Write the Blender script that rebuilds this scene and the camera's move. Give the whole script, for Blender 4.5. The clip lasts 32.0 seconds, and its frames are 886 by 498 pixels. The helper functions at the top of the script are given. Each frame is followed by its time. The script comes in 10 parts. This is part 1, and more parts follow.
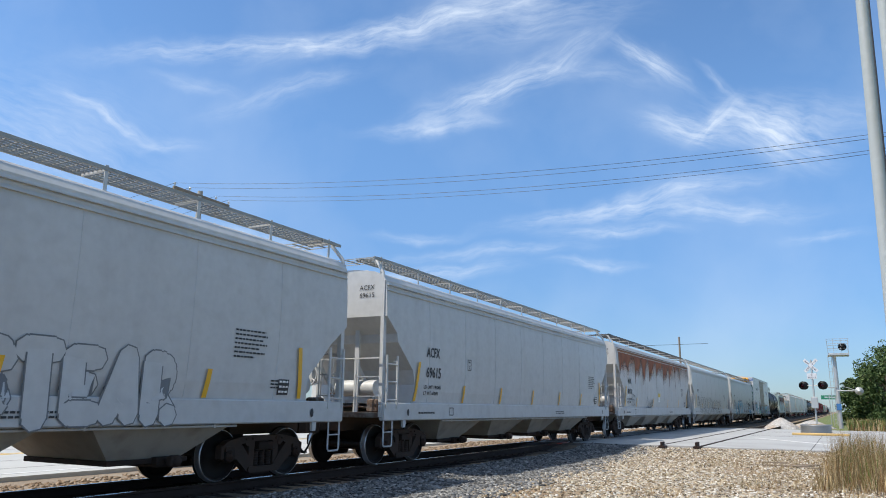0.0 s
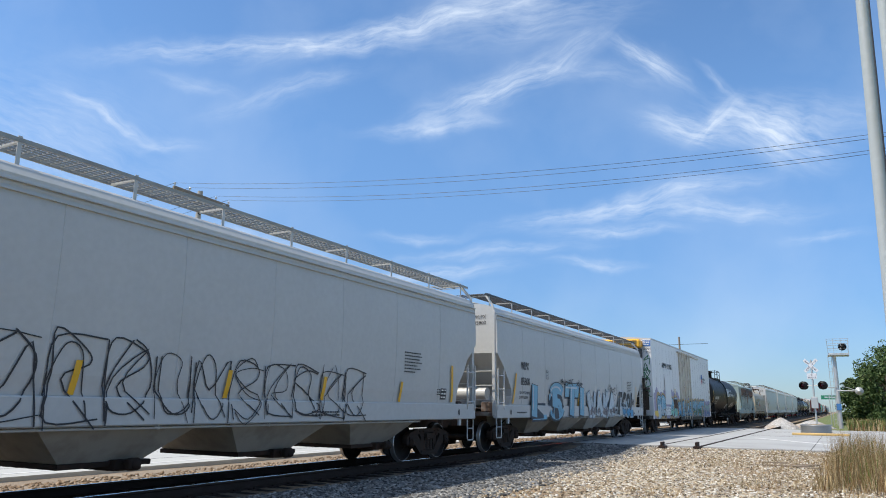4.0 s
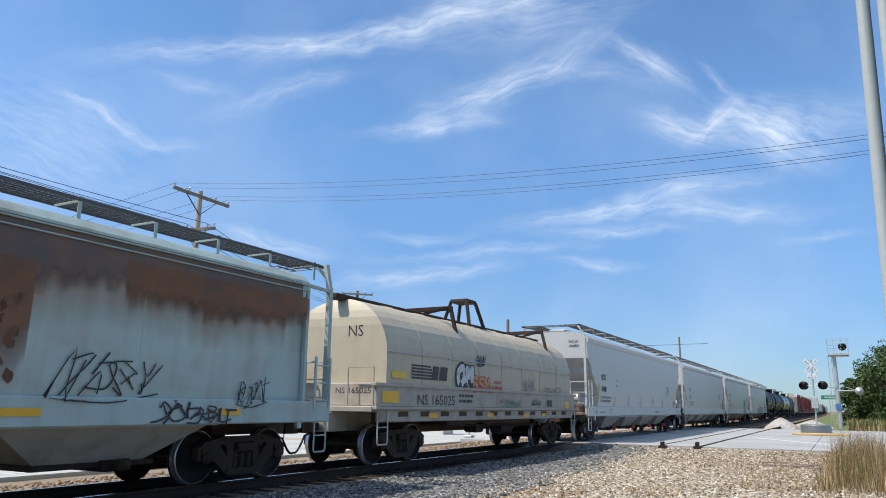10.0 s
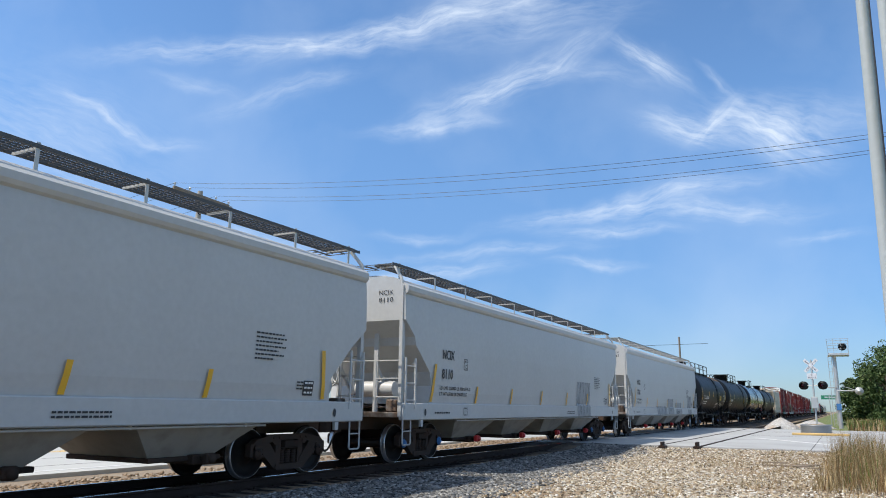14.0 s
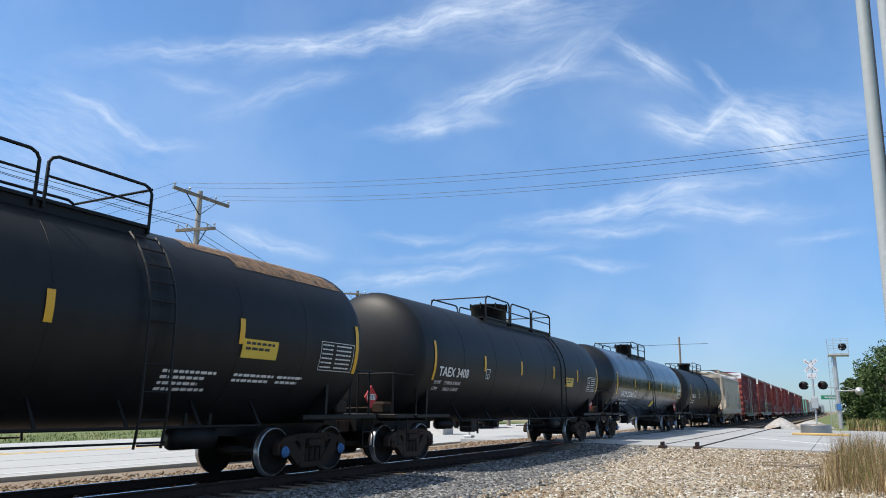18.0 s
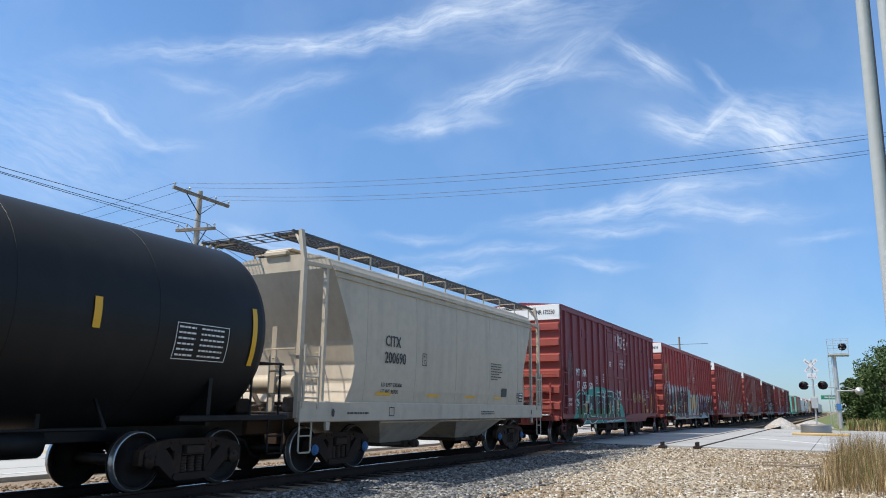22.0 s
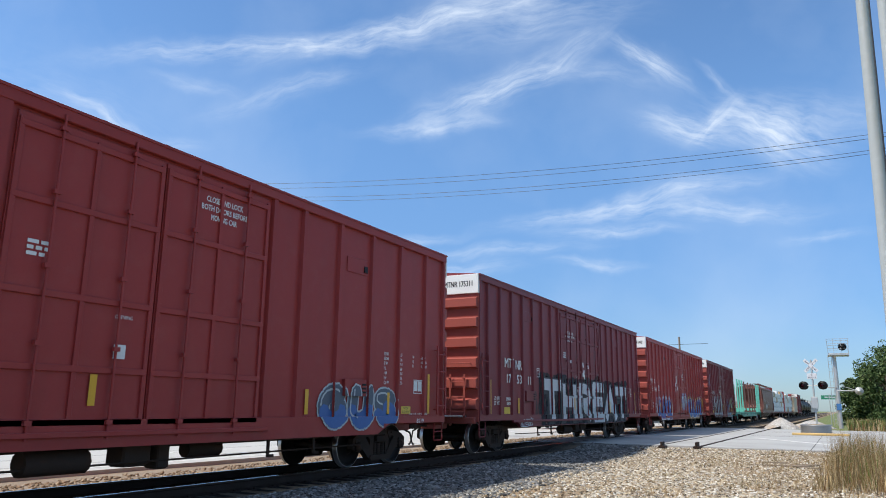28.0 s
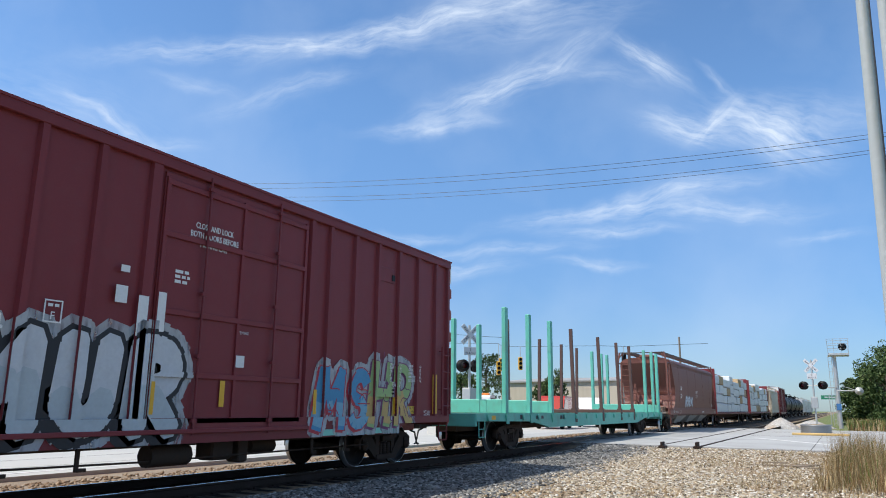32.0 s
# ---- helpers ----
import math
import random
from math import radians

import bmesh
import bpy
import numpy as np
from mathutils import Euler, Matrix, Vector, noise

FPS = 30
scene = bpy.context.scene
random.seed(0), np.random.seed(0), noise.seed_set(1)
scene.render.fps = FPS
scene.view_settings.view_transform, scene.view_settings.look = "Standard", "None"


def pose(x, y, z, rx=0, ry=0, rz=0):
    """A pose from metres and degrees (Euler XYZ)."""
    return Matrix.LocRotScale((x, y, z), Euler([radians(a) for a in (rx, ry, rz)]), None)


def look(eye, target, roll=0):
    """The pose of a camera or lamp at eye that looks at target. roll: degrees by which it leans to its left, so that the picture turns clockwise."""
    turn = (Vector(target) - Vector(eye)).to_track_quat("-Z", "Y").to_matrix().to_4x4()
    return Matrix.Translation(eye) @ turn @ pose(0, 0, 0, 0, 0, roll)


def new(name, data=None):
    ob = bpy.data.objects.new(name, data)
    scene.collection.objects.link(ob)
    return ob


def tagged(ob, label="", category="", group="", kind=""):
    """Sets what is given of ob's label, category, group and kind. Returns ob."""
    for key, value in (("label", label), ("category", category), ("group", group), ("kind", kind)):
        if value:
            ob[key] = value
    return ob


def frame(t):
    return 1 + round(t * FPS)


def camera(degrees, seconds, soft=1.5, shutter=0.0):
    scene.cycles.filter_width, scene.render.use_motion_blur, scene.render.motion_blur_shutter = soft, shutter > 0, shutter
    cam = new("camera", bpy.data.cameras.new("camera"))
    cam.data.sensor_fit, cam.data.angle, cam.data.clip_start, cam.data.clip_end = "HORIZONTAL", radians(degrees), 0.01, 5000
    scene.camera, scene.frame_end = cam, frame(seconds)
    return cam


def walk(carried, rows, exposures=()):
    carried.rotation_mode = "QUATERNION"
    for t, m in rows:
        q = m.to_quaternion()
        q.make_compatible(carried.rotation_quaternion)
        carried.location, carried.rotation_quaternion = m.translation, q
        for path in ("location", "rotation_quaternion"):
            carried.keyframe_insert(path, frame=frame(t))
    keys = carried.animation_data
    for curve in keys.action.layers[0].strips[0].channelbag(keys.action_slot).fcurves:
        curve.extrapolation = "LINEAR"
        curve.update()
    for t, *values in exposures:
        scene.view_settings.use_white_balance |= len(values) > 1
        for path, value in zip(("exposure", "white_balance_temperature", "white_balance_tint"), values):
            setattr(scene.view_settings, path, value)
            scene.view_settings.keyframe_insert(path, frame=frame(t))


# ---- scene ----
# The rails run along +X with the top of rail at z = 0; the train comes towards -X.
CLIP = 32.0
cam = camera(63.093, CLIP, soft=1.0)
EYE = Vector((0.0, -10.556, 1.3415))
YAW, PITCH, ROLL = radians(28.4627), radians(12.3267), 0.6606
AHEAD = Vector((math.cos(YAW) * math.cos(PITCH), math.sin(YAW) * math.cos(PITCH), math.sin(PITCH)))
STAND = look(EYE, EYE + AHEAD * 10, ROLL)
walk(cam, [(0.0, STAND), (CLIP, STAND)])

# ---- sky and sun ----
SUN_FROM = Vector((-0.48, 0.46, 1.0)).normalized()
sun_data = bpy.data.lights.new("sun", "SUN")
sun_data.energy, sun_data.angle, sun_data.color = 4.6, radians(0.55), (1.0, 0.93, 0.82)
sun = new("sun", sun_data)
sun.matrix_basis = look(SUN_FROM * 60, (0, 0, 0))
scene.view_settings.exposure = 0.1

world = bpy.data.worlds.new("sky")
scene.world = world
world.use_nodes = True


def sky_nodes():
    nt = world.node_tree
    nt.nodes.clear()
    N, LK = nt.nodes.new, nt.links.new
    out, bg = N("ShaderNodeOutputWorld"), N("ShaderNodeBackground")
    sky = N("ShaderNodeTexSky")
    sky.sky_type, sky.sun_disc = "NISHITA", False
    sky.sun_elevation = math.asin(SUN_FROM.z)
    sky.sun_rotation = math.atan2(SUN_FROM.x, SUN_FROM.y)
    sky.air_density, sky.dust_density, sky.ozone_density, sky.altitude = 1.0, 0.35, 2.0, 200
    bg.inputs[1].default_value = 0.15
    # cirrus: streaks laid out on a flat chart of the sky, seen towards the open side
    co = N("ShaderNodeTexCoord")

    def dot(v):
        n = N("ShaderNodeVectorMath")
        n.operation = "DOT_PRODUCT"
        LK(co.outputs["Generated"], n.inputs[0])
        n.inputs[1].default_value = v
        return n.outputs["Value"]

    def calc(op, a, b=None, clamp=False):
        n = N("ShaderNodeMath")
        n.operation, n.use_clamp = op, clamp
        for i, x in enumerate((a, b)):
            if x is None:
                continue
            if isinstance(x, (int, float)):
                n.inputs[i].default_value = x
            else:
                LK(x, n.inputs[i])
        return n.outputs[0]

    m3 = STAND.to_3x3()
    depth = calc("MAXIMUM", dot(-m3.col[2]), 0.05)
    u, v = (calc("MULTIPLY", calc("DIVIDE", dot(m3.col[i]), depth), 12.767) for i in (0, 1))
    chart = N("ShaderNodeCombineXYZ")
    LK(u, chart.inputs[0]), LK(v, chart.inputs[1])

    def bent(scale, amp, vec):
        """The chart, pushed about by a noise."""
        warp, out_ = N("ShaderNodeTexNoise"), N("ShaderNodeVectorMath")
        warp.inputs["Scale"].default_value, warp.inputs["Detail"].default_value = scale, 3.0
        LK(vec, warp.inputs["Vector"])
        out_.operation = "MULTIPLY_ADD"
        LK(warp.outputs["Color"], out_.inputs[0])
        out_.inputs[1].default_value = (amp, amp, 0)
        LK(vec, out_.inputs[2])
        return out_.outputs[0]

    flow = bent(1.6, 0.24, bent(0.42, 0.8, chart.outputs[0]))
    blotch = N("ShaderNodeTexNoise")
    blotch.inputs["Scale"].default_value, blotch.inputs["Detail"].default_value = 1.1, 7.0
    LK(flow, blotch.inputs["Vector"])
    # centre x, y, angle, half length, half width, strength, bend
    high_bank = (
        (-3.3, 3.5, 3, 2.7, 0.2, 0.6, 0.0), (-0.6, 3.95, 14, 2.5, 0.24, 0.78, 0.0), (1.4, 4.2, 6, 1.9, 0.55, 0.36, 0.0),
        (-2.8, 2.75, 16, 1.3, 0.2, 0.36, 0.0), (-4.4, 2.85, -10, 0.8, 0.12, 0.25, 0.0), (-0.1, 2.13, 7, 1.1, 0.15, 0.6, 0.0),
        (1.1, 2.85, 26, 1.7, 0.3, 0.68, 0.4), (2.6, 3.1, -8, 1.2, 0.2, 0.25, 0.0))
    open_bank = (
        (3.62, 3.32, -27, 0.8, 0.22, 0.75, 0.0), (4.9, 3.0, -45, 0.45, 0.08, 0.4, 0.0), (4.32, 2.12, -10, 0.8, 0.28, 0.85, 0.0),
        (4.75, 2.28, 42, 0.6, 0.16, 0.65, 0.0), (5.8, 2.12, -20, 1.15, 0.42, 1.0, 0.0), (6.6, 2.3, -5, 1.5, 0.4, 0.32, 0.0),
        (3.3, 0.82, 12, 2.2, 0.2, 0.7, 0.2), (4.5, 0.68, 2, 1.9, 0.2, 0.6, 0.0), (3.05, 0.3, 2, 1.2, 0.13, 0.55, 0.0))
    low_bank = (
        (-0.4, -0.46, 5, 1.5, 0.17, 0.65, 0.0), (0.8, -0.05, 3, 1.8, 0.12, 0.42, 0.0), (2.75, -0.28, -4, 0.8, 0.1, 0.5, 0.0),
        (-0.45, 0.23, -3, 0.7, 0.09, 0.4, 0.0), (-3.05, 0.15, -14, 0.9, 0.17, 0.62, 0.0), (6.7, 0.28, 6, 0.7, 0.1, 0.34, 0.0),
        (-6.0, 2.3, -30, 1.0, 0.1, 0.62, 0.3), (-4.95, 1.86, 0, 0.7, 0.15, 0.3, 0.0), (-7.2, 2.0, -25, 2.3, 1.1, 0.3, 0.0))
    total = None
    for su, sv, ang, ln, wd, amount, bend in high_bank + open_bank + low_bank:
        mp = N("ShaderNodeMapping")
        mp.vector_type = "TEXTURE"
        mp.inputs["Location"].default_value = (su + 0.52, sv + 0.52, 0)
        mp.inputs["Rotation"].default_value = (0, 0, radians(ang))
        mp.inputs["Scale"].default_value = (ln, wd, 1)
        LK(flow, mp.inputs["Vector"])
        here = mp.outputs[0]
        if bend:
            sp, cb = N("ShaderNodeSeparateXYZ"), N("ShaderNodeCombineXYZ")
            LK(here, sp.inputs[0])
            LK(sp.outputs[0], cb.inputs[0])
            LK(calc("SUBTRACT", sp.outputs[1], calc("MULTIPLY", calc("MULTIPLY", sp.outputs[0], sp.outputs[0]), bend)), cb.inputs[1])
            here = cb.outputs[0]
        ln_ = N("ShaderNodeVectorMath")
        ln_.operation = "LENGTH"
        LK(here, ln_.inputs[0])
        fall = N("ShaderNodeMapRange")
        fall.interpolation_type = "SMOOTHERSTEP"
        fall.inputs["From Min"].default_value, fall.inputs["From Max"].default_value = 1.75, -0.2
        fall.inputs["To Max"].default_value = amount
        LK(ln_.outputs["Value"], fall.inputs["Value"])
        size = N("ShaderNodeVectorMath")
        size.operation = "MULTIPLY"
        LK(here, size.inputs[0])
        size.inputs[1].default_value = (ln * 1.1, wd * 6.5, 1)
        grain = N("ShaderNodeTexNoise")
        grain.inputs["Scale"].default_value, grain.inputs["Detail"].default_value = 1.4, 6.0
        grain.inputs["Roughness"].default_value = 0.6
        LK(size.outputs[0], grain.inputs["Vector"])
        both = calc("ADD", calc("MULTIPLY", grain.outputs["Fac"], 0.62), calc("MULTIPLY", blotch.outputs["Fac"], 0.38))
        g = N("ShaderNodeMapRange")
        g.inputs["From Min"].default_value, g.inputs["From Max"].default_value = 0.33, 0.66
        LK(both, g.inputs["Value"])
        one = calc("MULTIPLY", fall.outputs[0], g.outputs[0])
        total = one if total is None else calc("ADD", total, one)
    veil = N("ShaderNodeTexNoise")
    veil.inputs["Scale"].default_value, veil.inputs["Detail"].default_value = 0.26, 6.0
    LK(flow, veil.inputs["Vector"])
    vr = N("ShaderNodeMapRange")
    vr.inputs["From Min"].default_value, vr.inputs["From Max"].default_value, vr.inputs["To Max"].default_value = 0.45, 0.85, 0.26
    LK(veil.outputs["Fac"], vr.inputs["Value"])
    total = calc("ADD", total, vr.outputs[0], clamp=True)
    mix = N("ShaderNodeMix")
    mix.data_type = "RGBA"
    LK(total, mix.inputs["Factor"])
    tint = N("ShaderNodeMix")
    tint.data_type, tint.blend_type = "RGBA", "MULTIPLY"
    tint.inputs["Factor"].default_value = 1.0
    LK(sky.outputs[0], tint.inputs[6])
    up = N("ShaderNodeMapRange")
    up.inputs["From Min"].default_value, up.inputs["From Max"].default_value = 0.0, 0.42
    up.interpolation_type = "SMOOTHSTEP"
    LK(dot((0, 0, 1)), up.inputs["Value"])
    haze = N("ShaderNodeMix")
    haze.data_type = "RGBA"
    LK(up.outputs[0], haze.inputs["Factor"])
    haze.inputs[6].default_value, haze.inputs[7].default_value = (0.415, 0.55, 0.765, 1), (0.8, 1.03, 1.2, 1)
    # the unseen sky high above is brightened and warmed, added to fill shaded sides
    high = N("ShaderNodeMapRange")
    high.inputs["From Min"].default_value, high.inputs["From Max"].default_value = 0.58, 0.86
    LK(dot((0, 0, 1)), high.inputs["Value"])
    white = N("ShaderNodeMix")
    white.data_type = "RGBA"
    LK(high.outputs[0], white.inputs["Factor"])
    LK(haze.outputs[2], white.inputs[6])
    white.inputs[7].default_value = (2.7, 2.1, 1.45, 1)
    LK(white.outputs[2], tint.inputs[7])
    LK(tint.outputs[2], mix.inputs[6])
    mix.inputs[7].default_value = (5.0, 5.7, 6.7, 1)
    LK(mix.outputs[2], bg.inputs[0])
    LK(bg.outputs[0], out.inputs[0])


sky_nodes()

# ---- materials ----
def shade(name, color, rough=0.6, metal=0.0, spots=0.0, spot_color=(0.1, 0.06, 0.04), spot_scale=3.0, streak=0.0,
          streak_color=(0.12, 0.1, 0.09), grain=0.06, grain_scale=40.0, bump=0.0, bump_scale=60.0, vary=0.0, cut=(0.5, 0.7), drip=1.2, specular=None):
    """A painted or raw surface: fine grain, patches of a second colour, runs down the wall, relief."""
    m = bpy.data.materials.new(name)
    m.use_nodes = True
    nt = m.node_tree
    N, LK = nt.nodes.new, nt.links.new
    b = nt.nodes["Principled BSDF"]
    b.inputs["Roughness"].default_value, b.inputs["Metallic"].default_value = rough, metal
    co = N("ShaderNodeTexCoord").outputs["Object"]

    def noise_fac(scale, lo, hi, stretch=(1, 1, 1), detail=5.0, seed=0.0):
        mp = N("ShaderNodeMapping")
        mp.inputs["Scale"].default_value, mp.inputs["Location"].default_value = stretch, (seed, seed * 1.7, seed * 0.3)
        LK(co, mp.inputs["Vector"])
        n = N("ShaderNodeTexNoise")
        n.inputs["Scale"].default_value, n.inputs["Detail"].default_value = scale, detail
        LK(mp.outputs[0], n.inputs["Vector"])
        r = N("ShaderNodeMapRange")
        r.inputs["From Min"].default_value, r.inputs["From Max"].default_value = lo, hi
        LK(n.outputs["Fac"], r.inputs["Value"])
        return n, r.outputs[0]

    def blend(fac, amount, a, c):
        f = N("ShaderNodeMath")
        f.operation = "MULTIPLY"
        LK(fac, f.inputs[0])
        f.inputs[1].default_value = amount
        x = N("ShaderNodeMix")
        x.data_type = "RGBA"
        LK(f.outputs[0], x.inputs["Factor"])
        LK(a, x.inputs[6])
        x.inputs[7].default_value = (*c, 1)
        return x.outputs[2]

    rgb = N("ShaderNodeRGB")
    rgb.outputs[0].default_value = (*color, 1)
    now = rgb.outputs[0]
    if vary:
        info, hsv = N("ShaderNodeObjectInfo"), N("ShaderNodeHueSaturation")
        r = N("ShaderNodeMapRange")
        r.inputs["To Min"].default_value, r.inputs["To Max"].default_value = 1 - vary, 1 + vary
        LK(info.outputs["Random"], r.inputs["Value"])
        LK(r.outputs[0], hsv.inputs["Value"])
        LK(now, hsv.inputs["Color"])
        now = hsv.outputs[0]
    if grain:
        _, f = noise_fac(grain_scale, 0.3, 0.7)
        now = blend(f, grain * 2, now, tuple(x * 0.55 for x in color))
        _, f = noise_fac(0.9, 0.35, 0.75, seed=3.1)
        now = blend(f, grain * 1.6, now, tuple(x * 0.62 for x in color))
    if streak:
        _, f = noise_fac(2.6, 0.48, 0.78, (1, 1, 0.07 / drip * 1.2), seed=7.7)
        now = blend(f, streak, now, streak_color)
    if spots:
        _, f = noise_fac(spot_scale, cut[0], cut[1], seed=1.3, detail=8.0)
        now = blend(f, spots, now, spot_color)
    LK(now, b.inputs["Base Color"])
    if bump:
        n, _ = noise_fac(bump_scale, 0, 1)
        bp = N("ShaderNodeBump")
        bp.inputs["Strength"].default_value, bp.inputs["Distance"].default_value = 0.6, bump
        LK(n.outputs["Fac"], bp.inputs["Height"])
        LK(bp.outputs[0], b.inputs["Normal"])
    if specular is not None:
        b.inputs["Specular IOR Level"].default_value = specular
    return m


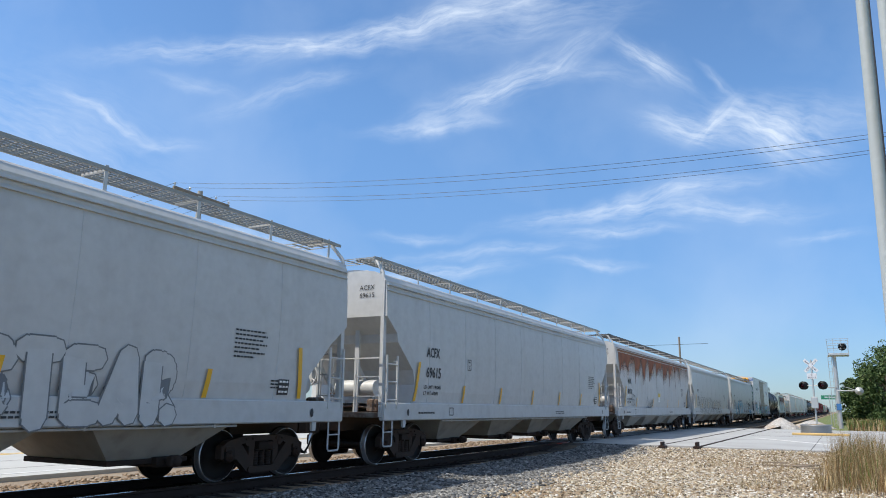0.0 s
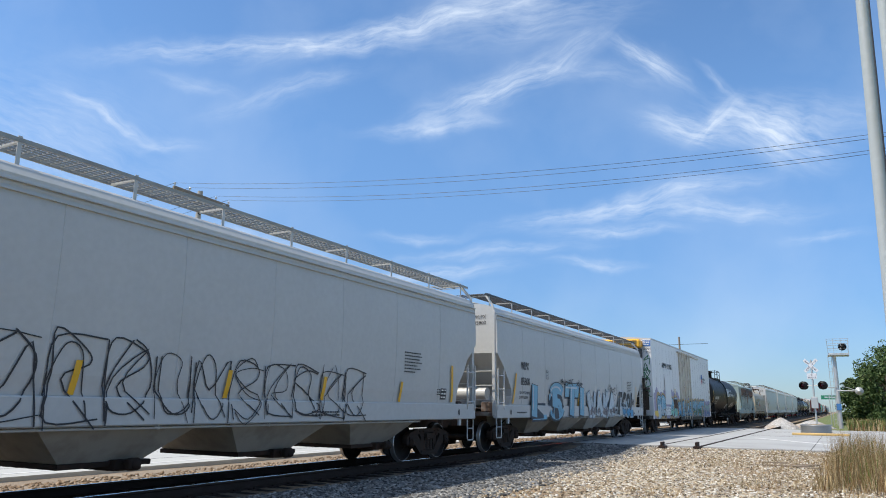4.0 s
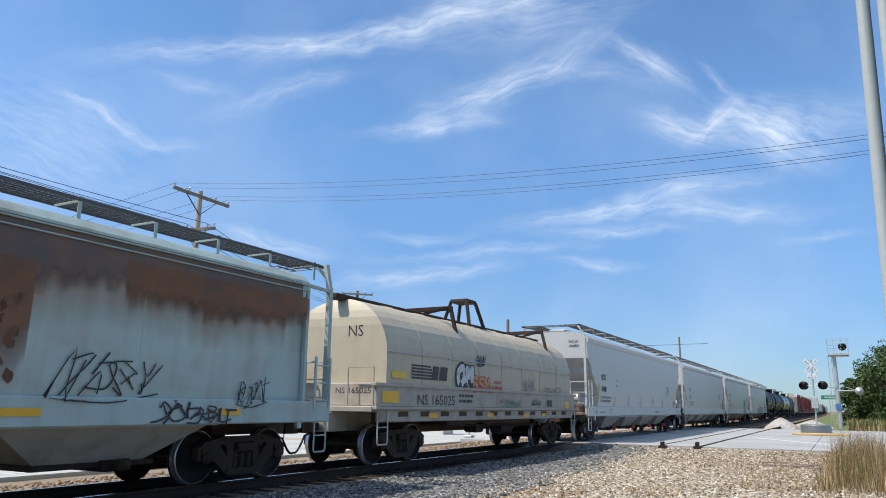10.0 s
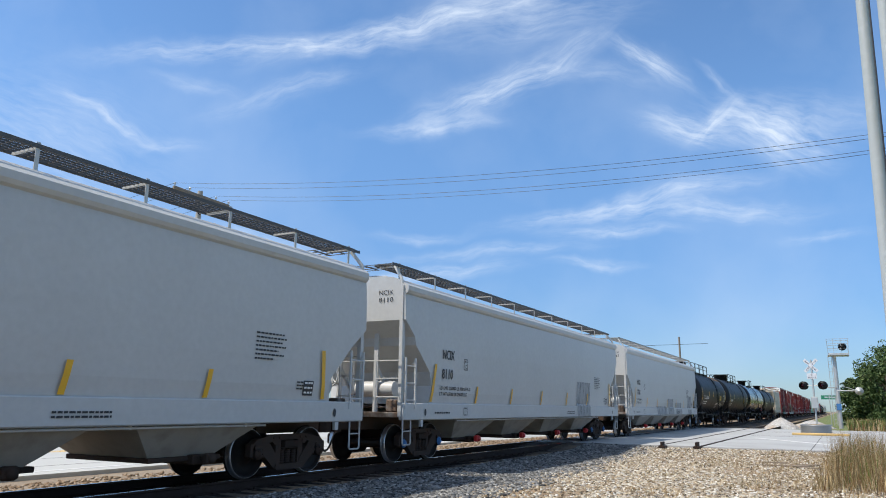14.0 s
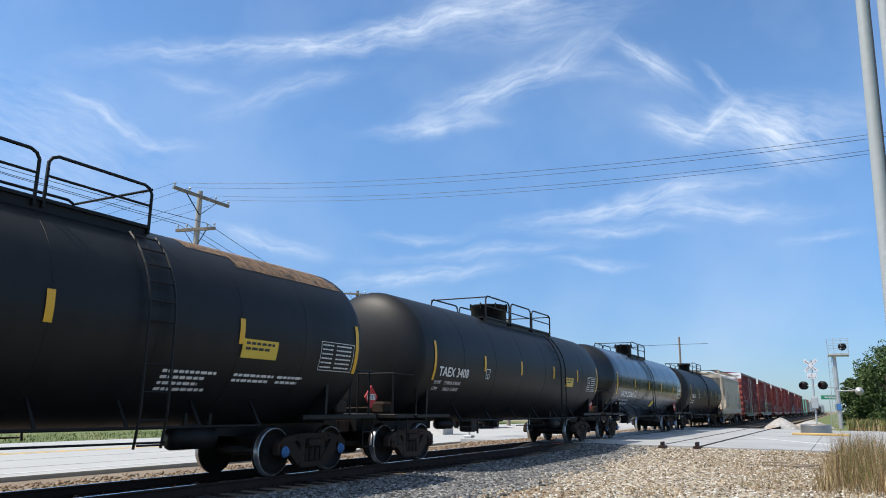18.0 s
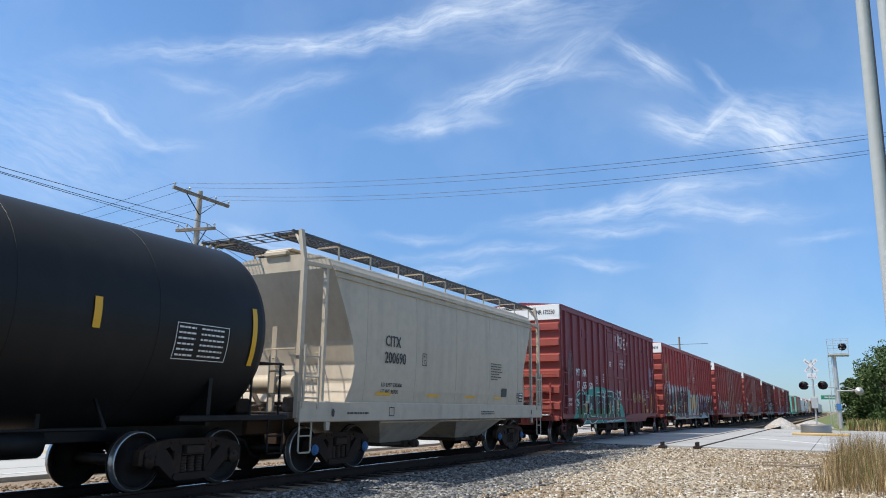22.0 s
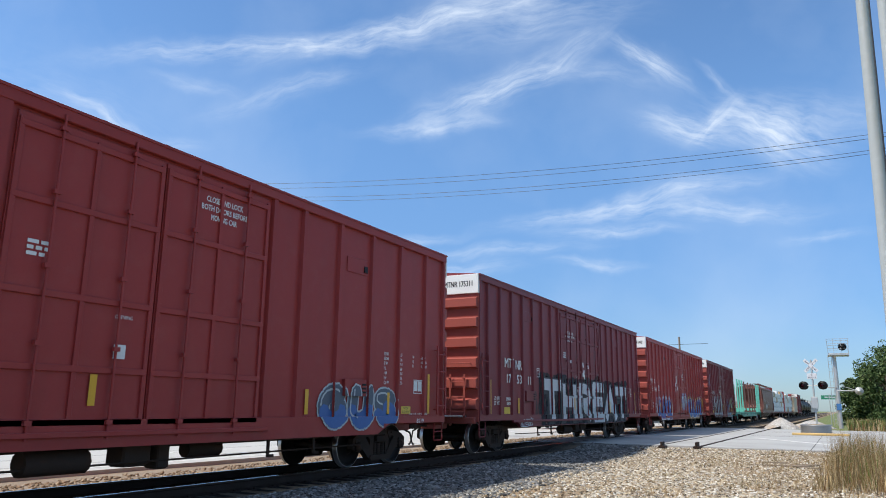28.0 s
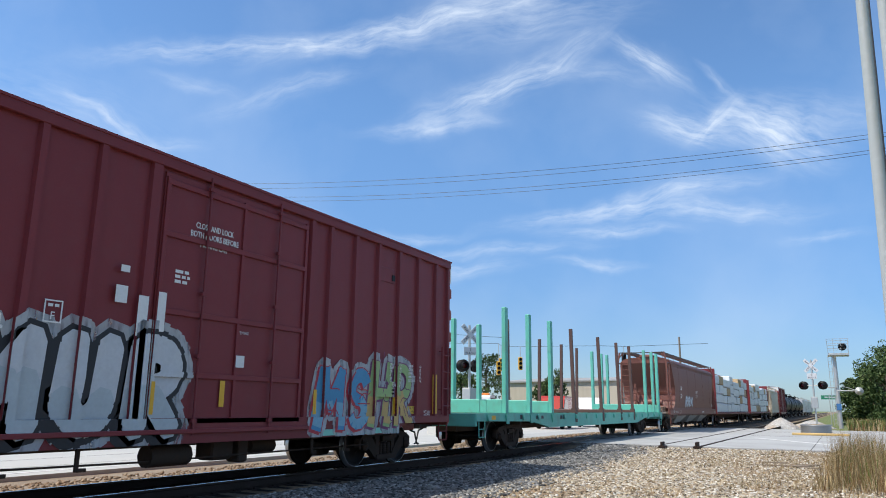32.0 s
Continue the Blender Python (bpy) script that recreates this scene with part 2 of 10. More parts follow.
GRIME, RUST = (0.10, 0.08, 0.06), (0.16, 0.055, 0.02)
MAT = {
    "hopper_grey": shade("hopper_grey", (0.55, 0.555, 0.55), 0.45, grain=0.09, grain_scale=7, streak=0.2, streak_color=(0.3, 0.28, 0.26), spots=0.1, spot_color=GRIME),
    "hopper_white": shade("hopper_white", (0.53, 0.53, 0.515), 0.42, streak=0.1, streak_color=(0.4, 0.38, 0.36), grain=0.08, grain_scale=9),
    "hopper_rusty": shade("hopper_rusty", (0.54, 0.535, 0.52), 0.5, grain=0.09, grain_scale=7, streak=0.22, streak_color=(0.32, 0.2, 0.12), spots=0.12, spot_color=RUST),
    "hopper_tan": shade("hopper_tan", (0.55, 0.475, 0.37), 0.5, grain=0.1, grain_scale=6, streak=0.45, streak_color=(0.28, 0.24, 0.19), spots=0.15, spot_color=(0.3, 0.2, 0.12)),
    "hopper_green": shade("hopper_green", (0.42, 0.52, 0.5), 0.55, streak=0.45, streak_color=(0.25, 0.2, 0.16), spots=0.25, spot_color=(0.3, 0.16, 0.08), spot_scale=1.6),
    "hopper_brown": shade("hopper_brown", (0.2, 0.07, 0.05), 0.5, streak=0.3, streak_color=(0.1, 0.06, 0.05)),
    "underside": shade("underside", (0.1, 0.062, 0.043), 0.75, spots=0.5, spot_color=(0.08, 0.06, 0.05), specular=0.15),
    "hopper_under": shade("hopper_under", (0.42, 0.38, 0.32), 0.7, spots=0.5, spot_color=(0.2, 0.16, 0.12), spot_scale=2.5, streak=0.3, streak_color=(0.2, 0.16, 0.12)),
    "reefer_white": shade("reefer_white", (0.79, 0.78, 0.76), 0.38, streak=0.22, streak_color=(0.4, 0.34, 0.28), spots=0.06, spot_color=RUST),
    "reefer_door": shade("reefer_door", (0.62, 0.56, 0.46), 0.5, streak=0.55, streak_color=(0.34, 0.24, 0.15), spots=0.4, spot_color=RUST, spot_scale=2.2),
    "unit_orange": shade("unit_orange", (0.85, 0.42, 0.03), 0.35, streak=0.1),
    "tank_black": shade("tank_black", (0.009, 0.0095, 0.0105), 0.5, streak=0.2, streak_color=(0.035, 0.03, 0.027), spots=0.1, spot_color=(0.04, 0.034, 0.03), specular=0.3),
    "tank_shiny": shade("tank_shiny", (0.008, 0.0095, 0.012), 0.2, streak=0.12, streak_color=(0.03, 0.028, 0.026)),
    "tank_brown": shade("tank_brown", (0.018, 0.015, 0.0135), 0.5, streak=0.25, streak_color=(0.06, 0.047, 0.037), spots=0.16, spot_color=(0.09, 0.06, 0.045), specular=0.25),
    "black_steel": shade("black_steel", (0.007, 0.007, 0.0075), 0.5, spots=0.25, spot_color=(0.025, 0.02, 0.017), specular=0.25),
    "coil_tan": shade("coil_tan", (0.5, 0.44, 0.33), 0.5, streak=0.3, streak_color=(0.3, 0.22, 0.14), spots=0.12, spot_color=RUST),
    "coil_grey": shade("coil_grey", (0.4, 0.37, 0.32), 0.6, streak=0.4, streak_color=(0.2, 0.14, 0.1), spots=0.35, spot_color=(0.2, 0.11, 0.06)),
    "box_red": shade("box_red", (0.35, 0.05, 0.045), 0.42, streak=0.25, streak_color=(0.2, 0.045, 0.04), spots=0.1, spot_color=(0.4, 0.15, 0.12), vary=0.06, specular=0.22),
    "box_maroon": shade("box_maroon", (0.22, 0.041, 0.047), 0.45, streak=0.25, streak_color=(0.14, 0.04, 0.04), spots=0.08, spot_color=(0.2, 0.1, 0.1), vary=0.06, specular=0.22),
    "box_end": shade("box_end", (0.34, 0.085, 0.07), 0.5, streak=0.2, streak_color=(0.16, 0.05, 0.04), specular=0.22),
    "flat_green": shade("flat_green", (0.13, 0.5, 0.4), 0.5, streak=0.2, streak_color=(0.12, 0.2, 0.16), spots=0.2, spot_color=RUST),
    "wrap_white": shade("wrap_white", (0.72, 0.75, 0.78), 0.4, spots=0.3, spot_color=(0.45, 0.5, 0.56), spot_scale=4, bump=0.03, bump_scale=5),
    "lumber": shade("lumber", (0.5, 0.36, 0.2), 0.7),
    "roof_metal": shade("roof_metal", (0.5, 0.5, 0.5), 0.5, spots=0.3, spot_color=(0.3, 0.25, 0.2)),
    "deck_rust": shade("deck_rust", (0.13, 0.085, 0.06), 0.8, spots=0.6, spot_color=(0.3, 0.29, 0.27), spot_scale=5, bump=0.01),
    "patch_shade": shade("patch_shade", (0.33, 0.32, 0.32), 0.6),
    "grating": shade("grating", (0.36, 0.36, 0.34), 0.6, 0.3, spots=0.3, spot_color=(0.15, 0.1, 0.08)),
    "grating_dark": shade("grating_dark", (0.1, 0.1, 0.1), 0.6, 0.3, spots=0.3, spot_color=(0.15, 0.1, 0.08)),
    "truck_iron": shade("truck_iron", (0.05, 0.035, 0.027), 0.75, spots=0.55, spot_color=(0.09, 0.046, 0.03), spot_scale=4, vary=0.4, bump=0.006, bump_scale=30, specular=0.12),
    "wheel_iron": shade("wheel_iron", (0.02, 0.0165, 0.0145), 0.55, spots=0.5, spot_color=(0.05, 0.03, 0.022), spot_scale=6, specular=0.15),
    "wheel_tread": shade("wheel_tread", (0.5, 0.5, 0.51), 0.35, 0.85, grain=0.03),
    "cap_blue": shade("cap_blue", (0.05, 0.18, 0.42), 0.5, spots=0.3, spot_color=(0.05, 0.05, 0.05), spot_scale=20),
    "rail_steel": shade("rail_steel", (0.04, 0.026, 0.02), 0.7, spots=0.4, spot_color=(0.06, 0.04, 0.035), bump=0.003, specular=0.15),
    "rail_top": shade("rail_top", (0.7, 0.7, 0.72), 0.22, 1.0, grain=0.02),
    "tie_wood": shade("tie_wood", (0.035, 0.028, 0.024), 0.9, streak=0.4, streak_color=(0.07, 0.06, 0.05), bump=0.01, bump_scale=40, specular=0.1),
    "letter_white": shade("letter_white", (0.82, 0.82, 0.8), 0.5, grain=0.08, grain_scale=25),
    "letter_black": shade("letter_black", (0.025, 0.025, 0.03), 0.5, grain=0.05),
    "letter_grey": shade("letter_grey", (0.16, 0.17, 0.18), 0.5, grain=0.1),
    "tape_yellow": shade("tape_yellow", (0.8, 0.43, 0.02), 0.35, grain=0.06),
    "label_yellow": shade("label_yellow", (0.75, 0.52, 0.06), 0.45),
    "red_paint": shade("red_paint", (0.6, 0.03, 0.03), 0.4),
    "hazard_red": shade("hazard_red", (0.65, 0.03, 0.03), 0.4),
    "rubber": shade("rubber", (0.02, 0.02, 0.02), 0.7, specular=0.2),
    "galvanised": shade("galvanised", (0.5, 0.51, 0.5), 0.45, 0.5, spots=0.2, spot_color=(0.4, 0.4, 0.4), spot_scale=9),
    "pole_grey": shade("pole_grey", (0.4, 0.43, 0.43), 0.6, streak=0.3, streak_color=(0.27, 0.29, 0.29), spots=0.25, spot_color=(0.52, 0.55, 0.55), spot_scale=5, drip=3),
    "pole_wood": shade("pole_wood", (0.23, 0.19, 0.15), 0.85, streak=0.5, streak_color=(0.12, 0.095, 0.07), drip=4, bump=0.01),
    "pole_pale": shade("pole_pale", (0.4, 0.37, 0.33), 0.85, streak=0.4, streak_color=(0.25, 0.22, 0.18), drip=4, bump=0.01),
    "insulator": shade("insulator", (0.6, 0.65, 0.7), 0.2),
    "wire": shade("wire", (0.03, 0.03, 0.035), 0.5),
}

# ---- mesh tools ----
class Shape:
    """Collects faces; each face keeps the number of its material."""

    def __init__(self):
        self.v, self.f, self.k, self.smooth = [], [], [], []

    def add(self, verts, faces, k=0, smooth=False):
        o = len(self.v)
        self.v.extend(tuple(p) for p in verts)
        for f in faces:
            self.f.append(tuple(i + o for i in f))
            self.k.append(k)
            self.smooth.append(smooth)
        return self

    def box(self, x0, x1, y0, y1, z0, z1, c=0.0, k=0):
        """A block with its edges cut off by c."""
        if c <= 0:
            v = [(x, y, z) for x in (x0, x1) for y in (y0, y1) for z in (z0, z1)]
            return self.add(v, [(0, 1, 3, 2), (4, 6, 7, 5), (0, 4, 5, 1), (2, 3, 7, 6), (0, 2, 6, 4), (1, 5, 7, 3)], k)
        c = min(c, (x1 - x0) / 2.2, (y1 - y0) / 2.2, (z1 - z0) / 2.2)
        ring = lambda a0, a1, b0, b1, d: [(a0 + d, b0), (a1 - d, b0), (a1, b0 + d), (a1, b1 - d), (a1 - d, b1), (a0 + d, b1), (a0, b1 - d), (a0, b0 + d)]
        rows = []
        for z, i in ((z0, c), (z0 + c, 0), (z1 - c, 0), (z1, c)):
            rows.append([(x, y, z) for x, y in ring(x0 + i, x1 - i, y0 + i, y1 - i, c * 0.6)])
        v = [p for r in rows for p in r]
        f = [(r * 8 + j, r * 8 + (j + 1) % 8, r * 8 + 8 + (j + 1) % 8, r * 8 + 8 + j) for r in range(3) for j in range(8)]
        return self.add(v, f + [tuple(range(7, -1, -1)), tuple(range(24, 32))], k)

    def beam(self, a, b, w, h=None, k=0, up=(0, 0, 1)):
        """A bar of w by h from a to b."""
        a, b, h = Vector(a), Vector(b), h or w
        d = (b - a).normalized()
        s = d.cross(Vector(up))
        s = s.normalized() if s.length > 1e-4 else Vector((1, 0, 0))
        t = s.cross(d)
        v = [p + s * (w / 2 * i) + t * (h / 2 * j) for p in (a, b) for i, j in ((-1, -1), (1, -1), (1, 1), (-1, 1))]
        return self.add(v, [(3, 2, 1, 0), (4, 5, 6, 7)] + [(i, (i + 1) % 4, 4 + (i + 1) % 4, 4 + i) for i in range(4)], k)

    def tube(self, pts, r, n=6, k=0, caps=True):
        """A round bar through pts; r may be one radius or one for each point."""
        pts = [Vector(p) for p in pts]
        rs = r if isinstance(r, (list, tuple)) else [r] * len(pts)
        v, last = [], None
        for i, p in enumerate(pts):
            d = (pts[min(i + 1, len(pts) - 1)] - pts[max(i - 1, 0)]).normalized()
            if last is None:
                s = d.cross(Vector((0, 0, 1)))
                s = s.normalized() if s.length > 1e-3 else Vector((1, 0, 0))
            else:
                s = (last - d * last.dot(d)).normalized()
            last, t = s, d.cross(s)
            v += [p + (s * math.cos(2 * math.pi * j / n) + t * math.sin(2 * math.pi * j / n)) * rs[i] for j in range(n)]
        m = len(pts)
        f = [(i * n + j, i * n + (j + 1) % n, i * n + n + (j + 1) % n, i * n + n + j) for i in range(m - 1) for j in range(n)]
        self.add(v, f, k, n > 5)
        if caps:
            self.add(v[:n], [tuple(range(n - 1, -1, -1))], k), self.add(v[-n:], [tuple(range(n))], k)
        return self

    def turned(self, profile, axis="y", at=(0, 0, 0), n=20, ks=None, smooth=True):
        """A body turned from (along, radius) points round an axis."""
        base, v = Vector(at), []
        for a, r in profile:
            for j in range(n):
                c, s = math.cos(2 * math.pi * j / n) * r, math.sin(2 * math.pi * j / n) * r
                v.append(base + Vector({"y": (c, a, s), "x": (a, c, s), "z": (c, s, a)}[axis]))
        o = len(self.v)
        self.v.extend(tuple(p) for p in v)
        for i in range(len(profile) - 1):
            for j in range(n):
                self.f.append(tuple(o + q for q in (i * n + j, i * n + (j + 1) % n, i * n + n + (j + 1) % n, i * n + n + j)))
                self.k.append(ks[i] if ks else 0)
                self.smooth.append(smooth)
        return self

    def prism(self, outline, y0, y1, k=0, axis="y"):
        """An outline in x and z (axis y), y and z (axis x) or x and y (axis z), drawn out between two places."""
        n = len(outline)
        put = {"y": lambda a, b, t: (a, t, b), "x": lambda a, b, t: (t, a, b), "z": lambda a, b, t: (a, b, t)}[axis]
        v = [put(a, b, y0) for a, b in outline] + [put(a, b, y1) for a, b in outline]
        f = [(i, (i + 1) % n, n + (i + 1) % n, n + i) for i in range(n)]
        return self.add(v, f + [tuple(range(n - 1, -1, -1)), tuple(range(n, 2 * n))], k)

    def mesh(self, name, *mats):
        me = bpy.data.meshes.new(name)
        me.from_pydata(self.v, [], self.f)
        for m in mats:
            me.materials.append(MAT[m] if isinstance(m, str) else m)
        if len(mats) > 1:
            me.polygons.foreach_set("material_index", self.k)
        if any(self.smooth):
            me.polygons.foreach_set("use_smooth", self.smooth)
        bm = bmesh.new()
        bm.from_mesh(me)
        bmesh.ops.recalc_face_normals(bm, faces=bm.faces)
        bm.to_mesh(me)
        bm.free()
        return me


def part(name, shape, material, parent, label="", m=None):
    """One mesh object under a thing or a part. shape: a Shape or a mesh that is shared."""
    if isinstance(shape, Shape):
        shape = shape.mesh(name, *(material if isinstance(material, (list, tuple)) else (material,)))
    ob = new(name, shape)
    ob.parent = parent
    if m is not None:
        ob.matrix_basis = m
    return tagged(ob, label) if label else ob


def thing(name, label, category, group="", kind="", m=None, shape=None, material=None):
    data = None
    if shape is not None:
        data = shape.mesh(name, *(material if isinstance(material, (list, tuple)) else (material,)))
    ob = new(name, data)
    if m is not None:
        ob.matrix_basis = m
    return tagged(ob, label, category, group, kind)


# ---- lettering ----
_letters = {}


def glyphs(body):
    """Flat outline of a line of letters, one unit high, starting at 0: points and faces."""
    key = body
    if key not in _letters:
        cu = bpy.data.curves.new("letters", "FONT")
        cu.body, cu.size, cu.resolution_u = body, 1.38, 2
        ob = bpy.data.objects.new("letters", cu)
        me = ob.to_mesh()
        _letters[key] = ([tuple(v.co[:2]) for v in me.vertices], [tuple(p.vertices) for p in me.polygons])
        ob.to_mesh_clear()
        bpy.data.objects.remove(ob), bpy.data.curves.remove(cu)
    return _letters[key]


class Decal:
    """Flat marks on a wall: x along the car, s up it; lay() puts them on the wall's surface."""

    def __init__(self):
        self.v, self.f, self.n = [], [], 0

    def put(self, pts, faces):
        """Adds faces that lie in a plane of their own, a hair above the last."""
        self.n = (self.n + 1) % 12
        o, e = len(self.v), self.n * 0.0002
        self.v += [(x, s, e) for x, s in pts]
        self.f += [tuple(i + o for i in q) for q in faces]
        return self

    def text(self, body, x, s, height, stretch=1.0, bold=0.0, width=None, slant=0.0):
        v, f = glyphs(body)
        if not v:
            return self
        if width:
            stretch = (width - 2 * bold * height) / (max(p[0] for p in v) * height)
        b = bold * height
        steps = [(b, 0)]
        if bold:
            steps = [(0, 0), (2 * b, 0), (b, b * 0.6), (b, -b * 0.6)]
        if bold > 0.06:
            steps += [(b * 0.3, b * 0.5), (b * 1.7, b * 0.5), (b * 0.3, -b * 0.5), (b * 1.7, -b * 0.5), (b, 0)]
        for dx, ds in steps:
            self.put([(x + dx + a * height * stretch + slant * c * height, s + ds + c * height) for a, c in v], f)
        return self

    def bar(self, x0, x1, s0, s1, lean=0.0):
        n = max(1, int(abs(s1 - s0) / 0.09))
        pts = []
        for i in range(n + 1):
            s = s0 + (s1 - s0) * i / n
            d = lean * (s - s0)
            pts += [(x0 + d, s), (x1 + d, s)]
        return self.put(pts, [(2 * i, 2 * i + 1, 2 * i + 3, 2 * i + 2) for i in range(n)])

    def frame_(self, x0, x1, s0, s1, w):
        return self.bar(x0, x1, s0, s0 + w).bar(x0, x1, s1 - w, s1).bar(x0, x0 + w, s0 + w, s1 - w).bar(x1 - w, x1, s0 + w, s1 - w)

    def lines(self, x, s, widths, height, step):
        """Rows of small writing that cannot be read."""
        for i, w in enumerate(widths):
            a = x
            while a < x + w:
                b = min(a + height * (1.5 + 1.7 * random.random()), x + w)
                self.bar(a, b, s - i * step, s - i * step + height)
                a = b + height * 0.6
        return self

    def stroke(self, pts, w):
        """A brushed line of width w with round ends."""
        pts = [Vector((p[0], p[1])) for p in pts]
        n, rim = len(pts), []
        for i, p in enumerate(pts):
            d = pts[min(i + 1, n - 1)] - pts[max(i - 1, 0)]
            d = d.normalized() if d.length > 1e-6 else Vector((1, 0))
            e = Vector((-d.y, d.x)) * w / 2
            rim.append((tuple(p + e), tuple(p - e)))
        for a, b in zip(rim, rim[1:]):
            self.put([a[0], a[1], b[1], b[0]], [(0, 1, 2, 3)])
        for p in (pts[0], pts[-1]):
            self.blob(p.x, p.y, w / 2, w / 2, 7)
        return self

    def blob(self, x, s, rx, rs, n=12, rough=0.0):
        ring = []
        for j in range(n):
            k = 1 + rough * (random.random() - 0.5)
            ring.append((x + math.cos(2 * math.pi * j / n) * rx * k, s + math.sin(2 * math.pi * j / n) * rs * k))
        return self.put(ring, [tuple(range(n))])

    def lay(self, wall, proud=0.005):
        sh = Shape()
        sh.add([wall(x, s, proud + e) for x, s, e in self.v], self.f)
        return sh


LIFT = 0.006


def mark(name, decal, material, parent, wall, proud=0.005, label=""):
    """Lettering or paint as a part of its car."""
    if not decal.v:
        return None
    sh = decal.lay(wall, proud + LIFT)
    me = bpy.data.meshes.new(name)
    me.from_pydata(sh.v, [], sh.f)
    me.materials.append(MAT[material])
    return part(name, me, None, parent, label)

# ---- running gear, shared by all cars ----
AXLES, TRAIN = [], []


def wheelset_mesh():
    sh = Shape()
    prof = [(0.655, 0.09), (0.66, 0.14), (0.70, 0.16), (0.725, 0.24), (0.715, 0.36), (0.70, 0.395), (0.678, 0.41), (0.678, 0.462),
            (0.684, 0.478), (0.704, 0.482), (0.716, 0.462), (0.735, 0.458), (0.806, 0.453), (0.826, 0.442), (0.8265, 0.432), (0.824, 0.40), (0.80, 0.39),
            (0.765, 0.36), (0.77, 0.22), (0.80, 0.16), (0.835, 0.135), (0.836, 0.085)]
    ks = [0] * 10 + [1, 1, 1, 1] + [0] * 7
    for s in (-1, 1):
        sh.turned([(a * s, r) for a, r in prof], "y", n=28, ks=ks)
    sh.turned([(-1.02, 0.0), (-1.02, 0.075), (-0.83, 0.085), (-0.6, 0.095), (0, 0.085), (0.6, 0.095), (0.83, 0.085), (1.02, 0.075), (1.02, 0.0)], "y", n=12)
    for s in (-1, 1):
        sh.turned([(0.98 * s, 0.11), (1.10 * s, 0.11), (1.125 * s, 0.095), (1.13 * s, 0.05), (1.15 * s, 0.04), (1.15 * s, 0.0)], "y", n=14, ks=[0, 2, 2, 2, 2])
        for j in range(3):
            a = j * 2.094
            sh.tube([(math.cos(a) * 0.062, 1.12 * s, math.sin(a) * 0.062), (math.cos(a) * 0.062, 1.148 * s, math.sin(a) * 0.062)], 0.018, 6, 2)
    return sh.mesh("wheelset", "wheel_iron", "wheel_tread", "truck_iron"), sh.mesh("wheelset", "wheel_iron", "wheel_tread", "cap_blue")


def side_frame_mesh():
    sh = Shape()
    a, b = -0.075, 0.075
    sh.prism([(-1.02, 0.58), (-1.02, 0.64), (-0.93, 0.71), (-0.5, 0.79), (0.5, 0.79), (0.93, 0.71), (1.02, 0.64), (1.02, 0.58), (0.72, 0.60), (0.42, 0.69), (-0.42, 0.69), (-0.72, 0.60)], a, b)
    for s in (-1, 1):
        sh.box(*sorted((s * 0.66, s * 0.77)), a, b, 0.38, 0.64, 0.015)
        sh.box(*sorted((s * 1.0, s * 1.08)), a, b, 0.40, 0.64, 0.015)
        sh.prism([(s * 0.78, 0.46), (s * 0.7, 0.66), (s * 0.56, 0.62), (s * 0.28, 0.30), (s * 0.26, 0.16), (s * 0.42, 0.16)][::s], a, b)
        sh.prism([(s * 0.38, 0.20), (s * 0.26, 0.20), (s * 0.24, 0.72), (s * 0.4, 0.74)][::s], a * 0.8, b * 0.8)
        sh.prism([(s * 0.56, 0.72), (s * 0.4, 0.74), (s * 0.36, 0.62), (s * 0.44, 0.6)][::s], a, b)
        sh.box(*sorted((s * 0.79, s * 0.99)), -0.1, 0.1, 0.53, 0.62, 0.01)
        sh.box(*sorted((s * 0.79, s * 0.99)), -0.06, 0.06, 0.36, 0.54, 0.03)
        for x in (0.31, 0.48):
            sh.turned([(-0.095, 0.0), (-0.095, 0.025), (-0.075, 0.03)], "y", (s * x, 0, 0.735), 7)
    sh.prism([(-0.42, 0.17), (-0.36, 0.14), (0.36, 0.14), (0.42, 0.17), (0.40, 0.25), (-0.40, 0.25)], -0.1, 0.1)
    return sh.mesh("side_frame", "truck_iron")


def springs_mesh():
    sh = Shape()
    for x in (-0.17, 0.0, 0.17):
        pr = []
        for i in range(6):
            pr += [(0.255 + i * 0.045, 0.06), (0.27 + i * 0.045, 0.078), (0.285 + i * 0.045, 0.06)]
        sh.turned(pr, "z", (x, 0, 0), 9)
    sh.box(-0.25, 0.25, -0.1, 0.1, 0.53, 0.545)
    sh.box(-0.19, 0.19, -0.12, 0.12, 0.545, 0.675, 0.015)
    return sh.mesh("spring_nest", "truck_iron")


def bolster_mesh():
    sh = Shape()
    sh.prism([(-1.0, 0.56), (-1.0, 0.68), (-0.5, 0.74), (0.5, 0.74), (1.0, 0.68), (1.0, 0.56), (0.5, 0.40), (-0.5, 0.40)], -0.19, 0.19, axis="x")
    sh.turned([(0.74, 0.0), (0.74, 0.19), (0.84, 0.19), (0.84, 0.0)], "z", n=14)
    for s in (-1, 1):
        sh.beam((s * 0.36, -0.8, 0.36), (s * 0.36, 0.8, 0.36), 0.09, 0.13)
        for y in (-0.755, 0.755):
            sh.box(*sorted((s * 0.36, s * 0.43)), y - 0.06, y + 0.06, 0.28, 0.56, 0.015)
    return sh.mesh("truck", "truck_iron")


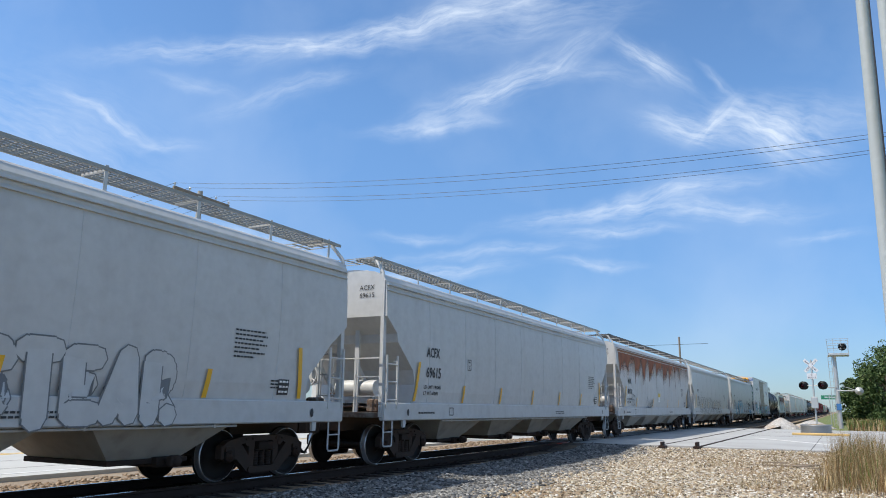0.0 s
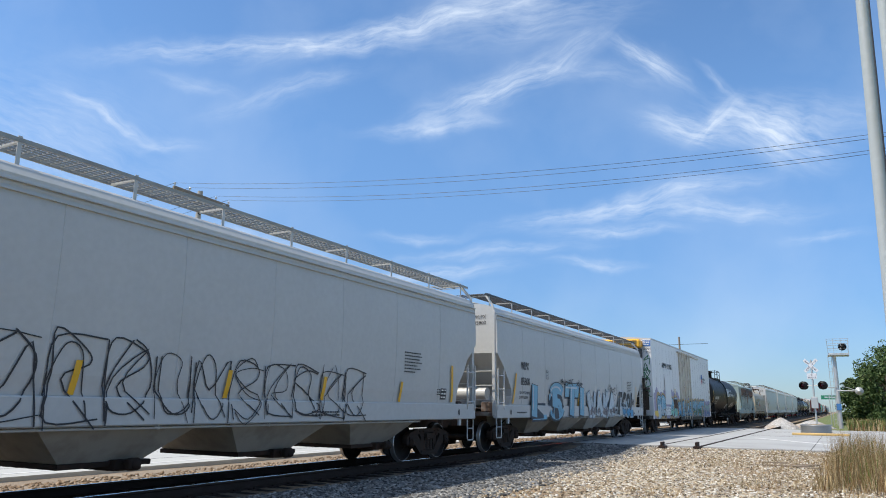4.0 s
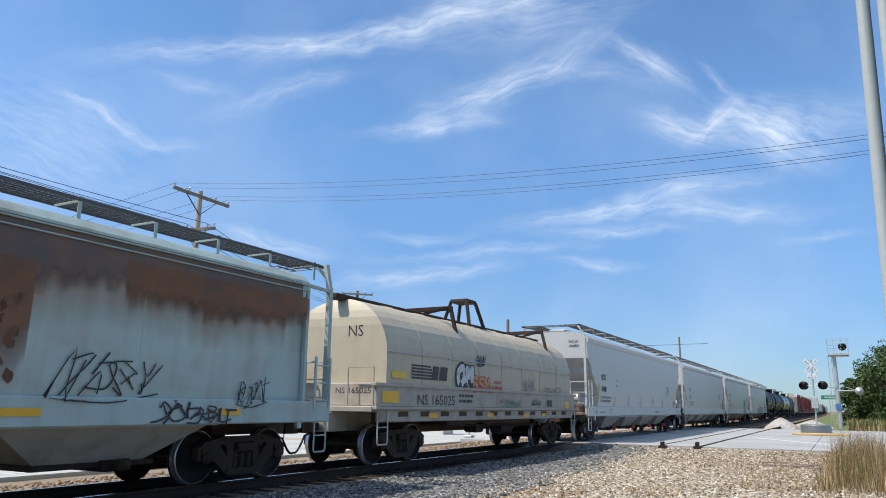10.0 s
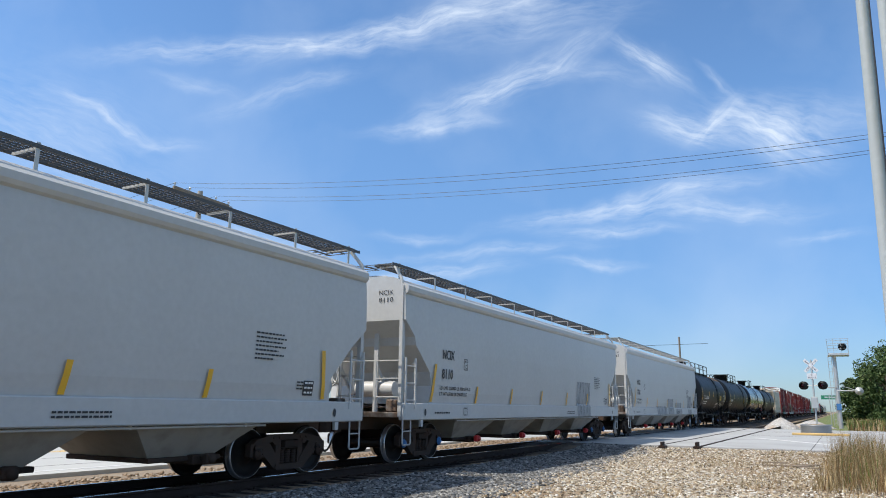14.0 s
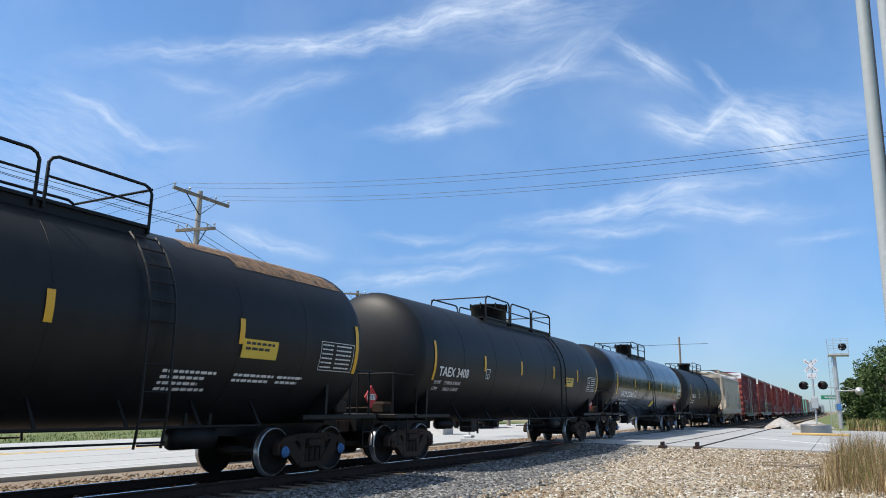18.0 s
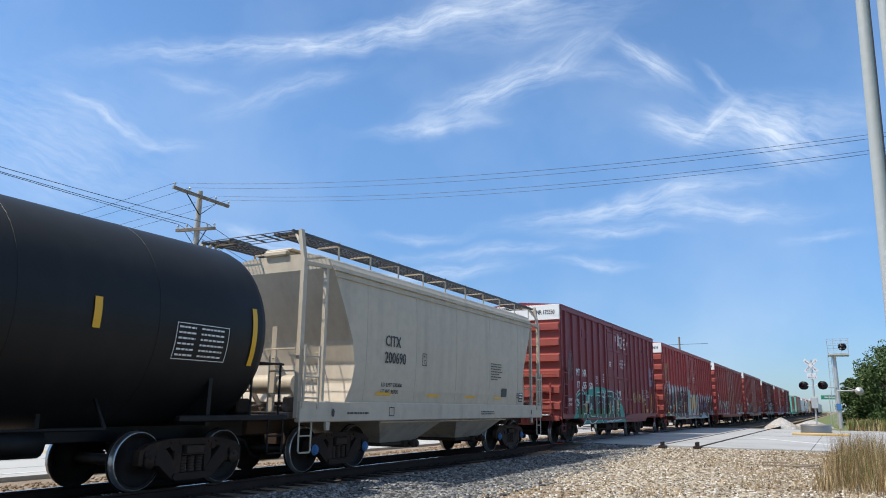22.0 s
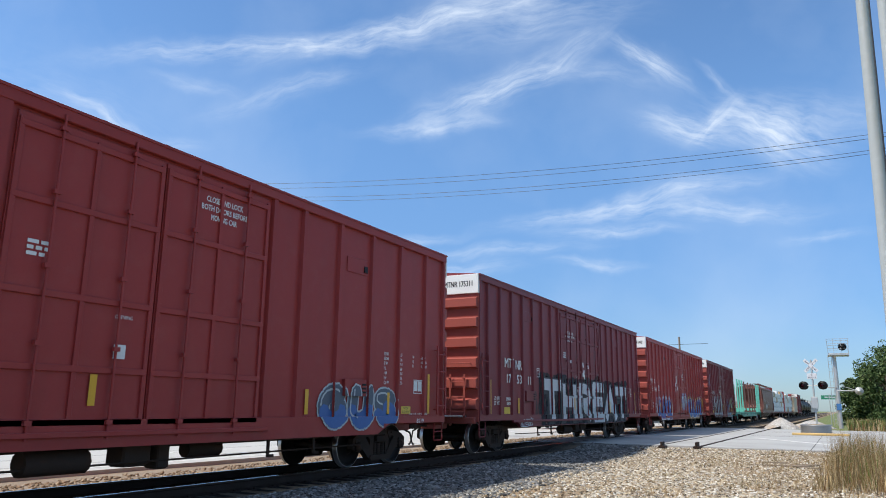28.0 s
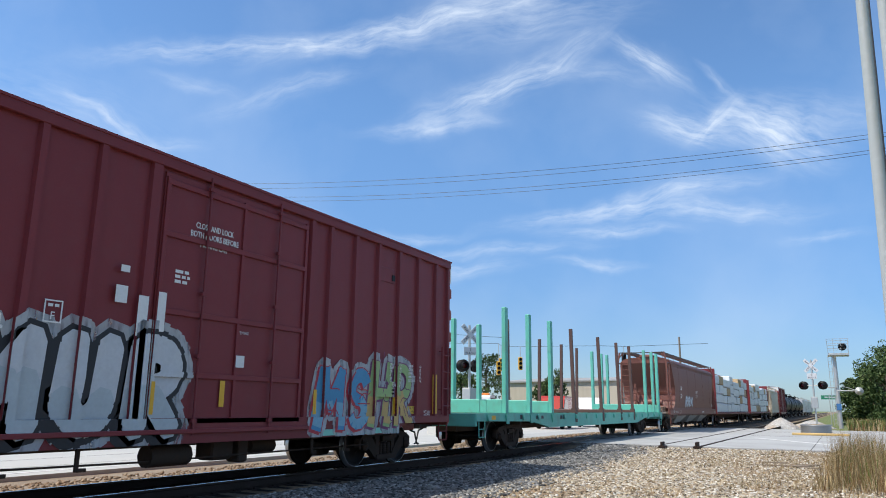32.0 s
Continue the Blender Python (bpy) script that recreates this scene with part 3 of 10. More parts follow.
def coupler_mesh():
    sh = Shape()
    sh.box(-0.42, 0.35, -0.09, 0.09, 0.78, 0.96, 0.02)
    sh.prism([(-0.42, -0.12), (-0.42, 0.12), (-0.55, 0.2), (-0.78, 0.16), (-0.80, 0.08), (-0.62, 0.05), (-0.62, -0.04), (-0.74, -0.10), (-0.74, -0.17), (-0.52, -0.19)], 0.74, 1.0, axis="z")
    sh.box(-0.46, -0.40, -0.02, 0.02, 1.0, 1.12)
    sh.tube([(0.0, 0.42, 1.04), (-0.22, 0.42, 1.02)], 0.012, 5)
    return sh.mesh("coupler", "truck_iron")


def hose_mesh():
    pts = [(0.15, 0.32, 0.72), (-0.1, 0.32, 0.66)]
    pts += [(-0.1 - 0.72 * i / 7, 0.32 - 0.3 * i / 7, 0.66 - 0.34 * math.sin(math.pi * 0.56 * i / 7)) for i in range(1, 8)]
    return Shape().tube(pts, 0.024, 6).mesh("air_hose", "rubber")


AXLE_MESH, AXLE_BLUE = wheelset_mesh()
FRAME_MESH, SPRING_MESH, BOLSTER_MESH, COUPLER_MESH, HOSE_MESH = side_frame_mesh(), springs_mesh(), bolster_mesh(), coupler_mesh(), hose_mesh()


def truck(car, x, blue=False):
    tr = part("truck", BOLSTER_MESH, None, car, "rust-brown cast truck on two axles", pose(x, 0, 0))
    for a in (-0.889, 0.889):
        AXLES.append((part("wheelset", AXLE_BLUE if blue else AXLE_MESH, None, tr, "", pose(a, 0, 0.457)), a))
    for y in (-1.0, 1.0):
        part("side_frame", FRAME_MESH, None, tr, "", pose(0, y, 0))
        part("spring_nest", SPRING_MESH, None, tr, "", pose(0, y, 0))
    return tr


def running_gear(car, L, x0, x1, reach=0.0, blue=False):
    """Trucks, couplers and hoses. reach: how far the ends of the frame stand beyond 0 and L."""
    truck(car, x0, blue), truck(car, x1, blue)
    for x, turn in ((-reach, 0), (L + reach, 180)):
        part("coupler", COUPLER_MESH, None, car, "", pose(x, 0, 0, 0, 0, turn))
        part("air_hose", HOSE_MESH, None, car, "", pose(x, 0, 0, 0, 0, turn))


def car_thing(name, label, category, q0, group="train"):
    car = thing(name, label, category, group)
    TRAIN.append((car, q0))
    return car


def ladder(w, h, rungs, r=0.018, tread=False):
    """Ladder in the x-z plane, standing at 0, with the wall behind it towards +y."""
    sh = Shape()
    for x in (0, w):
        sh.beam((x, 0, 0), (x, 0, h), 0.05, 0.035)
        for z in (0.12, h - 0.12):
            sh.beam((x, 0, z), (x, 0.1, z), 0.03)
    for i in range(rungs):
        z = h * (i + 0.5) / rungs
        sh.tube([(0, 0, z), (w, 0, z)], r, 5)
    return sh


def step_stirrup(w=0.4, h=0.5):
    sh = Shape()
    sh.tube([(0, 0, h), (0, 0, 0.04), (0.03, 0, 0), (w - 0.03, 0, 0), (w, 0, 0.04), (w, 0, h)], 0.018, 5)
    sh.tube([(0, 0, h * 0.5), (w, 0, h * 0.5)], 0.014, 5)
    return sh


def grating(length, width, step=0.16, bars=7):
    """Open-mesh walkway, along x, centred on y."""
    sh = Shape()
    for i in range(bars):
        y = -width / 2 + width * i / (bars - 1)
        sh.box(0, length, y - 0.006, y + 0.006, -0.03, 0.0)
    n = int(length / step)
    for i in range(n + 1):
        x = length * i / n
        sh.box(x - 0.007, x + 0.007, -width / 2, width / 2, -0.022, -0.006)
    for y in (-width / 2, width / 2):
        sh.box(0, length, y - 0.012, y + 0.012, -0.05, 0.012)
    return sh


def brake_wheel(mat):
    sh = Shape()
    ring = [(0, math.cos(a) * 0.27, math.sin(a) * 0.27) for a in np.linspace(0, 2 * math.pi, 19)]
    sh.tube(ring, 0.02, 6, caps=False)
    for j in range(5):
        a = j * 1.2566
        sh.tube([(0.03, 0, 0), (0, math.cos(a) * 0.27, math.sin(a) * 0.27)], 0.014, 5)
    sh.box(0.0, 0.2, -0.14, 0.14, -0.2, 0.16, 0.03)
    return sh


# ---- covered hopper cars ----
HOP = [(1.50, 1.40), (1.545, 1.7), (1.575, 2.2), (1.59, 2.8), (1.585, 3.4), (1.565, 3.85), (1.55, 4.02), (1.56, 4.06), (1.52, 4.16), (1.525, 4.2), (1.44, 4.32), (1.2, 4.43), (0.7, 4.5), (0.0, 4.52)]


def hop_y(z, prof=HOP):
    for (y0, z0), (y1, z1) in zip(prof, prof[1:]):
        if z <= z1:
            return y0 + (y1 - y0) * (z - z0) / (z1 - z0)
    return 0.0


def lofted(prof, L, inset, xs, k=0):
    """A car body: the profile from the sill to the crown, each height reaching to inset(z) from both ends."""
    sh = Shape()
    full = [(-y, z) for y, z in prof] + [(y, z) for y, z in prof[-2::-1]]
    m = len(full)
    v = []
    for y, z in full:
        a, b = inset(z), L - inset(z)
        v += [(a + (b - a) * t, y, z) for t in xs]
    n = len(xs)
    f = [(j * n + i, j * n + i + 1, j * n + n + i + 1, j * n + n + i) for j in range(m - 1) for i in range(n - 1)]
    sh.add(v, f, k, False)
    h = len(prof)
    for e in (0, n - 1):
        w, q = [], []
        for j in range(h):
            w += [v[j * n + e], v[(m - 1 - j) * n + e]]
        q = [(2 * j, 2 * j + 1, 2 * j + 3, 2 * j + 2) for j in range(h - 1)]
        sh.add(w, q, k)
    return sh


ACF = ((3.37, 0.0), (3.0, 0.45), (2.8, 0.5), (2.19, 1.22), (1.85, 1.36), (1.42, 1.28))
STRAIGHT = ((2.95, 0.0), (2.55, 0.5), (1.9, 1.12), (1.7, 1.18), (1.42, 1.12))
OPEN_END = ((4.15, 0.88), (3.65, 1.12), (2.7, 1.6), (2.2, 1.72), (1.8, 1.66), (1.42, 1.5))


def hopper(q0, q1, paint, label, cut=ACF, bays=4, walk_mat="grating", blue=False, post_mat=None, seams=9, trucks=None, under="hopper_under", gate="truck_iron", gusset=False):
    L = q1 - q0
    car = car_thing("covered_hopper_car", label, "hopper car", q0)
    post_mat = post_mat or paint
    open_end = cut[0][1] > 0.3
    corner = cut[0][0]

    def inset(z):
        if z >= corner:
            return cut[0][1]
        for (z0, a0), (z1, a1) in zip(cut, cut[1:]):
            if z >= z1:
                return a0 + (a1 - a0) * (z0 - z) / (z0 - z1)
        return cut[-1][1]

    zs = [z for _, z in HOP]
    prof = sorted(set([(round(hop_y(z), 4), z) for z in zs + [c[0] for c in cut] if z >= 1.4]), key=lambda p: (p[1], -p[0]))
    prof = [p for i, p in enumerate(prof) if i == 0 or p[1] > prof[i - 1][1] + 1e-6]
    part("body", lofted(prof, L, inset, [i / 24 for i in range(25)]), paint, car)
    # weld seams down the side
    for i in range(1, seams):
        x = L * i / seams
        if 1.4 < x < L - 1.4:
            for s in (-1, 1):
                pts = [(x, s * (hop_y(z) + 0.001), z) for z in (1.45, 1.9, 2.5, 3.1, 3.7, 4.0)]
                part("weld_seam", Shape().tube(pts, 0.009, 4), paint, car)
    # slope sheets under the ends
    for e in (0, 1):
        X = lambda x: x if e == 0 else L - x
        # upright stanchions and centre web between end sheet and frame
        for y in (-0.55, 0.55):
            w = Shape()
            w.beam((X(0.35), y, 1.2), (X(0.35), y, 2.9 if open_end else corner - 0.1), 0.05, 0.12)
            w.beam((X(0.35), y, 2.3), (X(1.3), y, 1.25), 0.05, 0.1)
            part("end_strut", w, post_mat, car)
        sh = Shape()
        sh.tube([(X(0.55), -1.0, 1.75), (X(0.55), 0.1, 1.75)], 0.19, 12)
        if not gusset:
            part("air_tank" if e == 0 else "brake_cylinder", sh, paint, car)
        sh = Shape()
        sh.box(*sorted((X(0.0), X(1.3))), -1.5, 1.5, 1.08, 1.2, 0.01)
        part("end_platform", sh, "deck_rust", car)
        sh = Shape()
        sh.box(*sorted((X(-0.08), X(1.9))), -0.35, 0.35, 0.78, 1.08, 0.01)
        part("draft_sill", sh, "underside", car)
        # corner posts and ladders
        for y in (-1.47, 1.47):
            sh = Shape()
            sh.beam((X(0.03), y * 1.0, 1.1), (X(0.03), y, 4.2), 0.11, 0.09)
            sh.tube([(X(0.03), y, 4.15), (X(0.02), y * 0.97, 4.4), (X(0.1), y * 0.8, 4.72)], 0.04, 6)
            if open_end:
                sh.beam((X(0.03), y, 4.1), (X(0.03), y * 0.92, 4.78), 0.1, 0.08)
                sh.beam((X(0.03), y, 4.1), (X(0.95), y, 4.15), 0.07, 0.07)
                sh.beam((X(0.75), y, 1.3), (X(0.75), y, 4.1), 0.08, 0.08)
            part("corner_post", sh, post_mat, car)
            lad = ladder(0.45, 1.2, 3)
            part("ladder", lad, post_mat, car, "", pose(0.06 if e == 0 else L - 0.51, y + (-0.11 if y < 0 else 0.11), 1.28, 0, 0, 0) @ (Matrix.Identity(4) if y < 0 else Matrix.Diagonal((1, -1, 1, 1))))
            st = step_stirrup(0.36, 0.62)
            part("step", st, post_mat, car, "", pose(0.05 if e == 0 else L - 0.41, y * 1.04, 0.46))
        lad = ladder(0.5, 2.7, 8)
        part("end_ladder", lad, post_mat, car, "", Matrix.Translation((X(-0.06), 0.75, 1.5)) @ pose(0, 0, 0, 0, 0, 90))
        for y in (-0.03,):
            sh = Shape()
            for s in (-1, 1):
                for z in (1.55, 1.98, 2.4):
                    sh.tube([(X(-0.1), s * 1.47, z), (X(-0.1), s * 0.85, z)], 0.016, 5)
                sh.tube([(X(-0.1), s * 0.85, 2.42), (X(-0.1), s * 0.85, 1.2)], 0.018, 5)
                sh.tube([(X(-0.1), s * 0.85, 2.4), (X(-0.1), -s * 0.2, 2.4), (X(-0.1), -s * 0.2, 1.2)], 0.014, 5)
            part("handrail", sh, post_mat, car)
        # pipes and a valve box on the platform
        sh = Shape()
        sh.tube([(X(0.5), -1.2, 1.28), (X(0.6), -0.3, 1.34), (X(0.9), 0.6, 1.3)], 0.03, 6)
        sh.tube([(X(0.45), -0.5, 1.25), (X(0.5), -0.45, 1.6), (X(0.55), 0.4, 1.62)], 0.022, 6)
        sh.box(*sorted((X(0.2), X(0.45))), -1.25, -0.95, 1.2, 1.5, 0.03)
        part("brake_pipe", sh, "deck_rust", car)
    part("brake_wheel", brake_wheel(post_mat), post_mat, car, "", pose(-0.16, 0.5, 2.05))
    # side sills
    for y in (-1, 1):
        sh = Shape()
        sh.box(0.0, L, *sorted((y * 1.44, y * 1.575)), 1.02, 1.42, 0.02)
        part("side_sill", sh, paint, car)
        sh = Shape()
        for x in (0.9, L - 0.9):
            sh.prism([(x - 0.06, 1.02), (x + 0.06, 1.02), (x + 0.05, 0.86), (x - 0.05, 0.86)], *sorted((y * 1.50, y * 1.56)))
        part("jacking_pad", sh, paint, car)
        sh = Shape()
        sh.tube([(2.9, y * 1.47, 0.985), (L - 2.9, y * 1.47, 0.985)], 0.022, 6)
        for x in np.linspace(3.4, L - 3.4, 6):
            sh.beam((x, y * 1.47, 0.96), (x, y * 1.47, 1.06), 0.04)
        part("sill_pipe", sh, paint, car)
        if seams == 1:
            sh = Shape()
            sh.prism([(y * 1.535, 3.98), (y * 1.6, 4.03), (y * 1.63, 4.09), (y * 1.63, 4.2), (y * 1.55, 4.27), (y * 1.42, 4.3), (y * 1.42, 3.98)], cut[0][1] + 0.02, L - cut[0][1] - 0.02, axis="x")
            part("eave", sh, paint, car)
            continue
        for z in (3.96, 4.09):
            sh = Shape()
            sh.box(cut[0][1] + 0.02, L - cut[0][1] - 0.02, *sorted((y * 1.54, y * 1.592)), z, z + 0.022)
            part("roof_ledge", sh, paint, car)
    # discharge bays under the floor
    span = (L - 5.2) / bays
    for i in range(bays):
        c = 2.6 + span * (i + 0.5)
        h = span / 2 - 0.06
        sh = Shape()
        top = [(c - h * 0.96, -1.42), (c + h * 0.96, -1.42), (c + h * 0.96, 1.42), (c - h * 0.96, 1.42)]
        low = [(c - h * 0.42, -0.95), (c + h * 0.42, -0.95), (c + h * 0.42, 0.95), (c - h * 0.42, 0.95)]
        sh.add([(x, y, 1.18) for x, y in top] + [(x, y, 0.98) for x, y in [(c - h * 0.8, -1.38), (c + h * 0.8, -1.38), (c + h * 0.8, 1.38), (c - h * 0.8, 1.38)]] + [(x, y, 0.5) for x, y in low],
               [(a + j, a + (j + 1) % 4, a + 4 + (j + 1) % 4, a + 4 + j) for a in (0, 4) for j in range(4)] + [(8, 9, 10, 11)])
        bay = part("discharge_bay", sh, under, car)
        sh = Shape()
        sh.box(c - h * 0.44, c + h * 0.5, -1.0, 1.0, 0.42, 0.5, 0.01)
        sh.box(c + 0.1, c + 0.5, -1.1, 1.1, 0.36, 0.52, 0.02)
        sh.tube([(c + 0.3, -1.25, 0.46), (c + 0.3, 1.25, 0.46)], 0.05, 8)
        part("gate", sh, "truck_iron", bay)
        sh = Shape()
        sh.box(c + 0.19, c + 0.41, -1.32, -1.2, 0.37, 0.55, 0.03)
        sh.turned([(-1.36, 0.0), (-1.36, 0.07), (-1.3, 0.08)], "y", (c + 0.3, 0, 0.46), 8)
        part("gate_gear", sh, gate, bay)
    # roof: hatch trough, running boards, posts
    sh = Shape()
    sh.box(0.8, L - 0.8, -0.32, 0.32, 4.5, 4.62, 0.03)
    n = 5
    for i in range(n):
        a = 0.9 + (L - 1.8) * i / n
        sh.box(a, a + (L - 1.8) / n - 0.08, -0.38, 0.38, 4.62, 4.68, 0.025)
    part("hatch_cover", sh, paint, car)
    for y in (-0.92, 0.92):
        g = part("running_board", grating(L - 0.1, 0.6), walk_mat, car, "", pose(0.05, y, 4.78))
        k = 11
        br = Shape()
        br.beam((0, y * 1.32, 4.38), (0, y * 1.32, 4.82), 0.06, 0.012, up=(0, 1, 0))
        br.beam((0, y * 1.33, 4.74), (0, y * 0.68, 4.74), 0.04, 0.03)
        me = br.mesh("walkway_bracket", post_mat)
        for i in range(k):
            part("walkway_bracket", me, None, car, "", pose(0.25 + (L - 0.5) * i / (k - 1), 0, 0))
    for e in (0, 1):
        sh = grating(0.62, 2.5)
        part("end_running_board", sh, walk_mat, car, "", pose(-0.12 if e == 0 else L - 0.5, 0, 4.76))
    if gusset:
        # side sheets that close the end between the slope and the bulkhead
        for e in (0, 1):
            for s in (-1, 1):
                X = lambda x: x if e == 0 else L - x
                sh = Shape()
                edge = [(0.71, 1.22), (2.5, 1.22), (2.3, 1.9), (1.9, 3.2), (1.6, 4.0), (0.71, 4.0)]
                n = len(edge)
                inner = lambda b: min(1.4, hop_y(b) - 0.08) if b > 1.43 else 1.4
                verts = [(X(a), s * (inner(b) - d), b) for d in (0.0, 0.02) for a, b in edge]
                sh.add(verts, [tuple(range(n)), tuple(range(2 * n - 1, n - 1, -1))] + [(k, (k + 1) % n, n + (k + 1) % n, n + k) for k in range(n)])
                part("end_gusset", sh, paint, car, "flat side sheet closing the car's end")
        for e in (0, 1):
            X = lambda x: x if e == 0 else L - x
            n, sh = 20, Shape()
            for x in (X(0.69), X(0.71)):
                for y0, y1, z0, z1 in ((-1.36, 1.36, 2.2, 4.1), (-0.42, 0.42, 1.3, 2.2), (-1.36, 1.36, 1.2, 1.3)):
                    sh.add([(x, y0, z0), (x, y1, z0), (x, y1, z1), (x, y0, z1)], [(0, 1, 2, 3)])
                for cy in (-0.89, 0.89):
                    ring, rim = [], []
                    for k in range(n):
                        c, q = math.cos(k * 6.2832 / n), math.sin(k * 6.2832 / n)
                        f = 0.45 / max(abs(c), abs(q))
                        ring.append((x, cy + 0.24 * c, 1.75 + 0.3 * q))
                        rim.append((x, cy + c * f * 1.04, 1.75 + q * f))
                    sh.add(ring + rim, [(k, (k + 1) % n, n + (k + 1) % n, n + k) for k in range(n)])
            part("end_bulkhead", sh, paint, car, "end sheet with two round holes")
    running_gear(car, L, *(trucks or (1.72, L - 1.72)), blue=blue)
    wall = lambda x, s, d: (x, -(hop_y(s) + d if s > 1.43 else 1.575 + d), s)
    return car, L, wall


# ---- box cars ----
def clip_rect(polys, x0, x1, z0, z1):
    """The parts of flat faces inside a rectangle."""
    out = []
    for pts in polys:
        xs, zs = [p[0] for p in pts], [p[1] for p in pts]
        if max(xs) <= x0 or min(xs) >= x1 or max(zs) <= z0 or min(zs) >= z1:
            continue
        if min(xs) < x0 or max(xs) > x1 or min(zs) < z0 or max(zs) > z1:
            for ax, lim, keep in ((0, x0, 1), (0, x1, -1), (1, z0, 1), (1, z1, -1)):
                cut = []
                for i, p in enumerate(pts):
                    o = pts[i - 1]
                    ip, io = (p[ax] - lim) * keep >= 0, (o[ax] - lim) * keep >= 0
                    if ip != io:
                        t = (lim - o[ax]) / (p[ax] - o[ax])
                        cut.append((o[0] + (p[0] - o[0]) * t, o[1] + (p[1] - o[1]) * t, p[2]))
                    if ip:
                        cut.append(p)
                pts = cut
                if len(pts) < 3:
                    break
        if len(pts) >= 3:
            out.append(pts)
    return out


def mark_ribbed(name, decal, material, car, wall, ribs, proud=0.004, label=""):
    """Paint that runs over the posts, the sill and the doors as well."""
    polys = [[decal.v[i] for i in f] for f in decal.f]
    me = bpy.data.meshes.new(name)
    v, f = [], []
    for x0, x1, z0, z1, depth in ribs:
        for p in clip_rect(polys, x0, x1, z0, z1):
            f.append(tuple(range(len(v), len(v) + len(p))))
            v += [wall(x, z, depth + proud + LIFT + e) for x, z, e in p]
    if not v:
        return None
    me.from_pydata(v, [], f)
    me.materials.append(MAT[material])
    return part(name, me, None, car, label)


SIDE = 1.53


def box_wall(x, s, d):
    return (x, -SIDE - d, s)


def boxcar(q0, q1, paint, label, door=(6.2, 9.7), leaves=1, cap=5.2, end_paint="box_end", blue=False, trucks=None, rib0=0.6, pitch=0.9):
    """A boxcar with posts outside. door: where its opening lies along the car."""
    L = q1 - q0
    car = car_thing("boxcar", label, "boxcar", q0)
    low, top = 0.98, cap - 0.06
    sh = Shape()
    sh.box(0.05, L - 0.05, -SIDE, SIDE, low, top)
    part("body", sh, paint, car)
    d0, d1 = door
    ribs = []
    for x in [0.1, L - 0.1] + [rib0 + pitch * i for i in range(int((L - rib0 - 0.25) / pitch) + 1)]:
        if d0 - 0.15 < x < d1 + 0.15:
            continue
        ribs.append((x - 0.075, x + 0.075))
    for x in (d0 - 0.13, d1 + 0.13):
        ribs.append((x - 0.1, x + 0.1))
    post = Shape()
    post.prism([(-0.075, 0.0), (-0.05, -0.07), (0.05, -0.07), (0.075, 0.0)], low + 0.02, top - 0.16, axis="z")
    post_me = post.mesh("side_post", paint)
    for a, b in ribs:
        for s in (-1, 1):
            part("side_post", post_me, None, car, "", pose((a + b) / 2, s * SIDE, 0, 0, 0, 0 if s < 0 else 180))
    for s in (-1, 1):
        sh = Shape()
        sh.box(0.03, L - 0.03, *sorted((s * (SIDE - 0.02), s * (SIDE + 0.085))), top - 0.17, top, 0.01)
        part("top_chord", sh, paint, car)
        sh = Shape()
        a = L * 0.14
        sh.prism([(0.04, low - 0.02), (0.04, low + 0.14), (L - 0.04, low + 0.14), (L - 0.04, low - 0.02), (L - a, low - 0.02), (L - a - 0.5, low - 0.24), (a + 0.5, low - 0.24), (a, low - 0.02)],
                 *sorted((s * (SIDE - 0.05), s * (SIDE + 0.075))))
        part("side_sill", sh, paint, car)
    # roof
    sh = Shape()
    sh.prism([(-SIDE - 0.1, cap - 0.07), (-SIDE - 0.1, cap - 0.03), (0, cap + 0.1), (SIDE + 0.1, cap - 0.03), (SIDE + 0.1, cap - 0.07)], 0.0, L, axis="x")
    part("roof", sh, paint, car)
    sh = Shape()
    sh.prism([(-SIDE - 0.085, cap - 0.05), (-SIDE - 0.085, cap - 0.018), (0, cap + 0.125), (SIDE + 0.085, cap - 0.018), (SIDE + 0.085, cap - 0.05)], -0.04, 0.04, axis="x")
    me = sh.mesh("roof_seam", paint)
    for i in range(17):
        part("roof_seam", me, None, car, "", pose(0.3 + (L - 0.6) * i / 16, 0, 0))
    # ribbed ends with a pale top panel
    for e in (0, 1):
        X = lambda x: x if e == 0 else L - x
        sh = Shape()
        sh.box(*sorted((X(0.0), X(0.06))), -SIDE - 0.04, SIDE + 0.04, low - 0.05, top - 0.55, 0.005)
        part("end_sheet", sh, end_paint, car)
        for i in range(6):
            z = 1.28 + i * 0.58
            r = Shape()
            r.prism([(X(0.0), z - 0.02), (X(-0.13), z + 0.02), (X(-0.13), z + 0.25), (X(0.0), z + 0.3)], -SIDE - 0.02, SIDE + 0.02)
            part("end_rib", r, end_paint, car)
        sh = Shape()
        sh.box(*sorted((X(-0.05), X(0.06))), -SIDE - 0.05, SIDE + 0.05, top - 0.55, top + 0.02, 0.01)
        part("end_panel", sh, "letter_white", car, "white-painted top panel")
        for y in (-1.22, 0.72):
            lad = ladder(0.45, 1.25, 3)
            part("end_ladder", lad, end_paint, car, "", Matrix.Translation((X(-0.2), y, 1.0)) @ pose(0, 0, 0, 0, 0, 90 if e == 0 else 90))
        sh = Shape()
        sh.tube([(X(-0.22), -1.4, 2.56), (X(-0.22), 1.4, 2.56)], 0.016, 5)
        for y in (-1.4, 0, 1.4):
            sh.tube([(X(0.0), y, 2.5), (X(-0.22), y, 2.56)], 0.014, 5)
        part("grab_iron", sh, end_paint, car)
        sh = Shape()
        sh.box(*sorted((X(-0.38), X(-0.02))), -1.2, 0.75, 1.06, 1.11, 0.008)
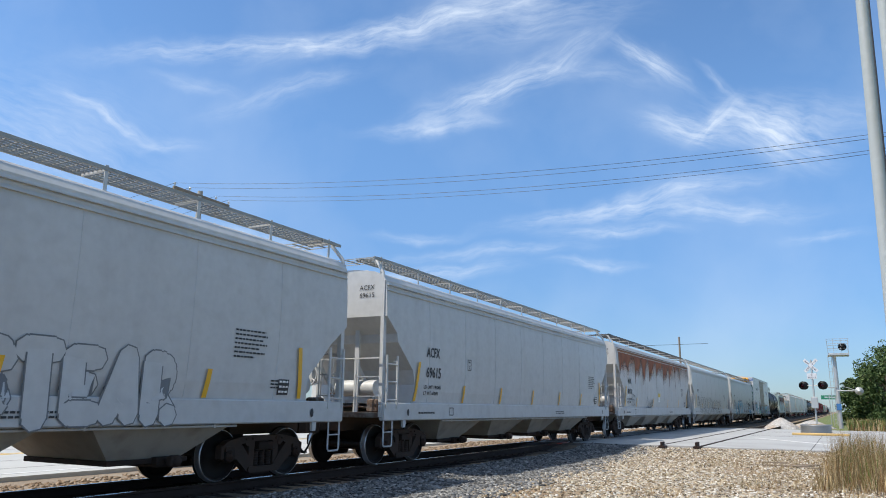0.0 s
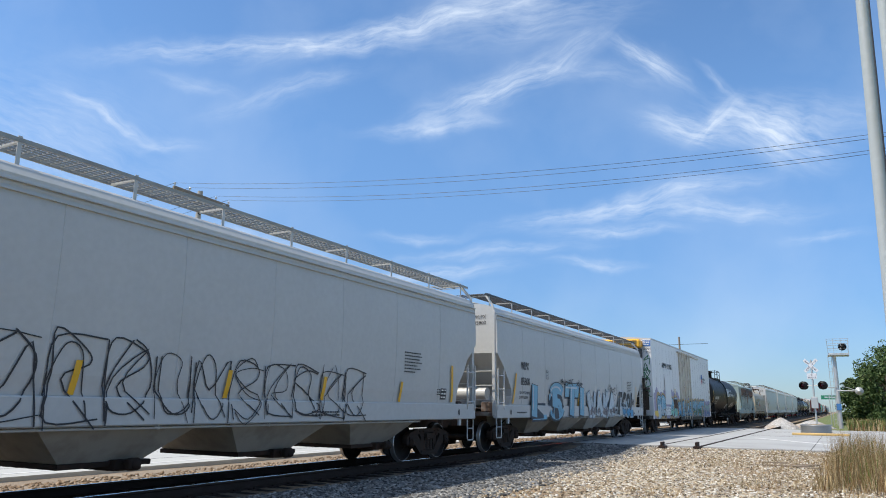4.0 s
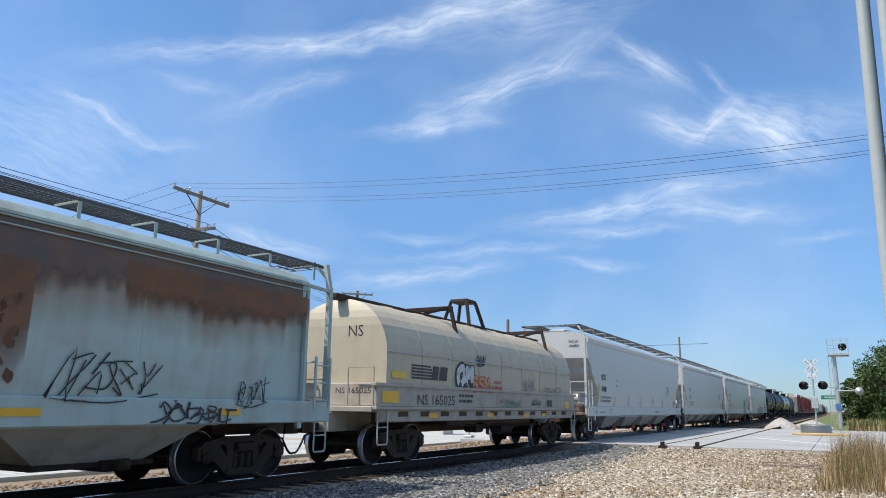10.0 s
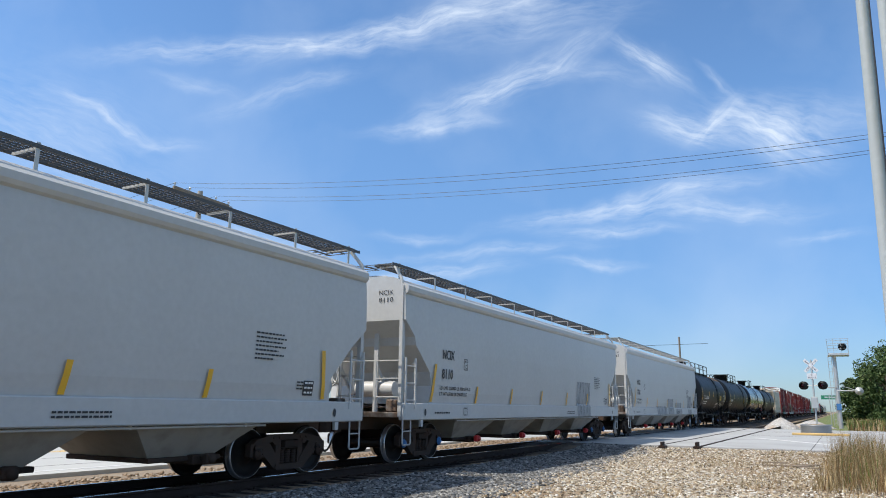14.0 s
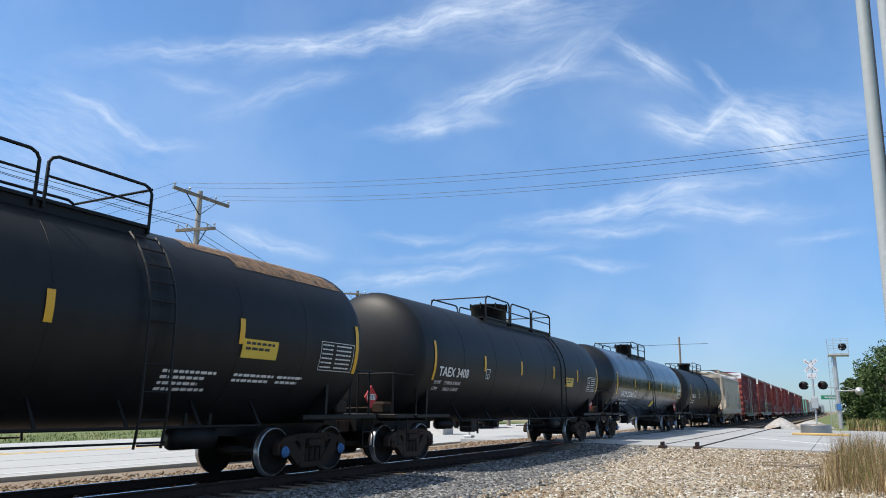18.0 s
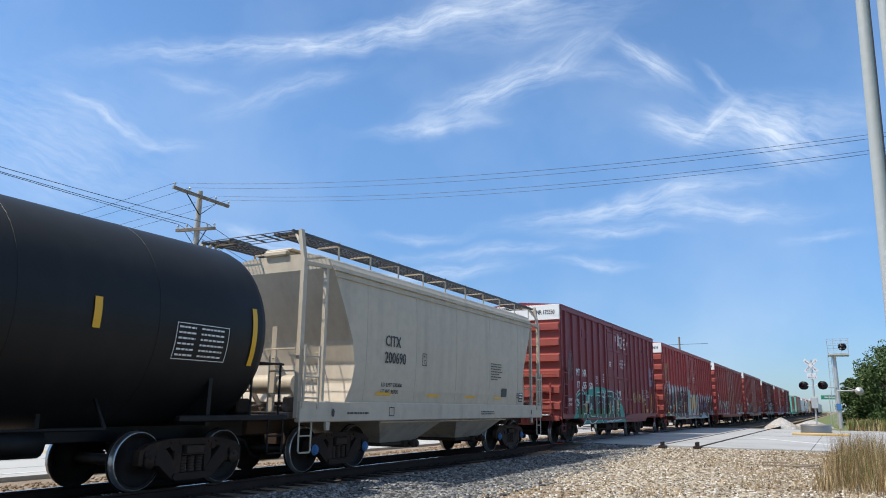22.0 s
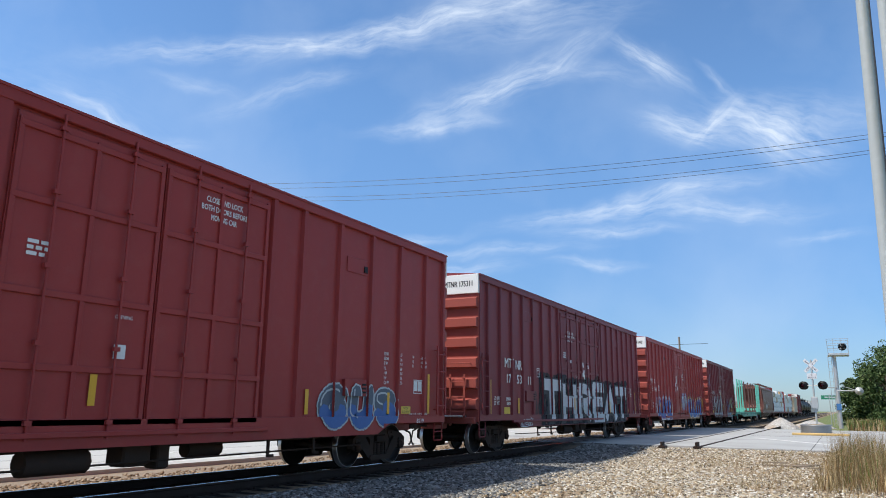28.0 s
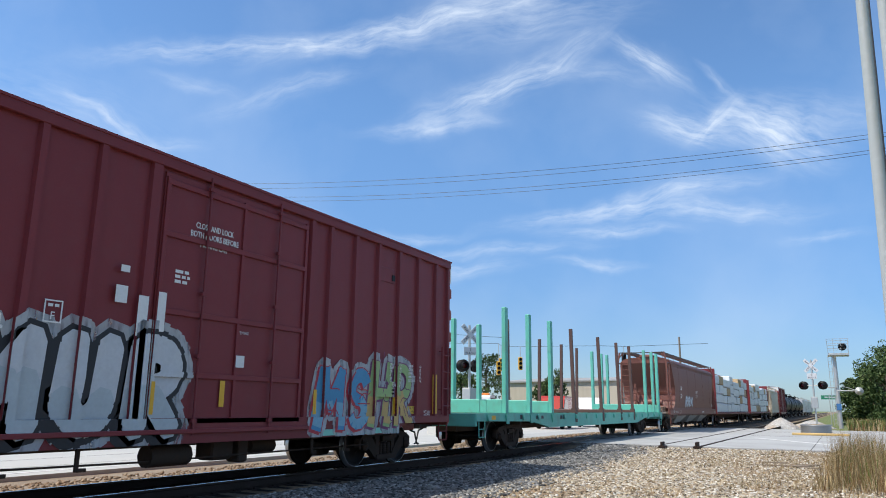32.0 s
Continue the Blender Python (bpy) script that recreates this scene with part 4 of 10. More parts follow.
        part("crossover_board", sh, "galvanised", car)
        sh = Shape()
        sh.box(*sorted((X(-0.3), X(0.4))), -0.36, 0.36, 0.72, 1.05, 0.02)
        sh.box(*sorted((X(-0.12), X(0.02))), -1.5, 1.5, 0.88, 1.06, 0.02)
        part("end_sill", sh, end_paint, car)
        for s in (-1, 1):
            lad = ladder(0.42, 1.7, 4)
            part("ladder", lad, paint, car, "", Matrix.Translation((X(0.1) if e == 0 else X(0.52), s * (SIDE + 0.12), 1.15)) @ (Matrix.Identity(4) if s < 0 else Matrix.Diagonal((1, -1, 1, 1))))
            part("step", step_stirrup(0.42, 0.42), paint, car, "", pose(X(0.08) if e == 0 else X(0.5), s * (SIDE + 0.02), 0.52))
    part("brake_wheel", brake_wheel("box_end"), end_paint, car, "", pose(-0.24, 0.95, 2.0))
    sh = Shape()
    sh.box(-0.3, -0.26, -0.62, 0.1, 1.72, 2.12, 0.01)
    for y in (-0.5, 0.0):
        sh.beam((-0.28, y, 1.75), (-0.1, y, 1.75), 0.04)
    part("brake_step", sh, end_paint, car)
    # plug doors with their rods and keepers
    leaf = (d1 - d0) / leaves
    for s in (-1, 1):
        for j in range(leaves):
            a, b = d0 + leaf * j + 0.02, d0 + leaf * (j + 1) - 0.02
            f = lambda y0, y1: sorted((s * (SIDE + y0), s * (SIDE + y1)))
            sh = Shape()
            sh.box(a, b, *f(0.0, 0.035), low + 0.06, top - 0.22, 0.008)
            dr = part("door", sh, paint, car, "plug door with lock rods")
            fr = Shape()
            for z in (low + 0.1, low + 0.8, low + 1.75, low + 2.95, top - 0.38):
                fr.box(a + 0.03, b - 0.03, *f(0.03, 0.075), z - 0.045, z + 0.045, 0.008)
            for x in (a + 0.05, (a + b) / 2, b - 0.05):
                fr.box(x - 0.035, x + 0.035, *f(0.03, 0.07), low + 0.1, top - 0.3, 0.006)
            part("door_frame", fr, paint, dr)
            for x in (a + leaf * 0.25, b - leaf * 0.25):
                r = Shape()
                r.tube([(x, s * (SIDE + 0.1), low - 0.12), (x, s * (SIDE + 0.1), top - 0.1)], 0.02, 6)
                for z in (low + 0.1, low + 1.1, low + 2.1, low + 3.1, top - 0.3):
                    r.box(x - 0.05, x + 0.05, *f(0.07, 0.13), z - 0.03, z + 0.03)
                part("lock_rod", r, paint, dr)
        for x in (d0 - 3.45, d1 + 2.5):
            for z in (1.54, 4.15):
                st = Shape()
                deep = 0.078 if z < 2 else 0.02
                st.box(x, x + 0.78, *sorted((s * SIDE, s * (SIDE + deep))), z, z + 0.34, 0.008)
                stop = part("door_stop", st, paint, car)
                lt = Shape()
                for k in range(3 if z < 2 else 1):
                    lt.box(x + 0.62, x + 0.74, *sorted((s * (SIDE + deep), s * (SIDE + deep + 0.02))), z + 0.06 + k * 0.08, z + (0.1 if z < 2 else 0.2) + k * 0.08)
                part("latch", lt, "black_steel", stop)
        sh = Shape()
        sh.box(d0 - (d1 - d0) * 0.95, d1 + 0.2, *sorted((s * (SIDE + 0.06), s * (SIDE + 0.13))), low - 0.09, low - 0.02, 0.01)
        part("door_track", sh, paint, car)
    sh = Shape()
    sh.box(2.2, L - 2.2, -0.3, 0.3, 0.62, 0.98)
    for x in np.linspace(3.4, L - 3.4, 5):
        sh.box(x - 0.08, x + 0.08, -1.45, 1.45, 0.74, 0.98)
    part("underframe", sh, "underside", car)
    sh = Shape()
    sh.tube([(L * 0.42, -1.2, 0.55), (L * 0.47, -1.2, 0.55)], 0.17, 10)
    sh.tube([(3.3, -1.3, 0.52), (L * 0.42, -1.3, 0.48), (L - 3.3, -1.3, 0.52)], 0.016, 5)
    sh.tube([(L * 0.58, -0.9, 0.6), (L * 0.62, -0.9, 0.6)], 0.13, 10)
    sh.box(L * 0.5, L * 0.5 + 0.5, -1.3, -0.9, 0.42, 0.76, 0.05)
    sh.box(L * 0.5 + 0.62, L * 0.5 + 0.85, -1.3, -1.0, 0.36, 0.76, 0.03)
    for x in (L * 0.27, L * 0.34, L * 0.66, L * 0.73):
        sh.beam((x, -1.38, 0.78), (x, -1.38, 0.42), 0.06, 0.03)
        sh.beam((x, -1.38, 0.44), (x + 0.14, -1.38, 0.44), 0.05)
    part("brake_gear", sh, "truck_iron", car)
    running_gear(car, L, *(trucks or (2.2, L - 2.2)), reach=0.3, blue=blue)
    relief = [(0.05, L - 0.05, low + 0.14, top, 0.0)] + [(a, b, low + 0.14, top - 0.16, 0.07) for a, b in ribs]
    relief.append((0.04, L - 0.04, low - 0.02, low + 0.14, 0.075))
    relief.append((L * 0.14 + 0.3, L * 0.86 - 0.3, low - 0.24, low - 0.02, 0.075))
    relief += [(x, x + 0.78, 1.54, 1.88, 0.078) for x in (d0 - 3.45, d1 + 2.5)]
    for j in range(leaves):
        a, b = d0 + leaf * j + 0.02, d0 + leaf * (j + 1) - 0.02
        relief.append((a, b, low + 0.14, top - 0.22, 0.035))
        relief += [(a + 0.03, b - 0.03, z - 0.045, z + 0.045, 0.075) for z in (low + 0.8, low + 1.75, low + 2.95)]
        relief += [(x - 0.035, x + 0.035, low + 0.14, top - 0.3, 0.07) for x in (a + 0.05, (a + b) / 2, b - 0.05)]
    return car, L, box_wall, relief


# ---- tank cars ----
def tank_car(q0, q1, paint, label, r=1.66, zc=2.59, body=(0.45, None), dome=None, trucks=(1.9, None), rails=(-1.9, 1.6), ladder_x=None, blue=False, band=True, box_dome=False, shell="black_steel", dome_r=0.42):
    L = q1 - q0
    car = car_thing("tank_car", label, "tank car", q0)
    x0, x1 = body[0], body[1] or L - body[0]
    cap = 0.62
    prof = [(x0 + cap * (1 - math.cos(a)), r * math.sin(a)) for a in np.linspace(0.0, math.pi / 2, 10)]
    n = 14
    prof += [(x0 + cap + (x1 - x0 - 2 * cap) * i / n, r) for i in range(1, n)]
    prof += [(x1 - cap * (1 - math.cos(a)), r * math.sin(a)) for a in np.linspace(math.pi / 2, 0.0, 10)]
    sh = Shape()
    sh.turned(prof, "x", (0, 0, zc), 56)
    part("tank", sh, paint, car)
    mid = dome if dome is not None else L / 2
    # stiffening seams round the jacket
    for i in range(1, 7):
        x = x0 + cap + (x1 - x0 - 2 * cap) * i / 7
        s2 = Shape()
        s2.tube([(x, math.cos(a) * (r + 0.002), zc + math.sin(a) * (r + 0.001)) for a in np.linspace(0, 2 * math.pi, 57)], 0.003, 4, caps=False)
        part("jacket_seam", s2, paint, car)
    # manway, valves, platform and rails on top
    top = zc + r
    if box_dome:
        s2 = Shape()
        s2.box(mid - 2.3, mid - 0.9, -0.5, 0.5, top - 0.1, top + 0.62, 0.04)
        s2.box(mid - 2.34, mid - 0.86, -0.54, 0.54, top + 0.5, top + 0.56, 0.02)
        part("valve_house", s2, shell, car)
    else:
        s2 = Shape()
        s2.turned([(top - 0.12, dome_r), (top + 0.48, dome_r), (top + 0.49, dome_r + 0.05), (top + 0.55, dome_r + 0.05), (top + 0.58, dome_r * 0.7), (top + 0.6, 0.0)], "z", (mid, 0, 0), 18)
        for j in range(8):
            a = j * 0.785
            s2.tube([(mid + math.cos(a) * (dome_r + 0.05), math.sin(a) * (dome_r + 0.05), top + 0.38), (mid + math.cos(a) * (dome_r + 0.05), math.sin(a) * (dome_r + 0.05), top + 0.59)], 0.03, 5)
        part("manway", s2, shell, car)
    s2 = Shape()
    for dx in (0.75, 1.15):
        s2.turned([(top - 0.1, 0.12), (top + 0.2, 0.12), (top + 0.28, 0.08), (top + 0.3, 0.0)], "z", (mid + dx, 0.1, 0), 10)
    part("valve", s2, shell, car)
    s2 = Shape()
    for y in (-0.78, 0.78):
        s2.box(mid + rails[0], mid + rails[1], y - 0.22, y + 0.22, top - 0.16, top - 0.11)
    s2.box(mid + rails[0], mid + rails[1], -0.95, -0.9, top - 0.3, top - 0.1)
    part("walkway", s2, shell, car)
    lx = ladder_x if ladder_x is not None else mid - 0.5
    r0, r1 = mid + rails[0], mid + rails[1]
    if rails:
        s2 = Shape()
        for y in (-0.98, 0.98):
            k = max(2, round((r1 - r0) / 1.9))
            for i in range(k):
                a, b = r0 + (r1 - r0) * i / k + (0.07 if i else 0.0), r0 + (r1 - r0) * (i + 1) / k - (0.07 if i < k - 1 else 0.0)
                s2.tube([(a, y, top - 0.25), (a, y, top + 0.42), (a + 0.05, y, top + 0.5), (a + 0.14, y, top + 0.54), (b - 0.14, y, top + 0.54), (b - 0.05, y, top + 0.5), (b, y, top + 0.42), (b, y, top - 0.25)], 0.026, 7)
                s2.tube([(a, y, top + 0.22), (b, y, top + 0.22)], 0.02, 6)
        for a in (r0, r1):
            s2.tube([(a, -0.98, top + 0.5), (a, 0.98, top + 0.5)], 0.022, 6)
        part("safety_rail", s2, shell, car)
    # side ladder bent round the shell
    for s in (-1, 1):
        s2 = Shape()
        for x in (lx, lx + 0.48):
            arc = [(x, s * math.sin(a) * (r + 0.09), zc + math.cos(a) * (r + 0.09)) for a in np.linspace(0.7, 1.6, 8)]
            s2.tube(arc + [(x, s * (r + 0.1), 1.2), (x, s * (r + 0.02), 0.7)], 0.022, 5)
        for a in np.linspace(0.75, 1.6, 6):
            s2.tube([(lx, s * math.sin(a) * (r + 0.09), zc + math.cos(a) * (r + 0.09)), (lx + 0.48, s * math.sin(a) * (r + 0.09), zc + math.cos(a) * (r + 0.09))], 0.016, 5)
        for z in (0.75, 1.1, 1.5, 1.9):
            s2.tube([(lx, s * (r + 0.09), z), (lx + 0.48, s * (r + 0.09), z)], 0.016, 5)
        part("side_ladder", s2, shell, car)
    # frame: stub sills, end platforms, saddles, side walkway pipe
    for e in (0, 1):
        X = lambda x: x if e == 0 else L - x
        t = trucks[0] if e == 0 else L - (trucks[1] or L - trucks[0])
        s2 = Shape()
        s2.box(*sorted((X(0.0), X(t + 2.2))), -0.36, 0.36, 0.74, 1.14, 0.02)
        part("stub_sill", s2, shell, car)
        s2 = Shape()
        s2.box(*sorted((X(0.0), X(1.35))), -1.45, 1.45, 1.06, 1.16, 0.015)
        s2.box(*sorted((X(0.9), X(2.6))), -1.5, -1.4, 1.06, 1.16, 0.02)
        s2.box(*sorted((X(0.9), X(2.6))), 1.4, 1.5, 1.06, 1.16, 0.02)
        part("end_platform", s2, shell, car)
        s2 = Shape()
        s2.prism([(-1.42, 1.0), (-1.44, 1.95), (-1.25, 1.72), (-0.8, 1.3), (0, 1.1), (0.8, 1.3), (1.25, 1.72), (1.44, 1.95), (1.42, 1.0)], *sorted((X(t + 0.1 - 0.04), X(t + 0.1 + 0.04))), axis="x")
        part("saddle", s2, shell, car)
        for s in (-1, 1):
            s2 = Shape()
            s2.tube([(X(0.1), s * 0.3, 2.1), (X(0.1), s * 1.3, 2.1), (X(0.16), s * 1.42, 2.08), (X(0.9), s * 1.42, 2.08), (X(0.98), s * 1.42, 2.0), (X(0.98), s * 1.42, 1.1)], 0.022, 6)
            s2.tube([(X(0.1), s * 1.3, 2.1), (X(0.1), s * 1.3, 1.1)], 0.022, 6)
            s2.tube([(X(0.1), s * 0.3, 2.1), (X(0.1), s * 0.3, 1.1)], 0.022, 6)
            part("end_rail", s2, shell, car)
        for s in (-1, 1):
            part("step", step_stirrup(0.4, 0.62), shell, car, "", pose(0.12 if e == 0 else L - 0.52, s * 1.45, 0.48))
        s2 = Shape()
        s2.box(*sorted((X(0.35), X(0.75))), -0.9, -0.5, 1.16, 1.45, 0.05)
        s2.tube([(X(0.5), -0.5, 1.3), (X(0.6), 0.9, 1.25)], 0.03, 6)
        part("brake_gear", s2, "truck_iron", car)
    part("brake_wheel", brake_wheel(shell), shell, car, "", pose(-0.02, 0.75, 1.75))
    s2 = Shape()
    a, b = trucks[0] + 2.0, (trucks[1] or L - trucks[0]) - 2.0
    for s in (-1, 1):
        s2.tube([(a, s * 1.42, 0.98), (b, s * 1.42, 0.98)], 0.028, 6)
        for x in np.linspace(a, b, 6):
            s2.beam((x, s * 1.42, 0.98), (x, s * 1.1, 1.45), 0.04)
    s2.tube([(a, -1.42, 0.82), (a + (b - a) * 0.18, -1.42, 0.8), (a + (b - a) * 0.2, -1.42, 0.96)], 0.014, 5)
    part("side_pipe", s2, shell, car)
    # brake rigging slung below the shell
    s2 = Shape()
    s2.turned([(a + 0.3, 0.0), (a + 0.34, 0.14), (a + 1.1, 0.14), (a + 1.14, 0.0)], "x", (0, -0.5, 0.86), 14)
    s2.box(a + 1.7, a + 2.1, -0.9, -0.5, 0.62, 1.0, 0.04)
    s2.tube([(a + 2.1, -0.6, 0.75), (mid - 0.6, -0.6, 0.72)], 0.025, 6)
    s2.beam((a + 2.6, -0.85, 0.9), (a + 2.9, -0.4, 0.7), 0.07)
    s2.beam((a + 2.75, -0.6, 0.55), (a + 2.75, -0.6, 1.05), 0.05)
    part("brake_cylinder", s2, shell, car)
    s2 = Shape()
    s2.turned([(b - 1.5, 0.0), (b - 1.46, 0.19), (b - 0.6, 0.19), (b - 0.56, 0.0)], "x", (0, -0.85, 0.78), 14)
    for x in (b - 1.2, b - 0.65):
        s2.beam((x, -0.85, 0.9), (x, -0.85, 1.25), 0.06)
    s2.tube([(mid + 0.6, -0.75, 0.75), (b - 1.5, -0.75, 0.72)], 0.02, 6)
    s2.tube([(mid + 1.1, -1.0, 1.1), (mid + 1.1, -1.0, 0.6), (mid + 1.35, -1.0, 0.56), (mid + 1.4, -1.0, 0.7)], 0.025, 6)
    part("air_reservoir", s2, shell, car)
    s2 = Shape()
    s2.turned([(zc - r - 0.28, 0.0), (zc - r - 0.28, 0.16), (zc - r - 0.1, 0.2), (zc - r + 0.1, 0.4)], "z", (mid, 0, 0), 12)
    s2.box(mid - 0.5, mid + 0.5, -0.3, 0.3, zc - r - 0.06, zc - r + 0.1, 0.02)
    part("bottom_outlet", s2, shell, car)
    running_gear(car, L, trucks[0], trucks[1] or L - trucks[0], blue=blue)

    def wall(x, s, d):
        h = max(-0.99, min(0.99, (s - zc) / r))
        return (x, -(r + d) * math.sqrt(1 - h * h), zc + (r + d) * h)

    return car, L, wall

# ---- sprayed paint on the cars ----
def pigment(name, color, rough=0.55):
    MAT[name] = shade(name, color, rough, grain=0.1, grain_scale=18, spots=0.12, spot_color=tuple(c * 0.5 for c in color), spot_scale=5)
    return name


for nm, c in (("p_white", (0.62, 0.64, 0.66)), ("p_black", (0.018, 0.018, 0.022)), ("p_grey", (0.3, 0.32, 0.34)), ("p_pale", (0.5, 0.56, 0.58)), ("p_sky", (0.22, 0.46, 0.6)),
              ("p_blue", (0.03, 0.1, 0.36)), ("p_teal", (0.03, 0.33, 0.26)), ("p_mint", (0.25, 0.62, 0.5)), ("p_pink", (0.6, 0.24, 0.42)), ("p_orange", (0.7, 0.32, 0.05)),
              ("p_lilac", (0.36, 0.33, 0.46)), ("p_tan", (0.5, 0.34, 0.14)), ("p_green", (0.06, 0.2, 0.1)), ("p_red", (0.5, 0.04, 0.06)), ("p_lime", (0.35, 0.5, 0.2)), ("p_slate", (0.1, 0.13, 0.17)), ("p_cobalt", (0.06, 0.16, 0.42)),
              ("p_azure", (0.07, 0.3, 0.52)), ("p_mist", (0.42, 0.5, 0.53)), ("p_cream", (0.62, 0.62, 0.46)), ("p_seam", (0.36, 0.46, 0.42)), ("p_ink", (0.03, 0.04, 0.055)), ("p_amber", (0.66, 0.44, 0.16)), ("p_grime", (0.2, 0.17, 0.17)),
              ("p_coal", (0.035, 0.042, 0.048)), ("p_forest", (0.02, 0.12, 0.045)), ("p_sea", (0.35, 0.5, 0.44)), ("p_ash", (0.4, 0.39, 0.37)), ("p_plum", (0.2, 0.05, 0.14))):
    pigment(nm, c)

def veil_material(name, color, amount):
    """A thin stain: lets the paint below show through in places."""
    m = shade(name, color, 0.75, grain=0.2, grain_scale=9)
    nt = m.node_tree
    co, n, r = nt.nodes.new("ShaderNodeTexCoord"), nt.nodes.new("ShaderNodeTexNoise"), nt.nodes.new("ShaderNodeMapRange")
    mp = nt.nodes.new("ShaderNodeMapping")
    mp.inputs["Scale"].default_value = (1.6, 1, 0.35)
    nt.links.new(co.outputs["Object"], mp.inputs["Vector"])
    nt.links.new(mp.outputs[0], n.inputs["Vector"])
    n.inputs["Scale"].default_value, n.inputs["Detail"].default_value = 5.0, 6.0
    r.inputs["From Min"].default_value, r.inputs["From Max"].default_value, r.inputs["To Max"].default_value = 0.22, 0.52, amount
    nt.links.new(n.outputs["Fac"], r.inputs["Value"])
    nt.links.new(r.outputs[0], nt.nodes["Principled BSDF"].inputs["Alpha"])
    MAT[name] = m


for nm, c, amount in (("mist_white", (0.6, 0.62, 0.64), 0.75), ("mist_grey", (0.22, 0.19, 0.18), 0.8), ("mist_black", (0.03, 0.03, 0.035), 0.9), ("mist_pink", (0.55, 0.38, 0.48), 0.85)):
    veil_material(nm, c, amount)

FORMS = (((0.1, 0.0), (0.14, 0.55), (0.3, 0.98), (0.55, 0.9), (0.62, 0.5), (0.8, 0.02)), ((0.85, 0.85), (0.5, 1.0), (0.15, 0.75), (0.5, 0.52), (0.85, 0.28), (0.5, 0.0), (0.12, 0.14)),
         ((0.12, 0.95), (0.15, 0.4), (0.45, 0.02), (0.8, 0.3), (0.85, 0.95)), ((0.15, 0.0), (0.12, 0.6), (0.2, 1.0), (0.7, 0.95), (0.78, 0.62), (0.3, 0.5), (0.85, 0.0)),
         ((0.9, 0.95), (0.2, 0.98), (0.12, 0.5), (0.16, 0.02), (0.9, 0.06)), ((0.5, 1.0), (0.12, 0.62), (0.2, 0.15), (0.55, 0.02), (0.86, 0.4), (0.75, 0.85), (0.5, 1.0)),
         ((0.08, 0.02), (0.14, 0.98), (0.45, 0.4), (0.8, 1.0), (0.9, 0.02)), ((0.1, 1.0), (0.12, 0.02), (0.3, 0.5), (0.85, 0.98), (0.4, 0.5), (0.9, 0.02)))
BARS = ((0.2, 0.45, 0.75, 0.5), (0.15, 0.5, 0.7, 0.55), (0.3, 0.5, 0.6, 0.1))


def curve_through(pts, n=5):
    """A smooth line through pts."""
    out, m = [], len(pts)
    for i in range(m - 1):
        p0, p1, p2, p3 = pts[max(i - 1, 0)], pts[i], pts[i + 1], pts[min(i + 2, m - 1)]
        for j in range(n):
            t = j / n
            out.append(tuple(0.5 * (2 * b + (c - a) * t + (2 * a - 5 * b + 4 * c - d) * t * t + (3 * b - a - 3 * c + d) * t ** 3) for a, b, c, d in zip(p0, p1, p2, p3)))
    return out + [pts[-1]]


def spray(name, decal, material, car, wall, ribs, proud, label=""):
    if ribs:
        mark_ribbed(name, decal, material, car, wall, ribs, proud, label)
    else:
        mark(name, decal, material, car, wall, proud, label)


def piece(car, wall, x0, x1, z0, z1, letters, fill, outline, seed, back=None, shine=None, ribs=None, w=0.3, edge=0.09, second=None, glow=None, sharp=False):
    """A sprayed mural of letter-like shapes that cannot be read."""
    rnd = random.Random(seed)
    H, W = z1 - z0, (x1 - x0) / letters
    base, fills, mix, lines, halo = Decal(), Decal(), Decal(), Decal(), Decal()
    if back:
        cloud = Decal()
        for i in range(int(letters * 6)):
            x = x0 + (x1 - x0) * (i + rnd.random()) / (letters * 6)
            cloud.blob(x, z0 + H * rnd.uniform(0.7, 1.02), W * rnd.uniform(0.16, 0.34), H * rnd.uniform(0.1, 0.22), 14)
        cloud.bar(x0, x1, z0, z0 + H * 0.9)
        spray("mural_ground", cloud, back, car, wall, ribs, 0.003)
    drips = Decal()
    for i in range(letters):
        form = FORMS[rnd.randrange(len(FORMS))]
        tilt = rnd.uniform(-0.12, 0.2)
        pts = [(x0 + W * (i + 0.02 + 0.96 * (u + tilt * (v - 0.5)) + rnd.uniform(-0.04, 0.04)), z0 + H * (0.12 + 0.74 * v + rnd.uniform(-0.04, 0.04))) for u, v in form]
        c = pts if sharp else curve_through(pts)
        base.stroke(c, w + 2 * edge)
        if glow:
            halo.stroke(c, w + 2 * edge + 0.3)
        fills.stroke(c, w)
        k = len(c)
        (mix if second else fills).stroke(c[int(k * rnd.uniform(0, 0.3)):int(k * rnd.uniform(0.45, 0.8)) + 2], w * 0.62)
        lines.stroke([(x + 0.04, z + 0.05) for x, z in c[int(k * 0.1):int(k * 0.45)]], w * 0.12)
        lines.stroke([(x - 0.03, z + 0.07) for x, z in c[int(k * 0.6):int(k * 0.85)]], w * 0.1)
        if rnd.random() < 0.6:
            b = BARS[rnd.randrange(3)]
            q = [(x0 + W * (i + b[0]), z0 + H * b[1]), (x0 + W * (i + b[2]), z0 + H * b[3])]
            base.stroke(q, w * 0.6 + 2 * edge), fills.stroke(q, w * 0.6)
    if glow:
        spray("mural_edge", halo, glow, car, wall, ribs, 0.0065)
    spray("mural_outline", base, outline, car, wall, ribs, 0.01)
    spray("mural_fill", fills, fill, car, wall, ribs, 0.0135)
    if second:
        spray("mural_shading", mix, second, car, wall, ribs, 0.017)
    if shine:
        spray("mural_highlight", lines, shine, car, wall, ribs, 0.0205)


